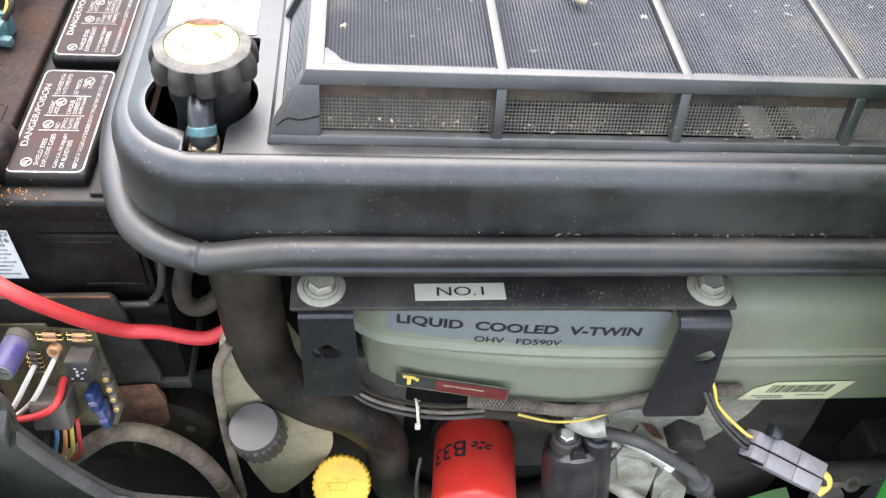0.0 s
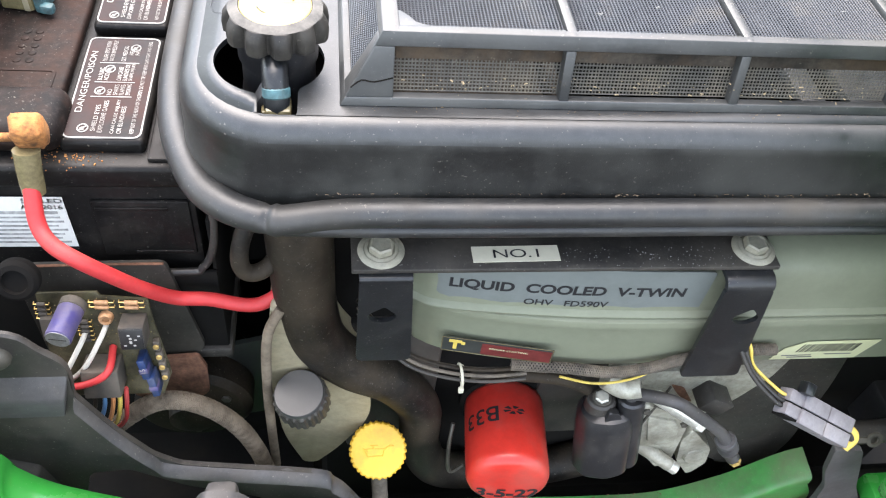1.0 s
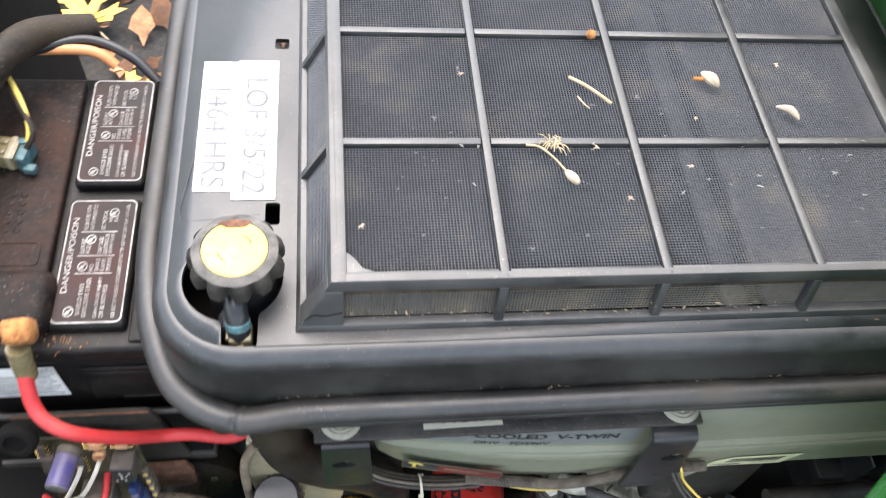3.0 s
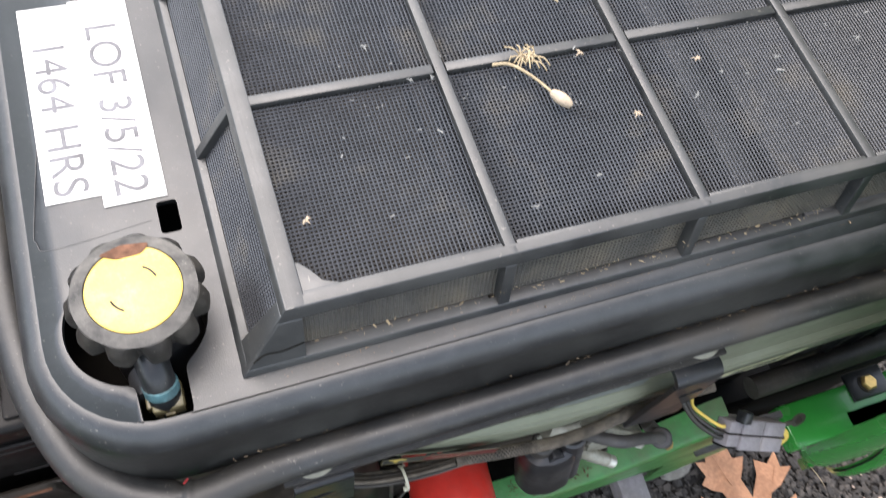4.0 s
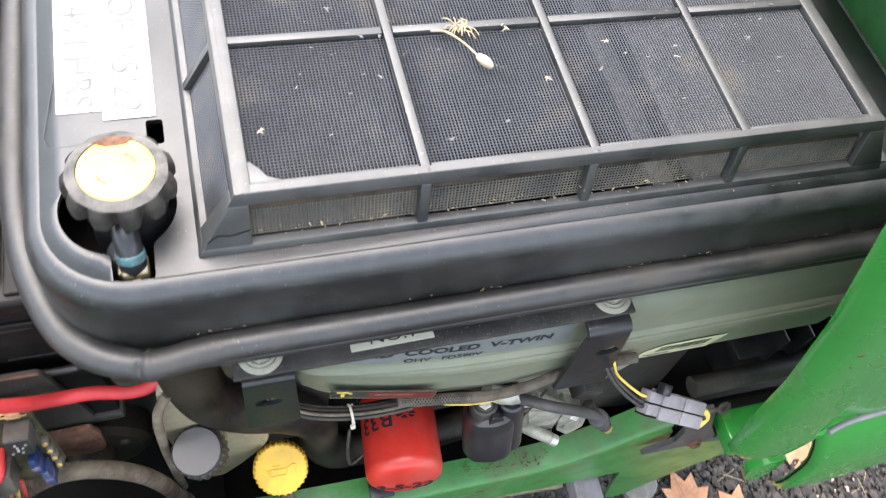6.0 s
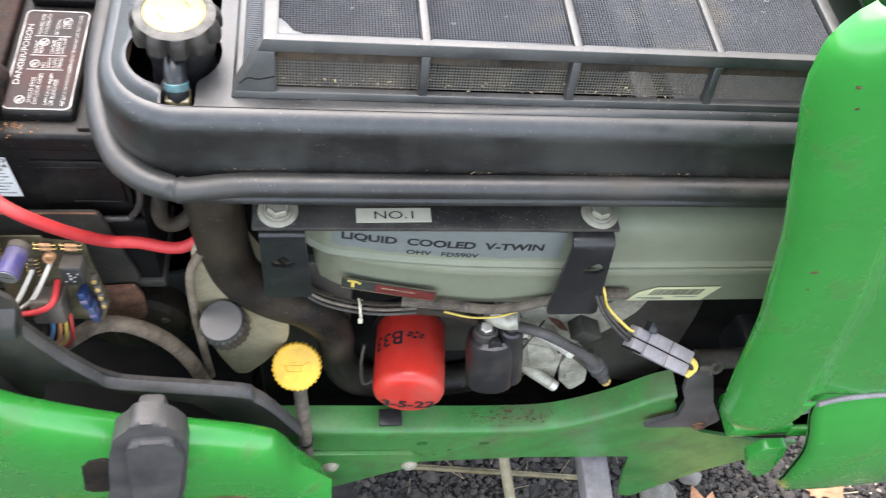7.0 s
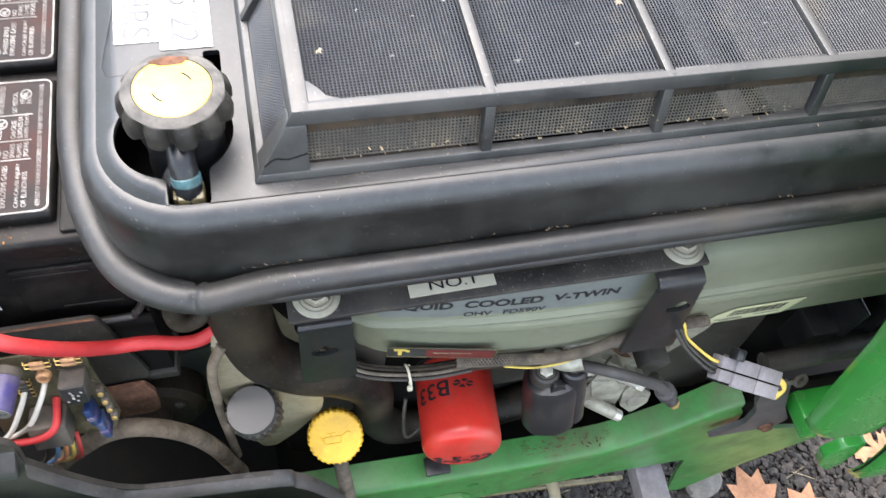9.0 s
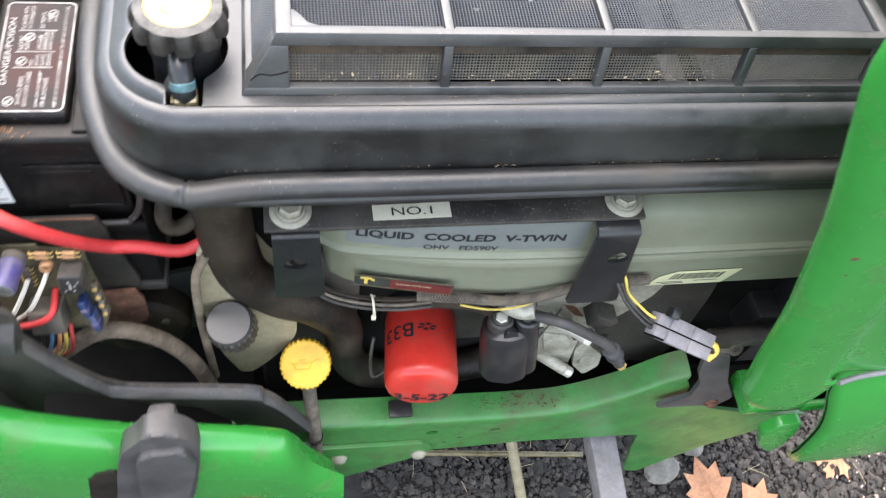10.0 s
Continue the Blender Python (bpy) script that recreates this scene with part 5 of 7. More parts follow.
for u, v, k in ((-0.038, 0.030, 4), (-0.012, 0.014, 5), (0.0022, 0.031, 2), (0.0225, 0.0305, 2)):
    for j in range(k):
        bm = B()
        half = 0.0085 if k == 2 else 0.0050
        a, b = on_board(u - half, v - 0.0042 * j, 0.003), on_board(u + half, v - 0.0042 * j - 0.0008, 0.003)
        rod(bm, a.lerp(b, 0.22), a.lerp(b, 0.78), 0.0017, n=12, edge=0.0005)
        res = part("resistor", bm, "copper" if k == 2 else "component", ctl)
        bm = B()
        tube(bm, [a - Vector((0, -0.002, 0)), a, b, b - Vector((0, -0.002, 0))], 0.0005, n=6, smooth=False)
        part("lead", bm, "brass", res)
bm = B()
lathe(bm, [(0.0052, 0), (0.0050, 0.004), (0.0040, 0.0055), (0.0026, 0.005), (0.0022, 0.003)], bt @ pose(0.0035, 0.0165, 0.0006), 20)
part("trimmer", bm, "copper", ctl, "small dusty coil")
for u, v, w in ((0.0225, -0.0265, 0.008), (0.0250, -0.0435, 0.009)):
    bm = B()
    box(bm, (u - 0.0028, v - 0.009, w - 0.006), (u + 0.0028, v + 0.009, w + 0.009), 0.001, bt @ pose(0, 0, 0, 0, 0, 10))
    fuse = part("fuse", bm, "blue", ctl, "blue blade fuse")
    bm = B()
    box(bm, (u - 0.0032, v - 0.003, w + 0.000), (u + 0.0032, v + 0.001, w + 0.0094), 0.0005, bt @ pose(0, 0, 0, 0, 0, 10))
    part("fuse_window", bm, "purple", fuse)
text("15", 0.004, bt @ pose(0.0267, -0.0220, 0.0176, 0, 0, 100), "print", ctl, "fuse_number")
for v in (-0.008, -0.018, -0.028, -0.038):
    bm = B()
    box(bm, (0.0325 - 0.1 * v, v - 0.0046, 0.0006), (0.0375 - 0.1 * v, v + 0.0046, 0.007), 0.0012, bt)
    post = part("terminal", bm, "braid", ctl, "crusted tan terminal")
    bm = B()
    rod(bm, on_board(0.035 - 0.1 * v, v, 0.006), on_board(0.035 - 0.1 * v, v, 0.0082), 0.0022, edge=0.0005)
    part("terminal_screw", bm, "brass", post)
bm = B()
box(bm, (-0.016, -0.044, 0.0006), (0.010, -0.018, 0.022), 0.0015, bt)
part("wire_socket", bm, "component", ctl, "dusty black wire socket")
for k, (mat, u) in enumerate((("hose", -0.009), ("bluewire", -0.002), ("orangewire", 0.004), ("yellowwire", 0.009), ("redcable", 0.014))):
    bm = B()
    a = on_board(u - 0.003, -0.043, 0.012)
    tube(bm, [a, a + Vector((-0.002, -0.004, -0.018)), a + Vector((-0.014 + 0.001 * k, 0.0, -0.05)), a + Vector((-0.03, 0.012, -0.09))], 0.0017, n=8)
    part("wire", bm, mat, ctl)
for k, (u, v) in enumerate(((-0.0163, 0.0036), (-0.0011, 0.0100))):
    bm = B()
    a = on_board(u + 0.004, v, 0.002)
    tube(bm, [a, a + Vector((-0.004, -0.012, -0.004)), a + Vector((-0.017, -0.022, -0.024)), a + Vector((-0.038, -0.018, -0.052))], 0.0019, n=10)
    part("wire", bm, "whitewire", ctl, "white wire")
bm = B()
a = on_board(0.0045, -0.0110, 0.002)
tube(bm, [a, a + Vector((0.0, -0.022, 0.001)), a + Vector((-0.014, -0.026, -0.008)), a + Vector((-0.040, -0.018, -0.026)), a + Vector((-0.060, -0.004, -0.040))], 0.0027, n=10)
part("wire", bm, "redcable", ctl, "red wire")
bm = B()
prism(bm, smooth_poly([(-0.300, 0.766), (-0.196, 0.768), (-0.180, 0.662), (-0.190, 0.650), (-0.300, 0.650)], 0.006), front(0.3765), 0.004, 0.001)
part("mounting_plate", bm, "ductgrey", ctl, "rusty-edged black mounting plate")
bm = B()
tube(bm, [(-0.197, 0.3762, 0.7685), (-0.245, 0.3762, 0.7680), (-0.299, 0.3762, 0.7665)], 0.0010, n=6)
part("rusty_edge", bm, "rust", ctl)
bm = B()
lathe(bm, [(0.0145, 0), (0.0145, 0.006), (0.0120, 0.009), (0.0085, 0.0095), (0.008, 0.006), (0.002, 0.006)], pose(-0.285, 0.356, 0.780, 60, 0, 0), 24)
part("grommet", bm, "dark", ctl)
rb = thing("rusty_bracket", (-0.19, 0.37, 0.60), "rusty brown iron bracket below the control board", "bracket")
bm = B()
prism(bm, smooth_poly([(-0.244, 0.652), (-0.186, 0.658), (-0.181, 0.640), (-0.183, 0.602), (-0.192, 0.594), (-0.244, 0.598)], 0.004), front(0.370), 0.004, 0.001)
part("plate", bm, "rust", rb)
bd = thing("braided_hose", (-0.19, 0.35, 0.56), "dusty braided fabric-covered hose", "hose")
bm = B()
path = [(-0.300, 0.345, 0.543), (-0.280, 0.345, 0.566), (-0.258, 0.345, 0.594), (-0.226, 0.345, 0.627), (-0.203, 0.345, 0.633), (-0.180, 0.345, 0.619), (-0.160, 0.345, 0.588), (-0.147, 0.345, 0.546), (-0.139, 0.345, 0.497), (-0.134, 0.350, 0.44)]
tube(bm, path, 0.0072, n=18)
part("hose", bm, "fabric", bd)
part("woven_sleeve", braid(path, 0.0072, 12, 14, 0.00055, 24), "fabric", bd, "dusty tan woven sleeve", kind="stuff")
vh = thing("vent_hose", (-0.13, 0.35, 0.60), "thin dirty tan hose beside the coolant bottle", "hose")
bm = B()
tube(bm, [(-0.116, 0.356, 0.740), (-0.127, 0.349, 0.715), (-0.1310, 0.348, 0.650), (-0.1315, 0.348, 0.580), (-0.131, 0.350, 0.50)], 0.0040, n=12)
part("hose", bm, "fabric", vh)
el = thing("rubber_elbow", (-0.13, 0.37, 0.79), "dirty rubber elbow under the seal", "hose")
bm = B()
tube(bm, [(-0.118, 0.378, 0.835), (-0.134, 0.366, 0.822), (-0.141, 0.358, 0.800), (-0.138, 0.356, 0.784), (-0.126, 0.360, 0.781), (-0.112, 0.372, 0.790)], 0.0062, n=14)
part("hose", bm, "hose", el)

# ---- engine ----
eng = thing("engine", (0.15, 0.45, 0.40), "sage green liquid-cooled engine under the shroud", "engine")


def cover(path, prof, nseg=10):
    bm = B()
    pts = spline([(x, y, 0) for x, y in path], nseg)
    rings = []
    for i, p in enumerate(pts):
        d = (pts[min(i + 1, len(pts) - 1)] - pts[max(i - 1, 0)]).normalized()
        nrm = Vector((-d.y, d.x, 0))
        rings.append([bm.verts.new((p + nrm * o).to_tuple()[:2] + (z,)) for o, z in prof])
    for a, b in zip(rings, rings[1:]):
        for k in range(len(prof) - 1):
            bm.faces.new((a[k], a[k + 1], b[k + 1], b[k]))
    bm.faces.new(rings[-1])
    return bm


up = [(0.480, 0.3340), (0.300, 0.3335), (0.200, 0.3335), (0.140, 0.3345), (0.090, 0.3370), (0.040, 0.3415), (0.000, 0.3470), (-0.016, 0.3530), (-0.026, 0.365), (-0.029, 0.40)]


def cover_y(x):
    for (xa, ya), (xb, yb) in zip(up, up[1:]):
        if xb <= x <= xa:
            return ya + (yb - ya) * (xa - x) / (xa - xb)
    return up[0][1]


bm = cover(up, [(-0.075, 0.826), (-0.060, 0.8165), (-0.045, 0.8155), (-0.028, 0.8150), (-0.016, 0.8135), (-0.008, 0.8095), (-0.003, 0.8030), (-0.0008, 0.7950), (0.0, 0.7850), (0.0, 0.770), (0.0012, 0.7618), (0.0036, 0.7600), (0.0050, 0.7580), (0.0045, 0.7560), (0.002, 0.7550), (-0.03, 0.7545)])
part("fan_cover", bm, "sage", eng)
low = [(0.480, 0.3305), (0.300, 0.3300), (0.170, 0.3300), (0.125, 0.3308), (0.085, 0.3340), (0.045, 0.3400), (0.010, 0.3480), (-0.010, 0.3570), (-0.021, 0.370), (-0.026, 0.42)]
bm = cover(low, [(-0.03, 0.7560), (0.0, 0.7545), (0.0025, 0.7530), (0.0035, 0.7490), (0.003, 0.7455), (0.0005, 0.7440), (-0.0005, 0.7400), (-0.001, 0.722), (-0.002, 0.702), (-0.0035, 0.6885), (-0.010, 0.6830), (-0.03, 0.681)])
part("lower_cover", bm, "sage", eng)
bm = B()
prism(bm, rounded(-0.006, 0.190, 0.7625, 0.8065, 0.003, 4), lambda a, b, d: (a, d, b), 0.0008)
bmesh.ops.triangulate(bm, faces=bm.faces[:])
for k in range(1, 20):
    bmesh.ops.bisect_plane(bm, geom=bm.verts[:] + bm.edges[:] + bm.faces[:], plane_co=(-0.006 + 0.0098 * k, 0, 0), plane_no=(1, 0, 0))
for v in bm.verts:
    v.co.y += cover_y(v.co.x) - 0.0008
decal = part("decal", bm, "decal", eng, "grey-blue decal")


def on_cover(x0, z0):
    return lambda u, v: Vector((x0 + u, cover_y(x0 + u) - 0.0011, z0 + v))


text("LIQUID  COOLED  V-TWIN", 0.171, Matrix(), "ink", decal, height=0.0122, bend=on_cover(0.0880, 0.7825), bold=0.032)
text("OHV   FD590V", 0.062, Matrix(), "ink", decal, height=0.0068, bend=on_cover(0.0885, 0.7680), bold=0.016)
hint = pose(0.0470, 0.3362, 0.7095, 93, 0, -10.6)
bm = B()
plate(bm, 0.086, 0.0200, hint, 0.0005)
st = part("starting_sticker", bm, "stickertab", eng, "dark sticker with a red panel and yellow icon")
bm = B()
plate(bm, 0.054, 0.0150, hint @ pose(0.0145, -0.001, 0.0004), 0.0004)
part("red_panel", bm, "darkred", st)
text("BEFORE STARTING", 0.030, hint @ pose(0.0085, 0.0015, 0.0010), "limelabel", st, height=0.0022)
bm = B()
for u, v, w, h in ((-0.033, 0.005, 0.010, 0.004), (-0.033, -0.001, 0.003, 0.010), (-0.027, 0.003, 0.003, 0.004)):
    plate(bm, w, h, hint @ pose(u, v, 0.0004), 0.0003, 0.0008)
part("warning_icon", bm, "yellowwire", st)
bm = B()
holed(bm, [(-0.0435, -0.0098), (0.0425, -0.0098), (0.0425, 0.0098), (-0.0435, 0.0098)], [[(-0.0429, -0.0092), (0.0419, -0.0092), (0.0419, 0.0092), (-0.0429, 0.0092)]],
      lambda a, b, d: tuple(hint @ Vector((a, b, 0.0008 - d))), 0.0003)
part("sticker_border", bm, "sleeve", st)
tag = pose(0.3120, 0.3311, 0.7085, 94, 0, 0.0)
bm = B()
prism(bm, [(-0.035, -0.0165), (0.041, -0.0165), (0.050, 0.0120), (-0.014, 0.0110), (-0.029, 0.0010)], lambda a, b, d: tuple(tag @ Vector((a, b, 0.0008 - d))), 0.0005)
bc = part("barcode_label", bm, "limelabel", eng, "pale yellow-green barcode label")
bm = B()
rng = random.Random(11)
u = -0.017
while u < 0.034:
    w = rng.choice((0.0007, 0.0012, 0.0019))
    plate(bm, w, 0.0125, tag @ pose(u + w / 2 + 0.001, 0.0015, 0.0008, 0, 0, -12), 0.0002)
    u += w + rng.choice((0.0010, 0.0017))
part("barcode", bm, "ink", bc)
bm = B()
for u, w, v in ((-0.014, 0.026, -0.0100), (0.022, 0.024, -0.0090), (-0.010, 0.022, -0.0130)):
    plate(bm, w, 0.0012, tag @ pose(u, v, 0.0008), 0.0002)
part("printed_line", bm, "greyink", bc)
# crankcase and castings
# Plain block; its near-black colour stands for shade deep in the bay.
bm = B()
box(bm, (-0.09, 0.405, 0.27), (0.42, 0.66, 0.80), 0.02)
part("crankcase", bm, "dark", eng, "near-black crankcase block, coloured for the shade in the bay")
bm = B()
prism(bm, smooth_poly([(0.158, 0.640), (0.170, 0.652), (0.205, 0.654), (0.258, 0.650), (0.262, 0.692), (0.316, 0.692), (0.308, 0.640), (0.288, 0.600), (0.264, 0.572), (0.246, 0.552), (0.205, 0.592)], 0.006), front(0.346), 0.014, 0.003)
cast = part("carburettor", bm, "alu", eng, "grey cast aluminium carburettor flange")
bm = B()
prism(bm, smooth_poly([(0.170, 0.655), (0.268, 0.650), (0.285, 0.560), (0.265, 0.470), (0.190, 0.480)], 0.02), front(0.366), 0.05, 0.008)
part("inlet_casting", bm, "alu", cast)
bm = B()
prism(bm, smooth_poly([(0.182, 0.623), (0.187, 0.634), (0.227, 0.615), (0.239, 0.592), (0.243, 0.550), (0.246, 0.512), (0.236, 0.508), (0.197, 0.562)], 0.006), front(0.325), 0.034, 0.004, 4)
bowl = part("float_bowl", bm, "alu", cast, "stained cast float bowl")
bm = B()
prism(bm, smooth_poly([(0.194, 0.617), (0.222, 0.607), (0.231, 0.590), (0.234, 0.556), (0.208, 0.568)], 0.005), front(0.3225), 0.004, 0.0012, 3)
part("bowl_face", bm, "alu", bowl)
for x, z in ((0.1905, 0.6245), (0.2335, 0.5985), (0.2405, 0.5300)):
    hexbolt(bowl, (x, 0.3250, z), (0, -1, 0.15), 0.0036, "boltgrey", name="screw")
bm = B()
rod(bm, (0.196, 0.335, 0.556), (0.2365, 0.3125, 0.540), 0.0072, 0.0066, edge=0.0012)
rod(bm, (0.190, 0.337, 0.600), (0.196, 0.335, 0.552), 0.0060, edge=0.0012)
part("drain_arm", bm, "alu", cast)
bm = B()
rod(bm, (0.2350, 0.3133, 0.5406), (0.2425, 0.3092, 0.5376), 0.0062, edge=0.0014)
part("bright_plug", bm, "steel", cast, "bright zinc plug")
bm = B()
rod(bm, (0.196, 0.330, 0.640), (0.2365, 0.3142, 0.6200), 0.0066, edge=0.0010)
part("cable_stop", bm, "steel", cast, "bright cable stop")
bm = B()
rod(bm, (0.234, 0.3150, 0.6212), (0.2405, 0.3126, 0.6180), 0.0078, n=6, edge=0.0008)
part("stop_nut", bm, "steel", cast)
bm = B()
prism(bm, smooth_poly([(0.243, 0.565), (0.248, 0.584), (0.279, 0.545), (0.285, 0.514), (0.274, 0.490), (0.252, 0.522)], 0.005), front(0.325), 0.030, 0.004, 4)
rod(bm, (0.266, 0.330, 0.532), (0.266, 0.3225, 0.533), 0.0115, 0.0105, edge=0.0012)
part("boss", bm, "alu", cast, "dull grey casting boss")
bm = B()
box(bm, (-0.014, -0.010, -0.010), (0.014, 0.012, 0.010), 0.002, pose(0.256, 0.336, 0.622, 0, 32, 0))
part("choke_block", bm, "dirtyblack", cast, "dirty dark plastic block")
bm = B()
prism(bm, smooth_poly([(0.216, 0.633), (0.230, 0.627), (0.247, 0.600), (0.236, 0.606), (0.226, 0.618)], 0.004), front(0.3454), 0.002)
part("rust_stain", bm, "rust", cast)
bm = B()
tube(bm, [(0.150, 0.342, 0.652), (0.166, 0.336, 0.645), (0.180, 0.333, 0.650)], 0.0090, n=14)
part("mount_ear", bm, "alu", cast)
bm = B()
tube(bm, [(0.204, 0.330, 0.655), (0.198, 0.326, 0.634), (0.193, 0.324, 0.610), (0.186, 0.322, 0.560), (0.182, 0.322, 0.530)], 0.0012, n=8)
part("linkage_wire", bm, "boltgrey", cast)
bm = B()
rod(bm, (0.270, 0.330, 0.580), (0.294, 0.309, 0.553), 0.0066, edge=0.001)
part("stud", bm, "dirtyblack", cast)
hexbolt(cast, (0.294, 0.309, 0.553), (0.6, -0.4, -0.7), 0.0058, "brass")
for p, d, r in (((0.181, 0.3455, 0.640), (0, -1, 0.1), 0.0055), ((0.268, 0.3455, 0.672), (0, -1, 0.1), 0.0050)):
    hexbolt(cast, p, d, r, "boltgrey")
bm = B()
prism(bm, smooth_poly([(0.272, 0.690), (0.380, 0.690), (0.395, 0.594), (0.405, 0.480), (0.398, 0.420), (0.324, 0.440), (0.262, 0.545)], 0.012), front(0.362), 0.06, 0.006)
part("air_duct", bm, "ductgrey", eng, "dusty dark plastic duct")
# Oversized and near-black, to stand for the shade behind the filter.
bm = B()
rod(bm, (0.0900, 0.4200, 0.5300), (0.0885, 0.3890, 0.5320), 0.044, n=36)
part("filter_mount", bm, "dark", eng)
bm = B()
box(bm, (-0.065, 0.395, 0.44), (0.02, 0.42, 0.66), 0.005)
box(bm, (0.115, 0.385, 0.47), (0.20, 0.42, 0.63), 0.008)
part("rib", bm, "dirtyblack", eng)

# oil filter
fil = thing("oil_filter", (0.083, 0.345, 0.535), "red spin-on oil filter with black print and handwritten date", "oil filter")
fm, fl = axis_matrix((0.0880, 0.3880, 0.5320), (0.0785, 0.3020, 0.5400))
FR = 0.0385
bm = B()
lathe(bm, [(0.020, -0.004), (0.034, -0.003), (0.0375, 0.0), (FR, 0.005), (FR, fl - 0.012), (FR - 0.0004, fl - 0.0075), (FR - 0.0022, fl - 0.0035), (FR - 0.0055, fl - 0.0008), (0.030, fl + 0.0004), (0.020, fl + 0.0010), (0.004, fl + 0.0012)], fm, 72)
can = part("can", bm, "red", fil, angle=50)
# direction on the can that faces up and out
inv = fm.inverted().to_3x3()
fv = inv @ Vector((-0.10, -0.10, 0.99))
a_front = math.atan2(fv.y, fv.x)
hv = inv @ Vector((1, 0, 0))
sgn = 1.0 if (-math.sin(a_front) * hv.x + math.cos(a_front) * hv.y) > 0 else -1.0


def on_can(u0, h0, flip, r=FR + 0.0003):
    def f(u, v):
        a = a_front + sgn * (u0 + flip * u) / r
        return Vector((r * math.cos(a), r * math.sin(a), h0 - flip * v))
    return f


def on_end(u, v):
    """Marks on the domed end, v upwards."""
    up_dir, right = inv @ Vector((0, 0, 1)), inv @ Vector((1, 0, 0))
    q = right * u + up_dir * v
    rho = math.hypot(q.x, q.y)
    z = np.interp(rho, (0.004, 0.020, 0.030, FR - 0.0055, FR - 0.0022, FR - 0.0004), (fl + 0.0012, fl + 0.0010, fl + 0.0004, fl - 0.0008, fl - 0.0035, fl - 0.0075))
    return Vector((q.x, q.y, float(z) + 0.0006))


text("B33", 0.036, fm, "ink", can, "print", bend=on_can(-0.0265, 0.0365, -1), height=0.0165, bold=0.010)
text("3-5-22", 0.058, fm, "ink", can, "handwriting", bend=lambda u, v: on_end(u + 0.001, v - 0.0150 + 0.06 * u + 2.2 * u * u), height=0.0150, bold=0.030)
bm = B()
bend = on_can(0.0060, 0.0335, -1)
for k in range(6):
    a0, a1 = k / 6 * 6.283, (k + 0.62) / 6 * 6.283
    r0, r1 = 0.0026, 0.0076
    bm.faces.new([bm.verts.new(fm @ bend(math.cos(a) * r * 1.4, math.sin(a) * r * 0.62)) for a, r in ((a0, r0), (a0, r1), (a1, r1), (a1, r0))])
part("emblem", bm, "ink", can)

# hoses and bottle
rh = thing("radiator_hose", (0.0, 0.37, 0.55), "thick dusty black rubber radiator hose", "hose")
bm = B()
tube(bm, [(-0.103, 0.380, 0.860), (-0.101, 0.372, 0.790), (-0.098, 0.370, 0.728), (-0.088, 0.369, 0.678), (-0.062, 0.368, 0.642), (-0.026, 0.369, 0.612), (0.001, 0.370, 0.562),
          (0.007, 0.371, 0.490), (0.030, 0.376, 0.425), (0.080, 0.384, 0.395), (0.160, 0.386, 0.395), (0.230, 0.390, 0.43), (0.27, 0.41, 0.48)], lambda s: 0.0245 - 0.0045 * min(1.0, s * 2.2), n=22, per=10)
part("hose", bm, "hose", rh)
bm = B()
tube(bm, [(-0.1012, 0.374, 0.812), (-0.1010, 0.3735, 0.802)], 0.0222, n=24, smooth=False)
part("hose_clamp", bm, "dirtyblack", rh)
bot = thing("coolant_bottle", (-0.09, 0.37, 0.50), "yellowed translucent coolant bottle with grey cap", "bottle")
bm = B()
prism(bm, smooth_poly([(-0.124, 0.742), (-0.106, 0.742), (-0.080, 0.690), (-0.048, 0.632), (-0.044, 0.572), (-0.074, 0.514), (-0.094, 0.486), (-0.106, 0.488), (-0.123, 0.545), (-0.131, 0.660)], 0.026, 8), front(0.3575), 0.056, 0.022, 6, back=True)
rod(bm, (-0.099, 0.362, 0.606), (-0.1022, 0.3405, 0.632), 0.0195, n=28)
part("tank", bm, "tank", bot)
cm, cl = axis_matrix((-0.1018, 0.3400, 0.6290), (-0.1056, 0.3350, 0.6556))
bm = B()
lathe(bm, [(0.0210, 0), (0.0216, 0.002), (0.0216, cl - 0.006), (0.0204, cl - 0.004)], cm, 96, lambda a, i: 1 + (0.03 * math.copysign(1, math.cos(22 * a)) if i < 3 else 0))
ccap = part("cap", bm, "dirtyblack", bot, "ribbed dark plastic cap", angle=25)
bm = B()
lathe(bm, [(0.0203, cl - 0.0045), (0.0203, cl - 0.0015), (0.0192, cl), (0.003, cl)], cm, 48)
part("cap_top", bm, "capgrey", ccap, "smooth grey cap top")
dip = thing("oil_dipstick", (-0.035, 0.34, 0.35), "yellow ribbed oil filler cap on a dirty tube", "dipstick")
dm, dl = axis_matrix((-0.0375, 0.3420, 0.5390), (-0.0385, 0.3325, 0.5545))
bm = B()
lathe(bm, [(0.0235, 0), (0.0255, 0.002), (0.0255, dl - 0.003), (0.0240, dl - 0.0008), (0.0215, dl), (0.003, dl + 0.0004)], dm, 120, lambda a, i: 1 + (0.022 * math.copysign(1, math.cos(30 * a)) if i < 4 else 0))
part("cap", bm, "yellow", dip, "ribbed yellow cap", angle=25)
bm = B()
dinv = dm.inverted().to_3x3()
d_right, d_up = dinv @ Vector((1, 0, 0)), dinv @ Vector((0, 0.5, 0.85))


def on_dip(u, v):
    q = d_right * u + d_up * v
    return dm @ Vector((q.x, q.y, dl + 0.0007))


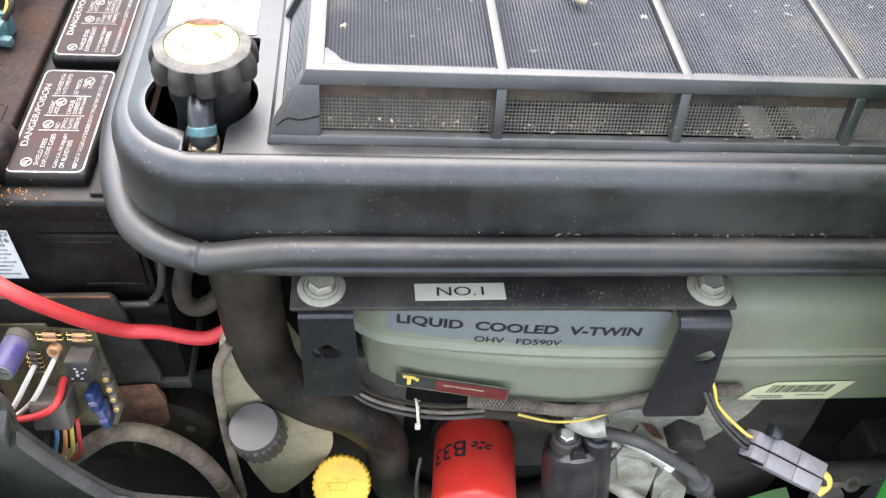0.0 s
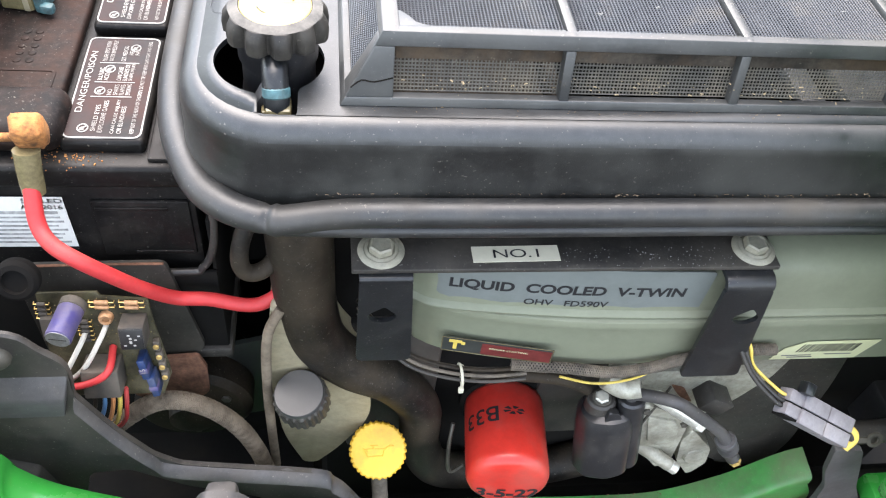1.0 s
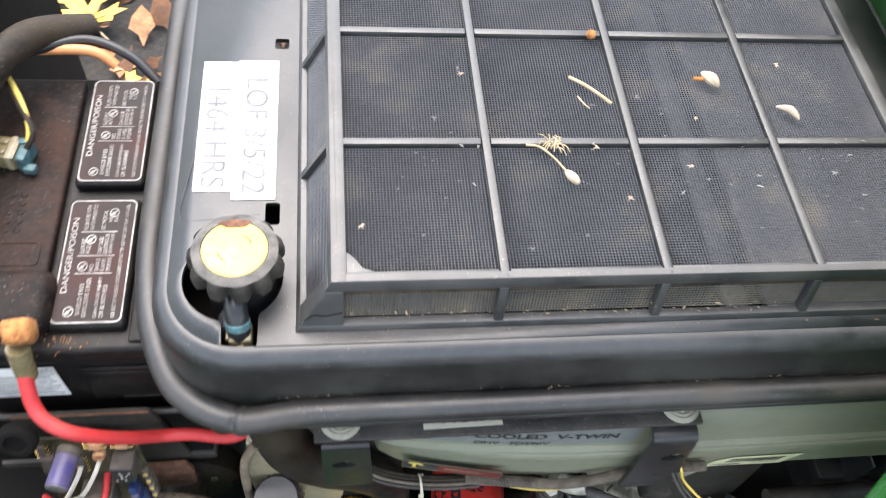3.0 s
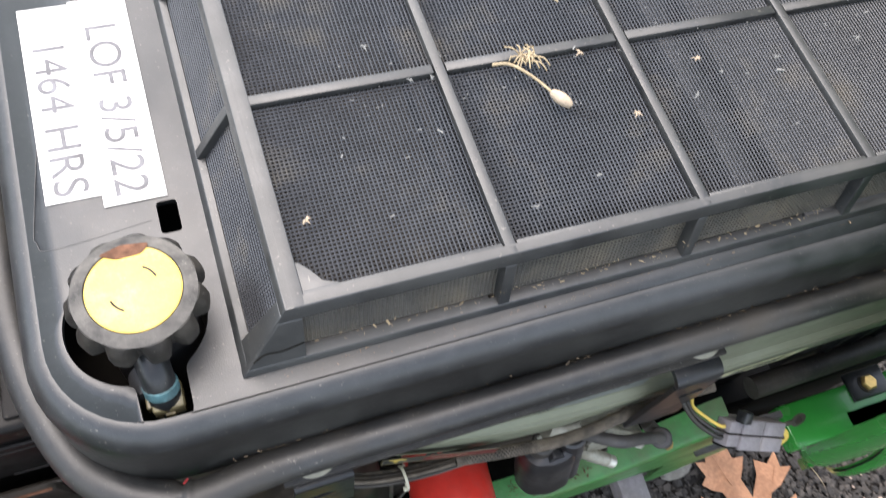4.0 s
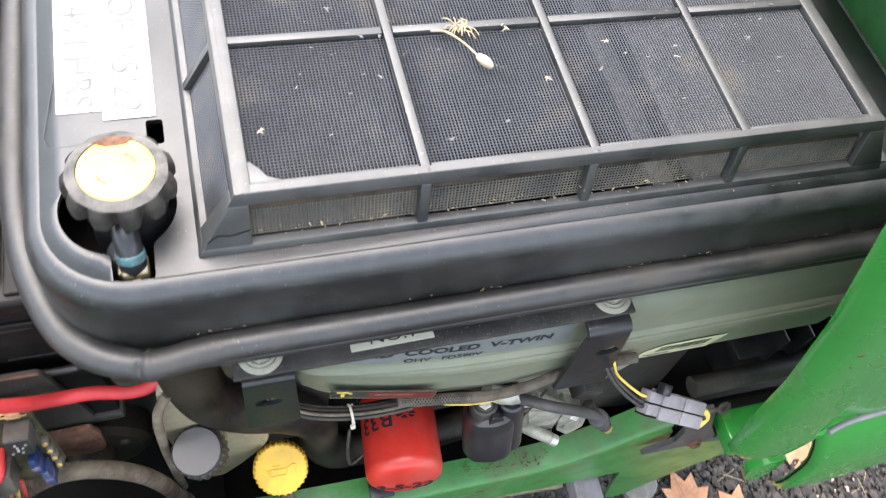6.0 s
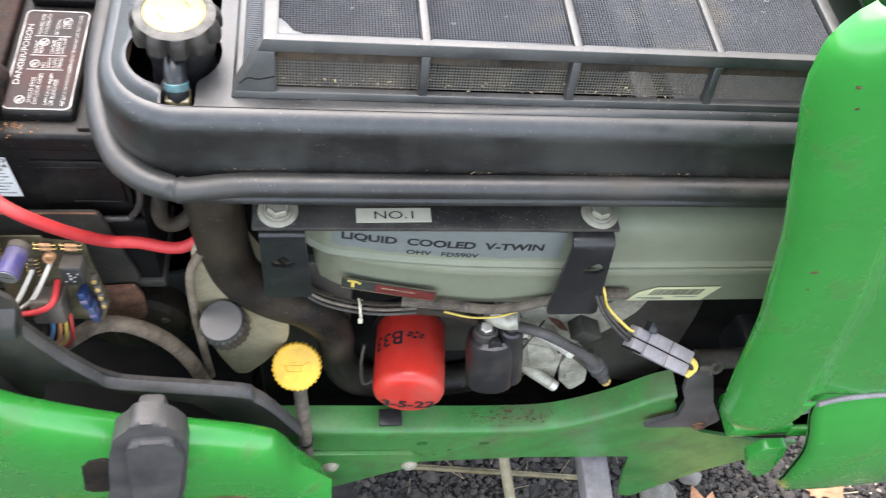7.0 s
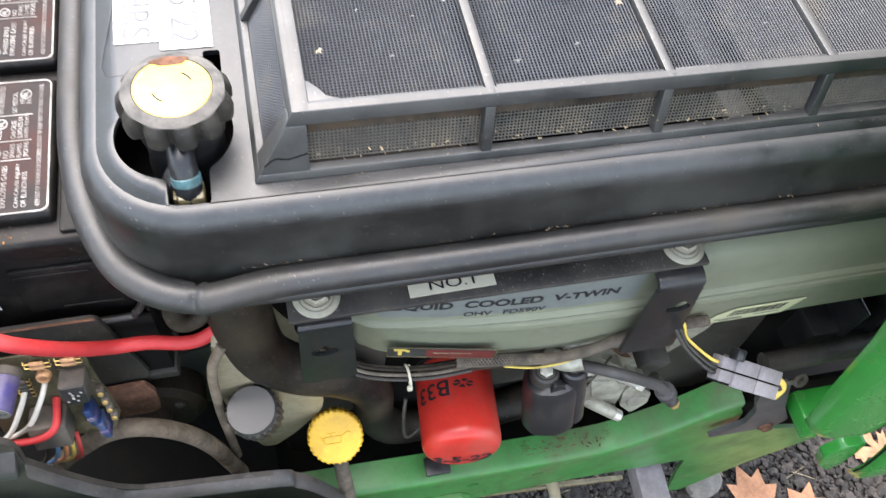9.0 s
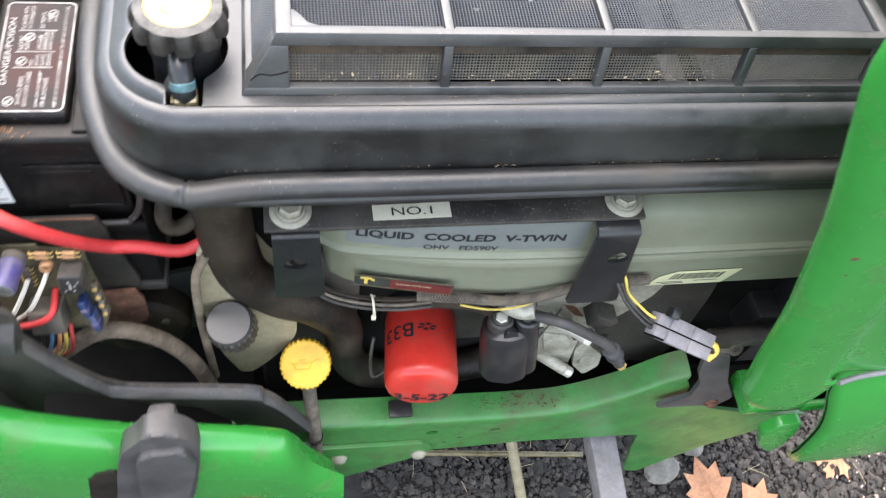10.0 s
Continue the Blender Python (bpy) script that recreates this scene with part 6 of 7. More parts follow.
for pts in (((-0.0085, -0.0050), (0.0040, -0.0050)), ((0.0040, -0.0050), (0.0050, 0.0010)), ((-0.0085, -0.0050), (-0.0085, 0.0015)), ((-0.0085, 0.0015), (0.0050, 0.0010)), ((0.0050, 0.0000), (0.0100, 0.0040)), ((0.0050, 0.0010), (0.0105, 0.0050)),
            ((0.0100, 0.0040), (0.0125, 0.0035)), ((-0.0030, 0.0015), (-0.0030, 0.0045)), ((-0.0060, 0.0045), (0.0000, 0.0045)), ((-0.0085, 0.0000), (-0.0120, 0.0020)), ((-0.0120, 0.0020), (-0.0090, -0.0035))):
    tube(bm, [on_dip(u * 1.15, v * 1.15) for u, v in pts], 0.0006, n=6, per=1)
part("embossed_can", bm, "yellow", dip)
bm = B()
tube(bm, [(-0.0370, 0.343, 0.540), (-0.0345, 0.325, 0.490), (-0.0300, 0.299, 0.440), (-0.0285, 0.293, 0.36), (-0.026, 0.290, 0.27)], 0.0075, n=16)
part("tube", bm, "braid", dip, "dirty tan tube")
bm = B()
tube(bm, [(-0.0298, 0.2975, 0.432), (-0.0297, 0.2970, 0.426)], 0.0088, n=16, smooth=False)
part("clip", bm, "black", dip)

# mounting plate with its two brackets
bar = thing("mounting_bar", (0.08, 0.33, 0.82), "dirty black steel mounting plate with two hanging brackets", "mounting bar")
PLATE = 0.8205
bm = B()
box(bm, (-0.067, 0.3265, PLATE - 0.0040), (0.2285, 0.3640, PLATE), 0.0010)
part("bar", bm, "dirtyblack", bar, "grimy black flat bar with dusty edge")
bm = B()
rng = random.Random(77)
for k in range(150):
    x, y, r = rng.uniform(0.075, 0.195) if k < 90 else rng.uniform(-0.06, 0.22), rng.uniform(0.327, 0.345), rng.uniform(0.00015, 0.00045)
    bmesh.ops.create_icosphere(bm, subdivisions=1, radius=r, matrix=Matrix.Translation((x, y, PLATE + 0.0002)))
part("grit", bm, "fluff", bar, "pale grit on the bar", kind="stuff")
bm = B()
plate(bm, 0.0595, 0.0135, pose(0.0425, 0.3393, PLATE + 0.0001, 0, 0, 1), 0.0005)
lab = part("number_label", bm, "cream", bar, "cream paper label")
text("NO.1", 0.0310, pose(0.0425, 0.3393, PLATE + 0.0007, 0, 0, 1), "ink", lab, height=0.0072)
for bx, by, top_x, low_x, zl, slope, radius, hx, hz in ((-0.0475, 0.3225, (-0.0620, -0.0270), (-0.0620, -0.0215), 0.7135, 0.0040, 0.0030, -0.0455, 0.7725), (0.2130, 0.3150, (0.1890, 0.2245), (0.1945, 0.2430), 0.6930, 0.0015, 0.0080, 0.2170, 0.7740)):
    def sheet(a, b, d, by=by, slope=slope):
        return (a, by + slope * (0.815 - b) / 0.1 + d, b)
    x0, x1 = top_x
    zt = PLATE - 0.0045 - radius
    hole = []
    for a in range(0, 360, 12):
        c, q = math.cos(radians(a)), math.sin(radians(a))
        hole.append((hx + 0.0098 * c, hz + 0.0072 * q) if q < 0.45 or abs(c) > 0.62 else (hx + 0.0050 * c + 0.001, hz + 0.0108 * q))
    bm = B()
    holed(bm, smooth_poly([(x0, zt), (low_x[0], zl + 0.003), (low_x[0] + 0.003, zl), (low_x[1] - 0.003, zl), (low_x[1], zl + 0.003), (x1, zt)], 0.003), [hole], sheet, 0.0036)
    br = part("bracket", bm, "black", bar, "glossy black bracket with keyhole")
    bm = B()
    arc = [(by + radius * (1 - math.sin(radians(a))), zt + radius * math.cos(radians(a))) for a in range(0, 91, 15)]
    inner = [(by + 0.0036 + max(radius - 0.0036, 0.0004) * (1 - math.sin(radians(a))), zt + max(radius - 0.0036, 0.0004) * math.cos(radians(a))) for a in range(90, -1, -15)]
    prism(bm, [(0.352, PLATE - 0.0045), *arc, *inner, (0.352, PLATE - 0.0081)], lambda a, b, d, x0=x0: (x0 + d, a, b), x1 - x0, 0.0004, back=True)
    part("bracket_tab", bm, "black", bar)
    if slope > 0.002:
        bm = B()
        prism(bm, [(by + 0.002, zt - 0.004), (by + 0.010, zt - 0.004), (by + 0.012, zl + 0.004), (by + 0.0065, zl + 0.002)], lambda a, b, d, e=low_x[1]: (e - 0.0035 + d + 0.005 * (0.72 - b) / 0.1, a, b), 0.0022, 0.0004)
        part("bracket_flange", bm, "dirtyblack", bar, "dusty folded edge")
    bm = B()
    lathe(bm, [(0.0152, 0.0), (0.0156, 0.0010), (0.0150, 0.0018), (0.0118, 0.0030), (0.0112, 0.0026), (0.0092, 0.0036), (0.0086, 0.0030)], pose(bx, 0.3425, PLATE, 2, 0, 0), 36)
    part("washer", bm, "washer", bar, "dished zinc washer")
    bm = B()
    lathe(bm, [(0.0088, 0.0), (0.0086, 0.0046), (0.0072, 0.0056), (0.0058, 0.0050)], pose(bx, 0.3425, PLATE + 0.0028, 2, 0, 20), 6)
    part("bolt", bm, "washer", bar, "dull zinc hexagon bolt", angle=25)

# ignition coil
coil = thing("ignition_coil", (0.16, 0.33, 0.59), "black moulded ignition coil with rubber lead", "ignition coil")
km, kl = axis_matrix((0.1755, 0.3220, 0.5400), (0.1620, 0.3360, 0.6330))
kx = km.inverted().to_3x3() @ Vector((1, 0, 0))
km = km @ Matrix.Rotation(math.atan2(kx.y, kx.x), 4, "Z")
sect = smooth_poly([(-0.034, -0.002), (-0.027, -0.017), (-0.006, -0.023), (0.012, -0.020), (0.020, -0.006), (0.020, 0.016), (-0.026, 0.020)], 0.006, 3)
t2 = bmesh.new()
rings = []
for q, z in ((0.93, 0.0), (1.0, 0.003), (1.0, 0.062), (0.97, 0.072), (0.86, 0.080), (0.60, 0.083)):
    rings.append([t2.verts.new(km @ Vector((x * q, y * q, z))) for x, y in sect])
for a, b in zip(rings, rings[1:]):
    for k in range(len(a)):
        t2.faces.new((a[k - 1], a[k], b[k], b[k - 1]))
t2.faces.new(rings[0])
t2.faces.new(rings[-1])
part("body", t2, "shinyblack", coil, "glossy black moulded body", angle=24)
bm = B()
rod(bm, km @ Vector((-0.012, 0.003, 0.066)), km @ Vector((-0.011, 0.001, 0.094)), 0.0150, 0.0128, edge=0.002)
part("mount_lobe", bm, "dirtyblack", coil)
hexbolt(coil, km @ Vector((-0.011, 0.000, 0.094)), (-0.15, -0.15, 0.97), 0.0064, "steel", 0.0082, washer_mat="boltgrey")
bm = B()
rod(bm, km @ Vector((0.015, -0.004, 0.004)), km @ Vector((0.014, -0.004, 0.096)), 0.0130, 0.0122, edge=0.002)
part("boot", bm, "shinyblack", coil)
bm = B()
prism(bm, smooth_poly([(-0.012, 0.079), (0.004, 0.079), (0.000, 0.090), (-0.008, 0.092)], 0.002), lambda a, b, d: tuple(km @ Vector((a, -0.012 + d * 0.6 - 0.004, b))), 0.010, 0.001)
part("gusset", bm, "shinyblack", coil)
bm = B()
e0 = km @ Vector((0.014, -0.003, 0.094))
tube(bm, [e0 - Vector((0, 0, 0.010)), e0 + Vector((-0.001, -0.002, 0.006)), e0 + Vector((0.006, -0.005, 0.012)), (0.203, 0.312, 0.660), (0.232, 0.312, 0.634), (0.262, 0.312, 0.604), (0.279, 0.312, 0.578)], lambda q: 0.0054 + 0.0014 * max(0, (q - 0.86) / 0.14), n=14)
part("lead", bm, "latchgrey", coil)
bm = B()
tube(bm, [(0.272, 0.312, 0.590), (0.280, 0.313, 0.576), (0.290, 0.317, 0.556)], lambda q: 0.0088 + 0.0012 * math.sin(q * 12), n=16, per=10)
part("plug_boot", bm, "latchgrey", coil, "ribbed rubber boot")

# connector with wires
plug2 = thing("wire_connector", (0.307, 0.28, 0.68), "grey nylon two-part wire connector", "connector")
p0, p1 = Vector((0.2720, 0.2890, 0.7000)), Vector((0.3350, 0.2760, 0.6660))
ax = (p1 - p0).normalized()
vw = Vector((-0.25, -0.42, 0.86))
vw = (vw - ax * vw.dot(ax)).normalized()
sd = vw.cross(ax)
cmx = Matrix((ax, sd, vw)).transposed().to_4x4()
cmx.translation = p0
ln = (p1 - p0).length
for name, lo, hi in (("plug_half", (0, -0.0105, -0.010), (0.016, 0.0105, 0.003)), ("socket_half", (0.0150, -0.0125, -0.012), (0.043, 0.0125, 0.005)), ("socket_half", (0.0438, -0.0125, -0.012), (ln, 0.0125, 0.005))):
    for a, b in ((lo[1], -0.0006), (0.0006, hi[1])):
        bm = B()
        box(bm, (lo[0], a, lo[2]), (hi[0], b, hi[2]), 0.001, cmx)
        part(name, bm, "connector", plug2)
bm = B()
box(bm, (0.006, 0.010, 0.001), (0.016, 0.020, 0.010), 0.001, cmx)
part("latch", bm, "black", plug2)
bm = B()
box(bm, (0.001, -0.0122, -0.011), (ln - 0.001, 0.0102, 0.002), 0.0005, cmx)
part("core", bm, "dark", plug2)
for mat, off, r in (("yellowwire", 0.005, 0.0014), ("dirtyblack", 0.0, 0.0018), ("dirtyblack", -0.004, 0.0018)):
    bm = B()
    a = cmx @ Vector((0.0, off, -0.003))
    tube(bm, [a + ax * 0.004, a - ax * 0.008, Vector((0.246 + off * 0.5, 0.308 + off, 0.713)), Vector((0.236 + off, 0.320, 0.730)), Vector((0.232 + off, 0.336, 0.735))], r, n=10)
    part("wire", bm, mat, plug2)
bm = B()
a = cmx @ Vector((ln, 0.004, -0.003))
tube(bm, [a - ax * 0.003, a + ax * 0.007 + vw * 0.002, a + ax * 0.014 - sd * 0.005, a + ax * 0.014 - sd * 0.014 - vw * 0.006], 0.0036, n=10)
part("yellow_wire", bm, "yellowwire", plug2, "yellow wire")
bm = B()
tube(bm, [a + sd * 0.002 - ax * 0.002, a - sd * 0.002 + ax * 0.008, a - sd * 0.006 + ax * 0.016 - vw * 0.003, a - sd * 0.008 + ax * 0.022 - vw * 0.012], 0.0042, n=10)
part("taped_wire", bm, "dirtyblack", plug2)

bm = B()
lathe(bm, [(0.0075, 0), (0.0075, 0.0016), (0.0040, 0.0018), (0.0038, 0.0)], pose(0.383, 0.2860, 0.632, 60, 0, 0), 18)
box(bm, (-0.018, -0.0028, 0.0), (-0.006, 0.0028, 0.0016), 0.0004, pose(0.383, 0.2860, 0.632, 60, 0, 0))
part("ring_terminal", bm, "boltgrey", plug2, "dirty ring terminal")

# loom under the cover
loom = thing("wiring_loom", (0.1, 0.32, 0.69), "braided wiring loom with grey wires under the engine cover", "wiring")
bm = B()
path = [(0.060, 0.332, 0.694), (0.105, 0.326, 0.696), (0.141, 0.323, 0.693), (0.172, 0.323, 0.699), (0.199, 0.325, 0.708), (0.235, 0.325, 0.717), (0.268, 0.324, 0.719)]
tube(bm, path, 0.0041, n=16)
part("wire_bundle", bm, "hose", loom)
part("woven_sleeve", braid(path, 0.0043, 7, 16, 0.0006, 40), "braid", loom, "grey-brown woven sleeve", kind="stuff")
for k, (dy, dz, mat) in enumerate(((0.0, 0.0, "braid"), (0.003, 0.004, "hose"), (-0.002, -0.005, "dirtyblack"), (0.004, -0.007, "hose"), (0.006, 0.001, "loomdark"))):
    bm = B()
    tube(bm, [(-0.060, 0.360 + dy, 0.735 + dz), (-0.040, 0.350 + dy, 0.708 + dz), (-0.018, 0.340 + dy, 0.690 + dz), (0.012, 0.335 + dy, 0.680 + dz), (0.045, 0.333 + dy, 0.676 + dz), (0.075, 0.333 + dy, 0.679 + dz)], 0.0015, n=8)
    part("wire", bm, mat, loom)
bm = B()
tube(bm, [(0.03, 0.338, 0.672), (0.075, 0.340, 0.665), (0.115, 0.342, 0.652), (0.140, 0.345, 0.630)], 0.0058, n=12)
part("black_wire", bm, "hose", loom)
bm = B()
tube(bm, [(0.100, 0.326, 0.684), (0.130, 0.3235, 0.676), (0.160, 0.324, 0.680), (0.19, 0.33, 0.692)], 0.0011, n=8)
part("yellow_wire", bm, "yellowwire", loom)
tie = thing("cable_tie", (0.022, 0.327, 0.675), "cream nylon cable tie round the loom", "cable tie")
bm = B()
ring = [(0.0205 + 0.0003 * k, 0.334 + 0.0085 * math.cos(radians(k * 30)), 0.678 + 0.0085 * math.sin(radians(k * 30))) for k in range(13)]
tube(bm, ring, 0.0012, n=6, per=3)
part("strap", bm, "cream", tie)
bm = B()
box(bm, (0.0207, 0.3258, 0.662), (0.0250, 0.3292, 0.668), 0.0008)
box(bm, (0.0218, 0.3268, 0.666), (0.0242, 0.3282, 0.676), 0.0004)
part("lock", bm, "cream", tie)
fh = thing("filter_bracket", (0.04, 0.37, 0.53), "thin zinc wire bracket beside the oil filter", "bracket")
bm = B()
tube(bm, [(0.034, 0.362, 0.545), (0.031, 0.350, 0.525), (0.033, 0.345, 0.490), (0.038, 0.345, 0.478), (0.050, 0.352, 0.476)], 0.0020, n=8)
part("wire", bm, "boltgrey", fh)

# ---- frame, panels and hood ----
frame_rail = thing("frame_rail", (0.1, 0.31, 0.36), "dirty green painted steel frame rail", "frame rail")
WEB = 0.308
bm = B()
tops = [(p.x, p.z) for p in spline([(x, 0, z) for x, z in ((-0.12, 0.432), (0.10, 0.414), (0.200, 0.407), (0.271, 0.411), (0.332, 0.446), (0.375, 0.490), (0.398, 0.504))], 8)]
skirt = smooth_poly([(0.398, 0.494), (0.411, 0.467), (0.418, 0.429), (0.482, 0.376), (0.578, 0.333), (0.648, 0.322), (0.611, 0.268), (0.545, 0.200), (0.512, 0.146), (0.480, 0.090), (0.455, 0.100), (0.420, 0.235),
                     (0.410, 0.290), (0.250, 0.306), (0.10, 0.304), (-0.12, 0.312)], 0.008)
web = [(x, z - 0.010) for x, z in tops[:-1]] + skirt[5:-5]


def disc(x, z, r, n=12, sq=1.0):
    return [(x + r * math.cos(2 * math.pi * k / n), z + r * sq * math.sin(2 * math.pi * k / n)) for k in range(n)]


holed(bm, web, [disc(0.112, 0.374, 0.0078, 14, 0.9), disc(0.192, 0.366, 0.0074, 14, 0.9), disc(0.150, 0.346, 0.0035), disc(0.132, 0.330, 0.0030)], front(WEB), 0.005)
part("web", bm, "darkgreen", frame_rail)
bm = B()
rings = []
for x, z in tops:
    rings.append([bm.verts.new((x, y, z + dz)) for y, dz in ((WEB - 0.0002, -0.011), (WEB + 0.0002, -0.0045), (WEB + 0.0014, -0.0018), (WEB + 0.004, -0.0004), (WEB + 0.007, 0.0004), (WEB + 0.033, 0.003), (WEB + 0.033, 0.000), (WEB + 0.008, -0.004))])
for a, b in zip(rings, rings[1:]):
    for k in range(8):
        bm.faces.new((a[k - 1], a[k], b[k], b[k - 1]))
part("flange", bm, "darkgreen", frame_rail)
bm = B()
prism(bm, smooth_poly([(-0.03, 0.362), (0.100, 0.352), (0.118, 0.330), (0.108, 0.304), (0.0, 0.225), (-0.03, 0.225)], 0.006), front(WEB - 0.0055), 0.005, 0.001)
part("gusset_plate", bm, "darkgreen", frame_rail)
for p in ((0.000, WEB - 0.0055, 0.320), (0.101, WEB - 0.0055, 0.3125)):
    bm = B()
    lathe(bm, [(0.0105, 0), (0.0105, 0.002), (0.007, 0.006), (0.002, 0.0075)], pose(*p, 90, 0, 0), 20)
    part("bolt", bm, "washer", frame_rail, "dull zinc carriage bolt")
# Black block stands for the dark inside of a square opening.
bm = B()
box(bm, (0.056, WEB + 0.006, 0.4215), (0.083, WEB + 0.026, 0.4275), 0.001)
part("slot", bm, "shinyblack", frame_rail, "raised black block standing for the dark square opening")
bm = B()
lathe(bm, [(0.0095, 0), (0.0090, 0.0006), (0.003, 0.0008)], pose(0.262, WEB + 0.020, 0.4085, 0, -8, 0), 16, lambda a, i: 1 + 0.15 * math.sin(3 * a))
part("rust_spot", bm, "rust", frame_rail)
crumbs("rail_dirt", 150, ((0.165, 0.326, 0.4108), (0.275, 0.326, 0.4145)), (0, 0.006, 0.0003), 0.0013, "rust", "brown dirt crumbs lying on the frame rail", 61)
far_rail = thing("frame_rail", (0.1, 0.68, 0.36), "dirty green painted steel frame rail", "frame rail")
bm = B()
box(bm, (-0.5, 0.68, 0.30), (0.47, 0.685, 0.43), 0.001)
part("web", bm, "darkgreen", far_rail)
bm = B()
box(bm, (-0.5, 0.64, 0.30), (0.30, 0.68, 0.305), 0.001)
box(bm, (-0.5, 0.345, 0.34), (-0.10, 0.68, 0.345), 0.001)
part("floor_plate", bm, "dark", far_rail)

clip = thing("hood_hinge_bracket", (0.42, 0.30, 0.45), "grey steel hinge bracket with rusty bolt", "bracket")
bm = B()
prism(bm, smooth_poly([(0.372, 0.592), (0.402, 0.588), (0.437, 0.508), (0.470, 0.452), (0.458, 0.424), (0.435, 0.432), (0.375, 0.436), (0.382, 0.450), (0.408, 0.468), (0.402, 0.510), (0.385, 0.545)], 0.006), front(0.296), 0.006, 0.001)
part("plate", bm, "latchgrey", clip)
hexbolt(clip, (0.447, 0.296, 0.440), (0, -1, 0), 0.007, "rust", 0.009, washer_mat="rust")

arm = thing("support_arm", (-0.2, 0.30, 0.60), "dusty black pressed-steel support arm", "support arm")
bm = B()
top = [(-0.420, 0.800), (-0.315, 0.797), (-0.276, 0.794), (-0.262, 0.777), (-0.250, 0.757), (-0.2535, 0.722), (-0.236, 0.672), (-0.216, 0.630), (-0.198, 0.612), (-0.094, 0.586), (-0.078, 0.570), (-0.064, 0.545), (-0.034, 0.468)]
bot = [(-0.040, 0.446), (-0.070, 0.438), (-0.104, 0.456), (-0.114, 0.500), (-0.142, 0.545), (-0.199, 0.574), (-0.238, 0.608), (-0.268, 0.604), (-0.286, 0.535), (-0.306, 0.547), (-0.400, 0.610)]
holed(bm, smooth_poly(top + bot, 0.007), [], front(0.299), 0.004)
part("web", bm, "dirtyblack", arm)
slim = ((0.2985, -0.005), (0.2988, -0.001), (0.3005, 0.0004), (0.3030, 0.0), (0.3030, -0.004))
bead = ((0.2990, -0.0135), (0.2935, -0.0125), (0.2910, -0.0095), (0.2920, -0.0060), (0.2960, -0.0020), (0.3000, -0.0004), (0.3035, -0.0006), (0.3035, -0.0040))
# Bead's lighter grey puts the lit edge of the flange into the colour.
for run_pts, section, mat in ((top[:6], slim, "dirtyblack"), (top[5:], bead, "latchgrey")):
    bm = B()
    rings = [[bm.verts.new((p.x, y, p.z + dz)) for y, dz in section] for p in spline([(x, 0, z) for x, z in run_pts], 4)]
    for a, b in zip(rings, rings[1:]):
        for k in range(len(section)):
            bm.faces.new((a[k - 1], a[k], b[k], b[k - 1]))
    bm.faces.new(rings[0])
    bm.faces.new(rings[-1])
    part("flange", bm, mat, arm)
# Dusty step; its lighter grey also stands for light on it.
bm = B()
prism(bm, [(0.2990, 0.747), (0.2905, 0.734), (0.2900, 0.726), (0.2960, 0.700), (0.2990, 0.700)], lambda a, b, d: (-0.420 + d + 0.25 * (b - 0.72), a, b), 0.162, 0.0015, back=True)
part("step", bm, "latchgrey", arm, "dusty grey-black step, lightened where light falls on it")
bm = B()
prism(bm, smooth_poly([(-0.420, 0.680), (-0.330, 0.640), (-0.300, 0.622), (-0.290, 0.566), (-0.297, 0.552), (-0.420, 0.600)], 0.003), front(0.287), 0.014, 0.002)
part("foot", bm, "dirtyblack", arm)
bm = B()
lathe(bm, [(0.0098, 0), (0.0098, 0.003), (0.0080, 0.006), (0.0045, 0.0075), (0.002, 0.0078)], pose(-0.288, 0.2990, 0.7735, 86, 0, 0), 22)
part("bolt", bm, "boltgrey", arm, "dull zinc bolt")

side = thing("lower_side_panel", (-0.2, 0.24, 0.40), "glossy green plastic lower side panel", "body panel")
bm = B()
edge = [(-0.46, 0.86), (-0.316, 0.719), (-0.296, 0.677), (-0.27, 0.644), (-0.199, 0.598), (-0.127, 0.577), (-0.068, 0.549), (-0.051, 0.522), (-0.04, 0.486), (-0.012, 0.424)]
path = spline([(x, 0, z) for x, z in edge], 6)
rings = []
for p in path:
    k = max(0.0, min(1.0, (p.x + 0.05) / 0.04))
    rings.append([bm.verts.new((p.x + (0.012 * k if i > 3 else 0), y, p.z + dz)) for i, (y, dz) in
                  enumerate(((0.276, -0.030), (0.272, -0.004), (0.268, 0.0), (0.262, 0.001), (0.254, -0.003), (0.246, -0.012), (0.240, -0.030), (0.236, -0.07), (0.238, -0.17), (0.252, -0.38), (0.256, -0.38), (0.242, -0.17), (0.240, -0.07)))])
for a, b in zip(rings, rings[1:]):
    for k in range(13):
        bm.faces.new((a[k - 1], a[k], b[k], b[k - 1]))
bm.faces.new(rings[-1])
part("panel", bm, "green", side)
bm = B()
rng = random.Random(12)
for k in range(3):
    x = -0.30 + 0.07 * k
    prism(bm, smooth_poly([(x, 0.420), (x + 0.05, 0.432), (x + 0.075, 0.418), (x + 0.07, 0.390), (x, 0.385)], 0.008), front(0.2345), 0.006, 0.001)
part("chipped_patch", bm, "rust", side, "rusty chipped paint")
strap = thing("rubber_latch", (-0.18, 0.24, 0.50), "worn black rubber hood latch hooked on the panel", "latch")
bm = B()
prism(bm, smooth_poly([(-0.172, 0.664), (-0.149, 0.662), (-0.140, 0.650), (-0.133, 0.630), (-0.135, 0.590), (-0.150, 0.490), (-0.165, 0.420), (-0.240, 0.420), (-0.222, 0.500), (-0.208, 0.575), (-0.194, 0.628), (-0.178, 0.650)], 0.008), front(0.233), 0.020, 0.006, 4)
part("strap", bm, "latchgrey", strap)
bm = B()
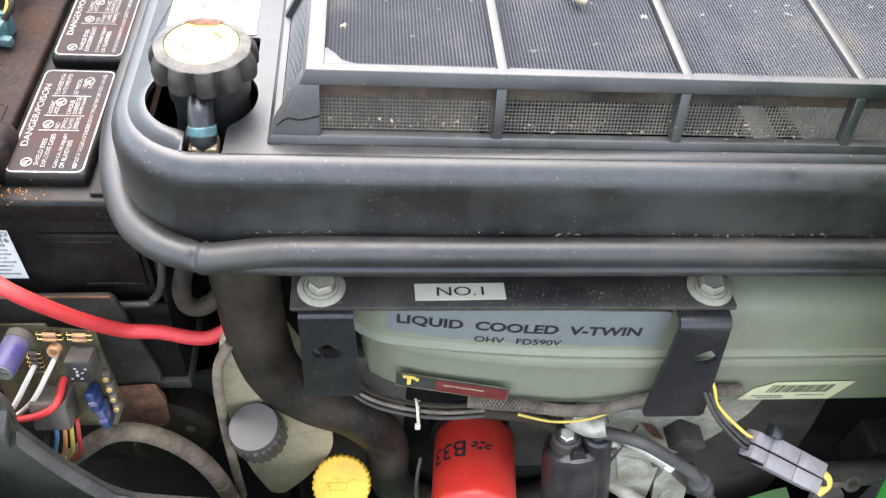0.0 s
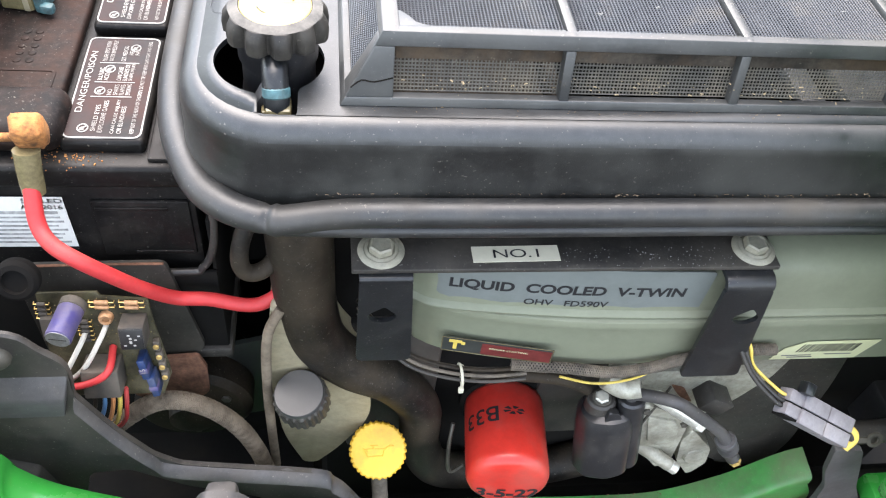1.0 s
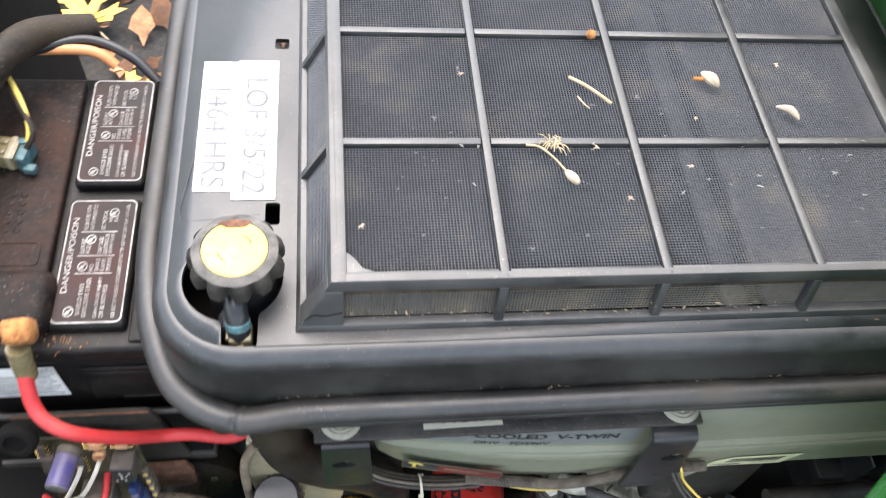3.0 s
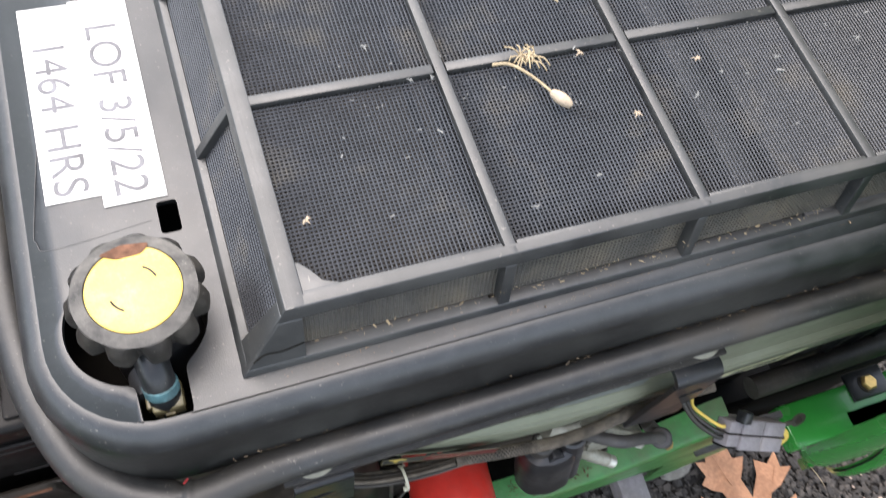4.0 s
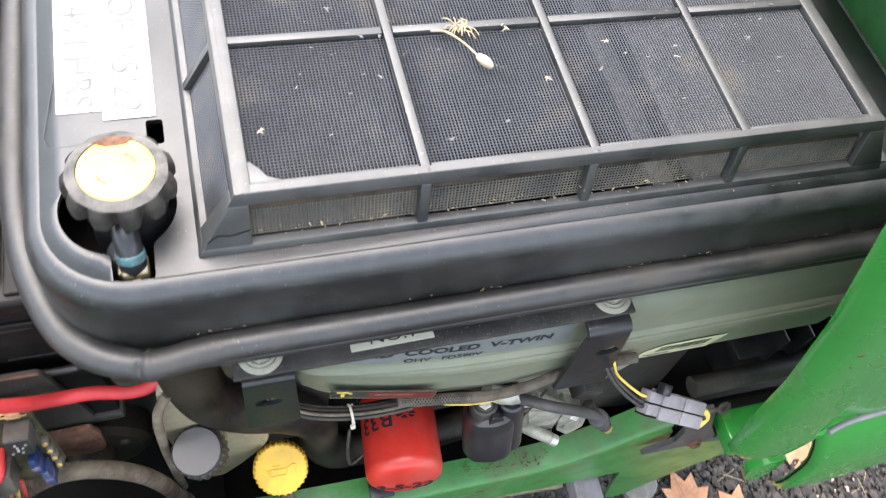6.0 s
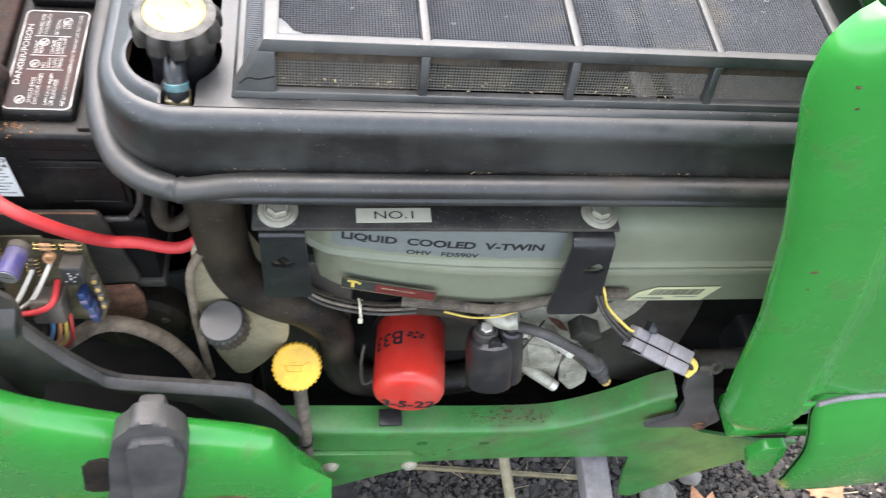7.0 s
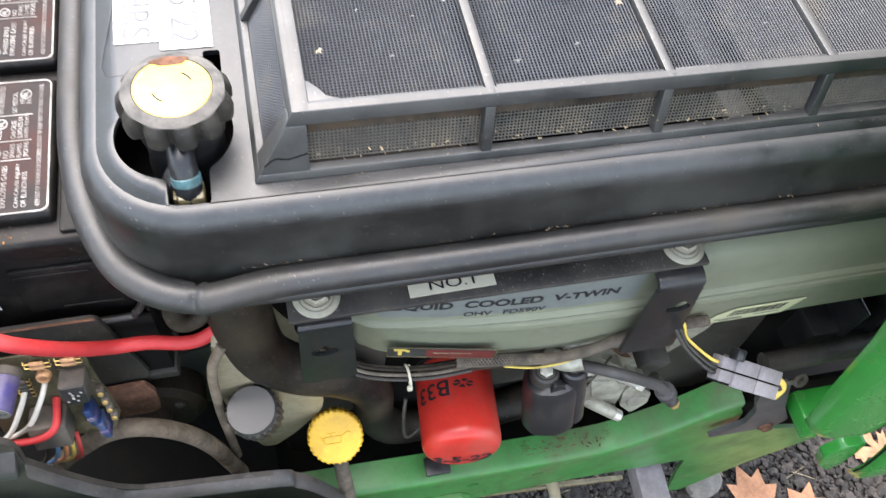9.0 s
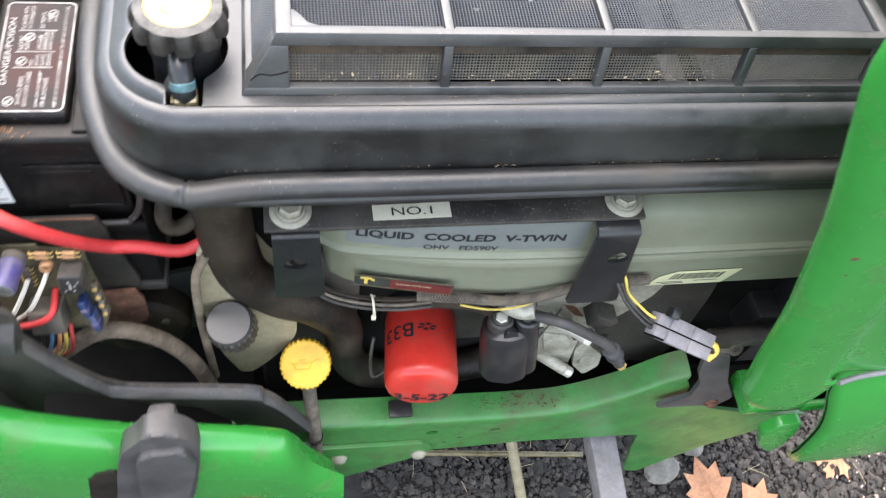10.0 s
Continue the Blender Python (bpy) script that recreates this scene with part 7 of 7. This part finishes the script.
prism(bm, smooth_poly([(-0.178, 0.632), (-0.143, 0.634), (-0.138, 0.590), (-0.154, 0.500), (-0.170, 0.420), (-0.212, 0.420), (-0.196, 0.530), (-0.186, 0.610)], 0.008), front(0.226), 0.010, 0.005, 4)
part("grip", bm, "latchgrey", strap)
bm = B()
box(bm, (-0.172, 0.246, 0.618), (-0.148, 0.266, 0.655), 0.006)
part("hook", bm, "latchgrey", strap)
bm = B()
prism(bm, smooth_poly([(-0.236, 0.560), (-0.212, 0.568), (-0.206, 0.540), (-0.216, 0.470), (-0.252, 0.470)], 0.007), front(0.236), 0.020, 0.005)
part("pivot", bm, "hose", strap)

badge = thing("side_badge", (-0.32, 0.245, 0.78), "black rounded badge with pale lettering on the green side panel", "badge")
bm = B()
prism(bm, smooth_poly([(-0.400, 0.835), (-0.300, 0.822), (-0.289, 0.806), (-0.284, 0.778), (-0.287, 0.760), (-0.298, 0.746), (-0.400, 0.735)], 0.008, 4), front(0.243), 0.014, 0.004)
part("plate", bm, "latchgrey", badge)
bm = B()
for k, (z, h) in enumerate(((0.803, 0.006), (0.795, 0.005), (0.787, 0.006), (0.779, 0.004))):
    box(bm, (-0.0035, -0.0004, -h / 2), (0.0035, 0.0006, h / 2), 0, pose(-0.2885 - 0.0022 * k, 0.2428, z, 0, -18, 0))
part("lettering", bm, "print", badge, "pale bars of lettering")

hood = thing("open_hood", (0.45, 0.3, 0.66), "glossy green tractor hood tipped open", "hood")


def shell(rows, thick):
    """A sheet from rows of points, with a second skin thick behind it and closed rims."""
    bm = B()
    out = [[bm.verts.new(p) for p in row] for row in rows]
    back = [[bm.verts.new((x, y + thick, z)) for x, y, z in row] for row in rows]
    for skin in (out, back):
        for a, b in zip(skin, skin[1:]):
            for k in range(len(a) - 1):
                bm.faces.new((a[k], a[k + 1], b[k + 1], b[k]))
    rim = [(a[0], b[0]) for a, b in zip(out, back)] + list(zip(out[-1], back[-1]))[1:] + [(a[-1], b[-1]) for a, b in zip(out, back)][-2::-1] + list(zip(out[0], back[0]))[-2:0:-1]
    for k in range(len(rim)):
        (a, b), (c, d) = rim[k - 1], rim[k]
        bm.faces.new((a, c, d, b))
    return bm


edge_z = (0.556, 0.566, 0.586, 0.686, 0.790, 0.920, 1.017, 1.047, 1.070, 1.080, 1.089, 1.097, 1.104, 1.110)
edge_x = (0.430, 0.414, 0.400, 0.371, 0.344, 0.299, 0.257, 0.244, 0.2365, 0.2352, 0.2360, 0.2390, 0.2440, 0.2520)
fold_z = (0.640, 0.666, 0.742, 0.826, 0.894, 0.954, 1.10)
fold_x = (0.462, 0.450, 0.427, 0.402, 0.376, 0.352, 0.306)
rows = []
for z in list(np.linspace(0.640, 1.084, 24)) + [1.089, 1.093, 1.097, 1.101, 1.105, 1.108, 1.110]:
    x0, xf, roll = float(np.interp(z, edge_z, edge_x)), float(np.interp(z, fold_z, fold_x)), max(0.0, (z - 1.075) / 0.035) ** 2 * 0.005
    row = [(x0 + d, y) for d, y in ((0.0, 0.2570), (0.0006, 0.2540), (0.0030, 0.2498), (0.0075, 0.2456), (0.0140, 0.2424), (0.0200, 0.2408), (0.028, 0.2400))]
    row += [(xf - 0.012, 0.2390), (xf - 0.006, 0.2386), (xf - 0.002, 0.2396), (xf + 0.004, 0.2440), (xf + 0.012, 0.2500), (xf + 0.026, 0.2520), (xf + 0.060, 0.2490), (0.70, 0.2460)]
    rows.append([(x, y + roll, z + 0.12 * max(0.0, x - 0.25) * max(0.0, (z - 1.0) / 0.1)) for x, y in row])
fl_ob = part("flank", shell(rows, 0.0035), "green", hood, angle=50)
# Added inner skin, its green darkened to stand for shade behind the flank.
part("shaded_liner", shell([[(x, y + 0.0042, z) for x, y, z in row[6:]] for row in rows[:26]], 0.0016), "hoodinside", hood, "inner skin of the hood, green darkened for shade", angle=50)
rows = []
for z in (0.6405, 0.620, 0.600, 0.586, 0.574, 0.564, 0.557):
    x0 = float(np.interp(z, edge_z, edge_x))
    x1 = float(np.interp(z, (0.556, 0.566, 0.590, 0.640), (0.452, 0.466, 0.474, 0.474)))
    roll = max(0.0, (0.575 - z) / 0.018) ** 2 * 0.006
    row = [(x0 + d, y) for d, y in ((0.0, 0.2570), (0.0006, 0.2540), (0.0030, 0.2498), (0.0075, 0.2456), (0.0140, 0.2424), (0.0200, 0.2408))]
    row += [(x0 + 0.020 + (x1 - x0 - 0.020) * q, 0.2406 - 0.002 * q) for q in (0.35, 0.7, 0.9)] + [(x1, 0.2410)]
    rows.append([(x, y + roll, z) for x, y in row])
part("flank_foot", shell(rows, 0.0035), "green", hood, angle=50)
bm = B()
tube(bm, [(0.474, 0.2400, 0.6405), (0.500, 0.2450, 0.6400), (0.534, 0.2470, 0.6420), (0.60, 0.2470, 0.650), (0.70, 0.2470, 0.665)], 0.0030, n=8)
part("edge_trim", bm, "connector", hood, "grey edge trim along the hood")
# Top panel and far flank also take the green darkened for shade.
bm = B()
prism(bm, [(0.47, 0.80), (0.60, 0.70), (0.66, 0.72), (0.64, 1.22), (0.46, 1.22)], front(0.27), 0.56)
part("top_panel", bm, "hoodinside", hood, "inner side of the hood top, green darkened for shade")
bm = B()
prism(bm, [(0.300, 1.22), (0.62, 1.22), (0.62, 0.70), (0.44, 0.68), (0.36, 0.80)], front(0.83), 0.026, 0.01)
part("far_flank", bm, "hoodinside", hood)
for x, z, r in ((0.3300, 0.894, 0.0030), (0.338, 0.870, 0.0012), (0.262, 1.060, 0.0014), (0.254, 1.075, 0.0012), (0.272, 1.085, 0.0010)):
    bm = B()
    lathe(bm, [(r, 0), (r * 0.7, 0.0009), (r * 0.2, 0.001)], pose(x, 0.2412, z, 90, 0, -8), 9, lambda a, i: 1 + 0.3 * math.sin(2 * a + 1))
    part("rust_spot", bm, "rust", fl_ob)

grom = thing("hood_grommet", (0.483, 0.25, 0.598), "pale grey rubber grommet at the foot of the hood", "grommet")
bm = B()
lathe(bm, [(0.0135, 0.0), (0.0165, 0.003), (0.0165, 0.009), (0.0140, 0.012), (0.0088, 0.0122), (0.0078, 0.009)], pose(0.483, 0.262, 0.598, 90, 0, 0), 28)
part("ring", bm, "greystone", grom)
bm = B()
lathe(bm, [(0.0078, 0.0), (0.0076, 0.0015), (0.0030, 0.0022)], pose(0.483, 0.2535, 0.598, 90, 0, 0), 18)
part("bolt", bm, "boltgrey", grom, "dark recessed bolt")

grille = thing("front_lower_panel", (0.5, 0.22, 0.5), "glossy green lower front panel with chipped edge", "body panel")
rows = []
for z, y, x in ((0.632, 0.2540, 0.484), (0.615, 0.2460, 0.488), (0.590, 0.2380, 0.497), (0.560, 0.2310, 0.509), (0.530, 0.2260, 0.520), (0.500, 0.2230, 0.528), (0.470, 0.2215, 0.534), (0.440, 0.2215, 0.541), (0.410, 0.2235, 0.550), (0.385, 0.2270, 0.560), (0.360, 0.2330, 0.575)):
    rows.append([(x + 0.0015 * math.sin(z * 190), y + 0.010, z), (x + 0.004, y + 0.002, z), (x + 0.012, y, z), (x + 0.06, y - 0.002, z + 0.004), (x + 0.14, y + 0.001, z + 0.010), (0.76, y + 0.012, z + 0.016)])
gp = part("panel", shell(rows, 0.003), "green", grille, angle=60)
bm = B()
tube(bm, [(0.487, 0.2520, 0.620), (0.497, 0.2475, 0.590), (0.509, 0.2405, 0.560), (0.520, 0.2355, 0.530), (0.528, 0.2325, 0.500), (0.541, 0.2310, 0.440), (0.552, 0.2340, 0.405)], 0.0011, n=8)
part("torn_edge", bm, "dark", gp, "black torn edge")
bm = B()
prism(bm, smooth_poly([(0.486, 0.462), (0.496, 0.488), (0.522, 0.492), (0.535, 0.450), (0.545, 0.400), (0.540, 0.376), (0.506, 0.415)], 0.005), front(0.246), 0.012, 0.004)
part("flap", bm, "green", gp)

beam = thing("cross_beam", (0.57, 0.30, 0.48), "dark green painted cross beam with gold bolt", "beam")
bm = B()
box(bm, (0.458, 0.266, 0.474), (0.72, 0.314, 0.500), 0.004)
box(bm, (0.530, 0.262, 0.480), (0.72, 0.288, 0.500), 0.003)
part("beam", bm, "green", beam)
bm = B()
box(bm, (0.548, 0.292, 0.499), (0.598, 0.324, 0.504), 0.002)
part("pad", bm, "black", beam)
hexbolt(beam, (0.572, 0.307, 0.504), (0, 0, 1), 0.009, "brass", 0.011, washer_mat="dirtyblack")
for k in range(7):
    x = 0.50 + k * 0.032
    if k == 0:
        lamp = thing("front_grille", (0.58, 0.38, 0.55), "black plastic front grille with upright fins", "grille")
        bm = B()
        box(bm, (0.47, 0.350, 0.500), (0.74, 0.420, 0.560), 0.004)
        part("back_plate", bm, "shinyblack", lamp)
        bm = B()
        tube(bm, [(0.41, 0.335, 0.545), (0.50, 0.336, 0.548), (0.62, 0.338, 0.55), (0.74, 0.34, 0.55)], 0.012, n=12)
        part("pipe", bm, "dirtyblack", lamp)
    bm = B()
    box(bm, (x, 0.345, 0.545), (x + 0.004, 0.40, 0.610), 0.001)
    part("fin", bm, "black", lamp)

# parts below the rail
rodset = thing("linkage_rod", (0.24, 0.35, 0.2), "thin brass-coloured linkage rod under the rail", "rod")
bm = B()
rod(bm, (0.05, 0.338, 0.214), (0.40, 0.345, 0.078), 0.0045)
part("rod", bm, "sleeve", rodset)
lev = thing("hanger_rod", (0.26, 0.34, 0.1), "tan painted vertical hanger rod", "rod")
bm = B()
rod(bm, (0.240, 0.355, 0.255), (0.308, 0.220, 0.005), 0.0080)
part("rod", bm, "tank", lev)
bm = B()
rod(bm, (0.306, 0.224, 0.012), (0.310, 0.216, 0.0), 0.013)
part("foot", bm, "steel", lev)
leg = thing("deck_hanger", (0.38, 0.34, 0.15), "grey square-section deck hanger below the rail", "hanger")
bm = B()
box(bm, (-0.019, -0.016, -0.22), (0.019, 0.016, 0.0), 0.003, pose(0.366, 0.345, 0.262, -82, 0, 0))
part("bar", bm, "connector", leg)
bm = B()
box(bm, (-0.001, 0.0158, -0.22), (0.001, 0.0172, 0.0), 0, pose(0.366, 0.345, 0.262, -82, 0, 0))
part("seam", bm, "dark", leg)
# near-black sheets stand for the unlit depth behind the battery and arm
bulk = thing("engine_bay_shade_sheets", (-0.2, 0.45, 0.4), "near-black sheets standing for shade inside the engine bay", "bulkhead")
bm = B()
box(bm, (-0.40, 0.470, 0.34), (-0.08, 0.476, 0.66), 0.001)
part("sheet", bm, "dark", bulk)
# Green tab given a darker colour to stand for shade.
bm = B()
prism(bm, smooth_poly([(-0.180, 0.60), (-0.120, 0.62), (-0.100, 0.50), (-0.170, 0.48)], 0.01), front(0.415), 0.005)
part("inner_tab", bm, "stickertab", bulk, "green tab, colour darkened for shade")

# Added sheet; its near-black colour stands for shade between hoses and battery.
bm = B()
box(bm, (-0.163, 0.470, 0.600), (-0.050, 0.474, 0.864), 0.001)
part("upper_sheet", bm, "dark", bulk, "added near-black sheet for the shade behind the hoses")

starter = thing("starter_motor", (-0.20, 0.42, 0.55), "dark brown round housing deep inside the engine bay", "motor")
bm = B()
lathe(bm, [(0.040, 0.0), (0.050, 0.004), (0.053, 0.012), (0.053, 0.060), (0.046, 0.066)], pose(-0.205, 0.452, 0.545, 90, 0, 0), 40, lambda a, i: 1 + 0.012 * math.sin(3 * a + i))
part("housing", bm, "hose", starter)
bm = B()
lathe(bm, [(0.020, 0.0), (0.022, 0.004), (0.020, 0.016), (0.008, 0.020)], pose(-0.205, 0.390, 0.545, 90, 0, 0), 28)
part("end_cap", bm, "hose", starter)
for a in (30, 150, 270):
    hexbolt(starter, (-0.205 + 0.036 * math.cos(radians(a)), 0.387, 0.545 + 0.036 * math.sin(radians(a))), (0, -1, 0), 0.0045, "boltgrey")

# Added near-black sheets stand for shade and hide the ground behind the gaps.
bay = thing("engine_bay_shade_wall", (0.45, 0.52, 0.30), "added near-black sheets for the shade at the front of the engine bay", "sheet metal")
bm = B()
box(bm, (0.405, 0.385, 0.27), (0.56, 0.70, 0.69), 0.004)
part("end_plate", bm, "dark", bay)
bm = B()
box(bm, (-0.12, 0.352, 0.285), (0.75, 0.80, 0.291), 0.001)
part("belly_pan", bm, "dark", bay, "added near-black belly pan hiding the ground below")
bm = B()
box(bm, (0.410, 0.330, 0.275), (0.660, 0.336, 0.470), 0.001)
part("inner_panel", bm, "dark", bay, "added near-black panel for the shade behind the rail")
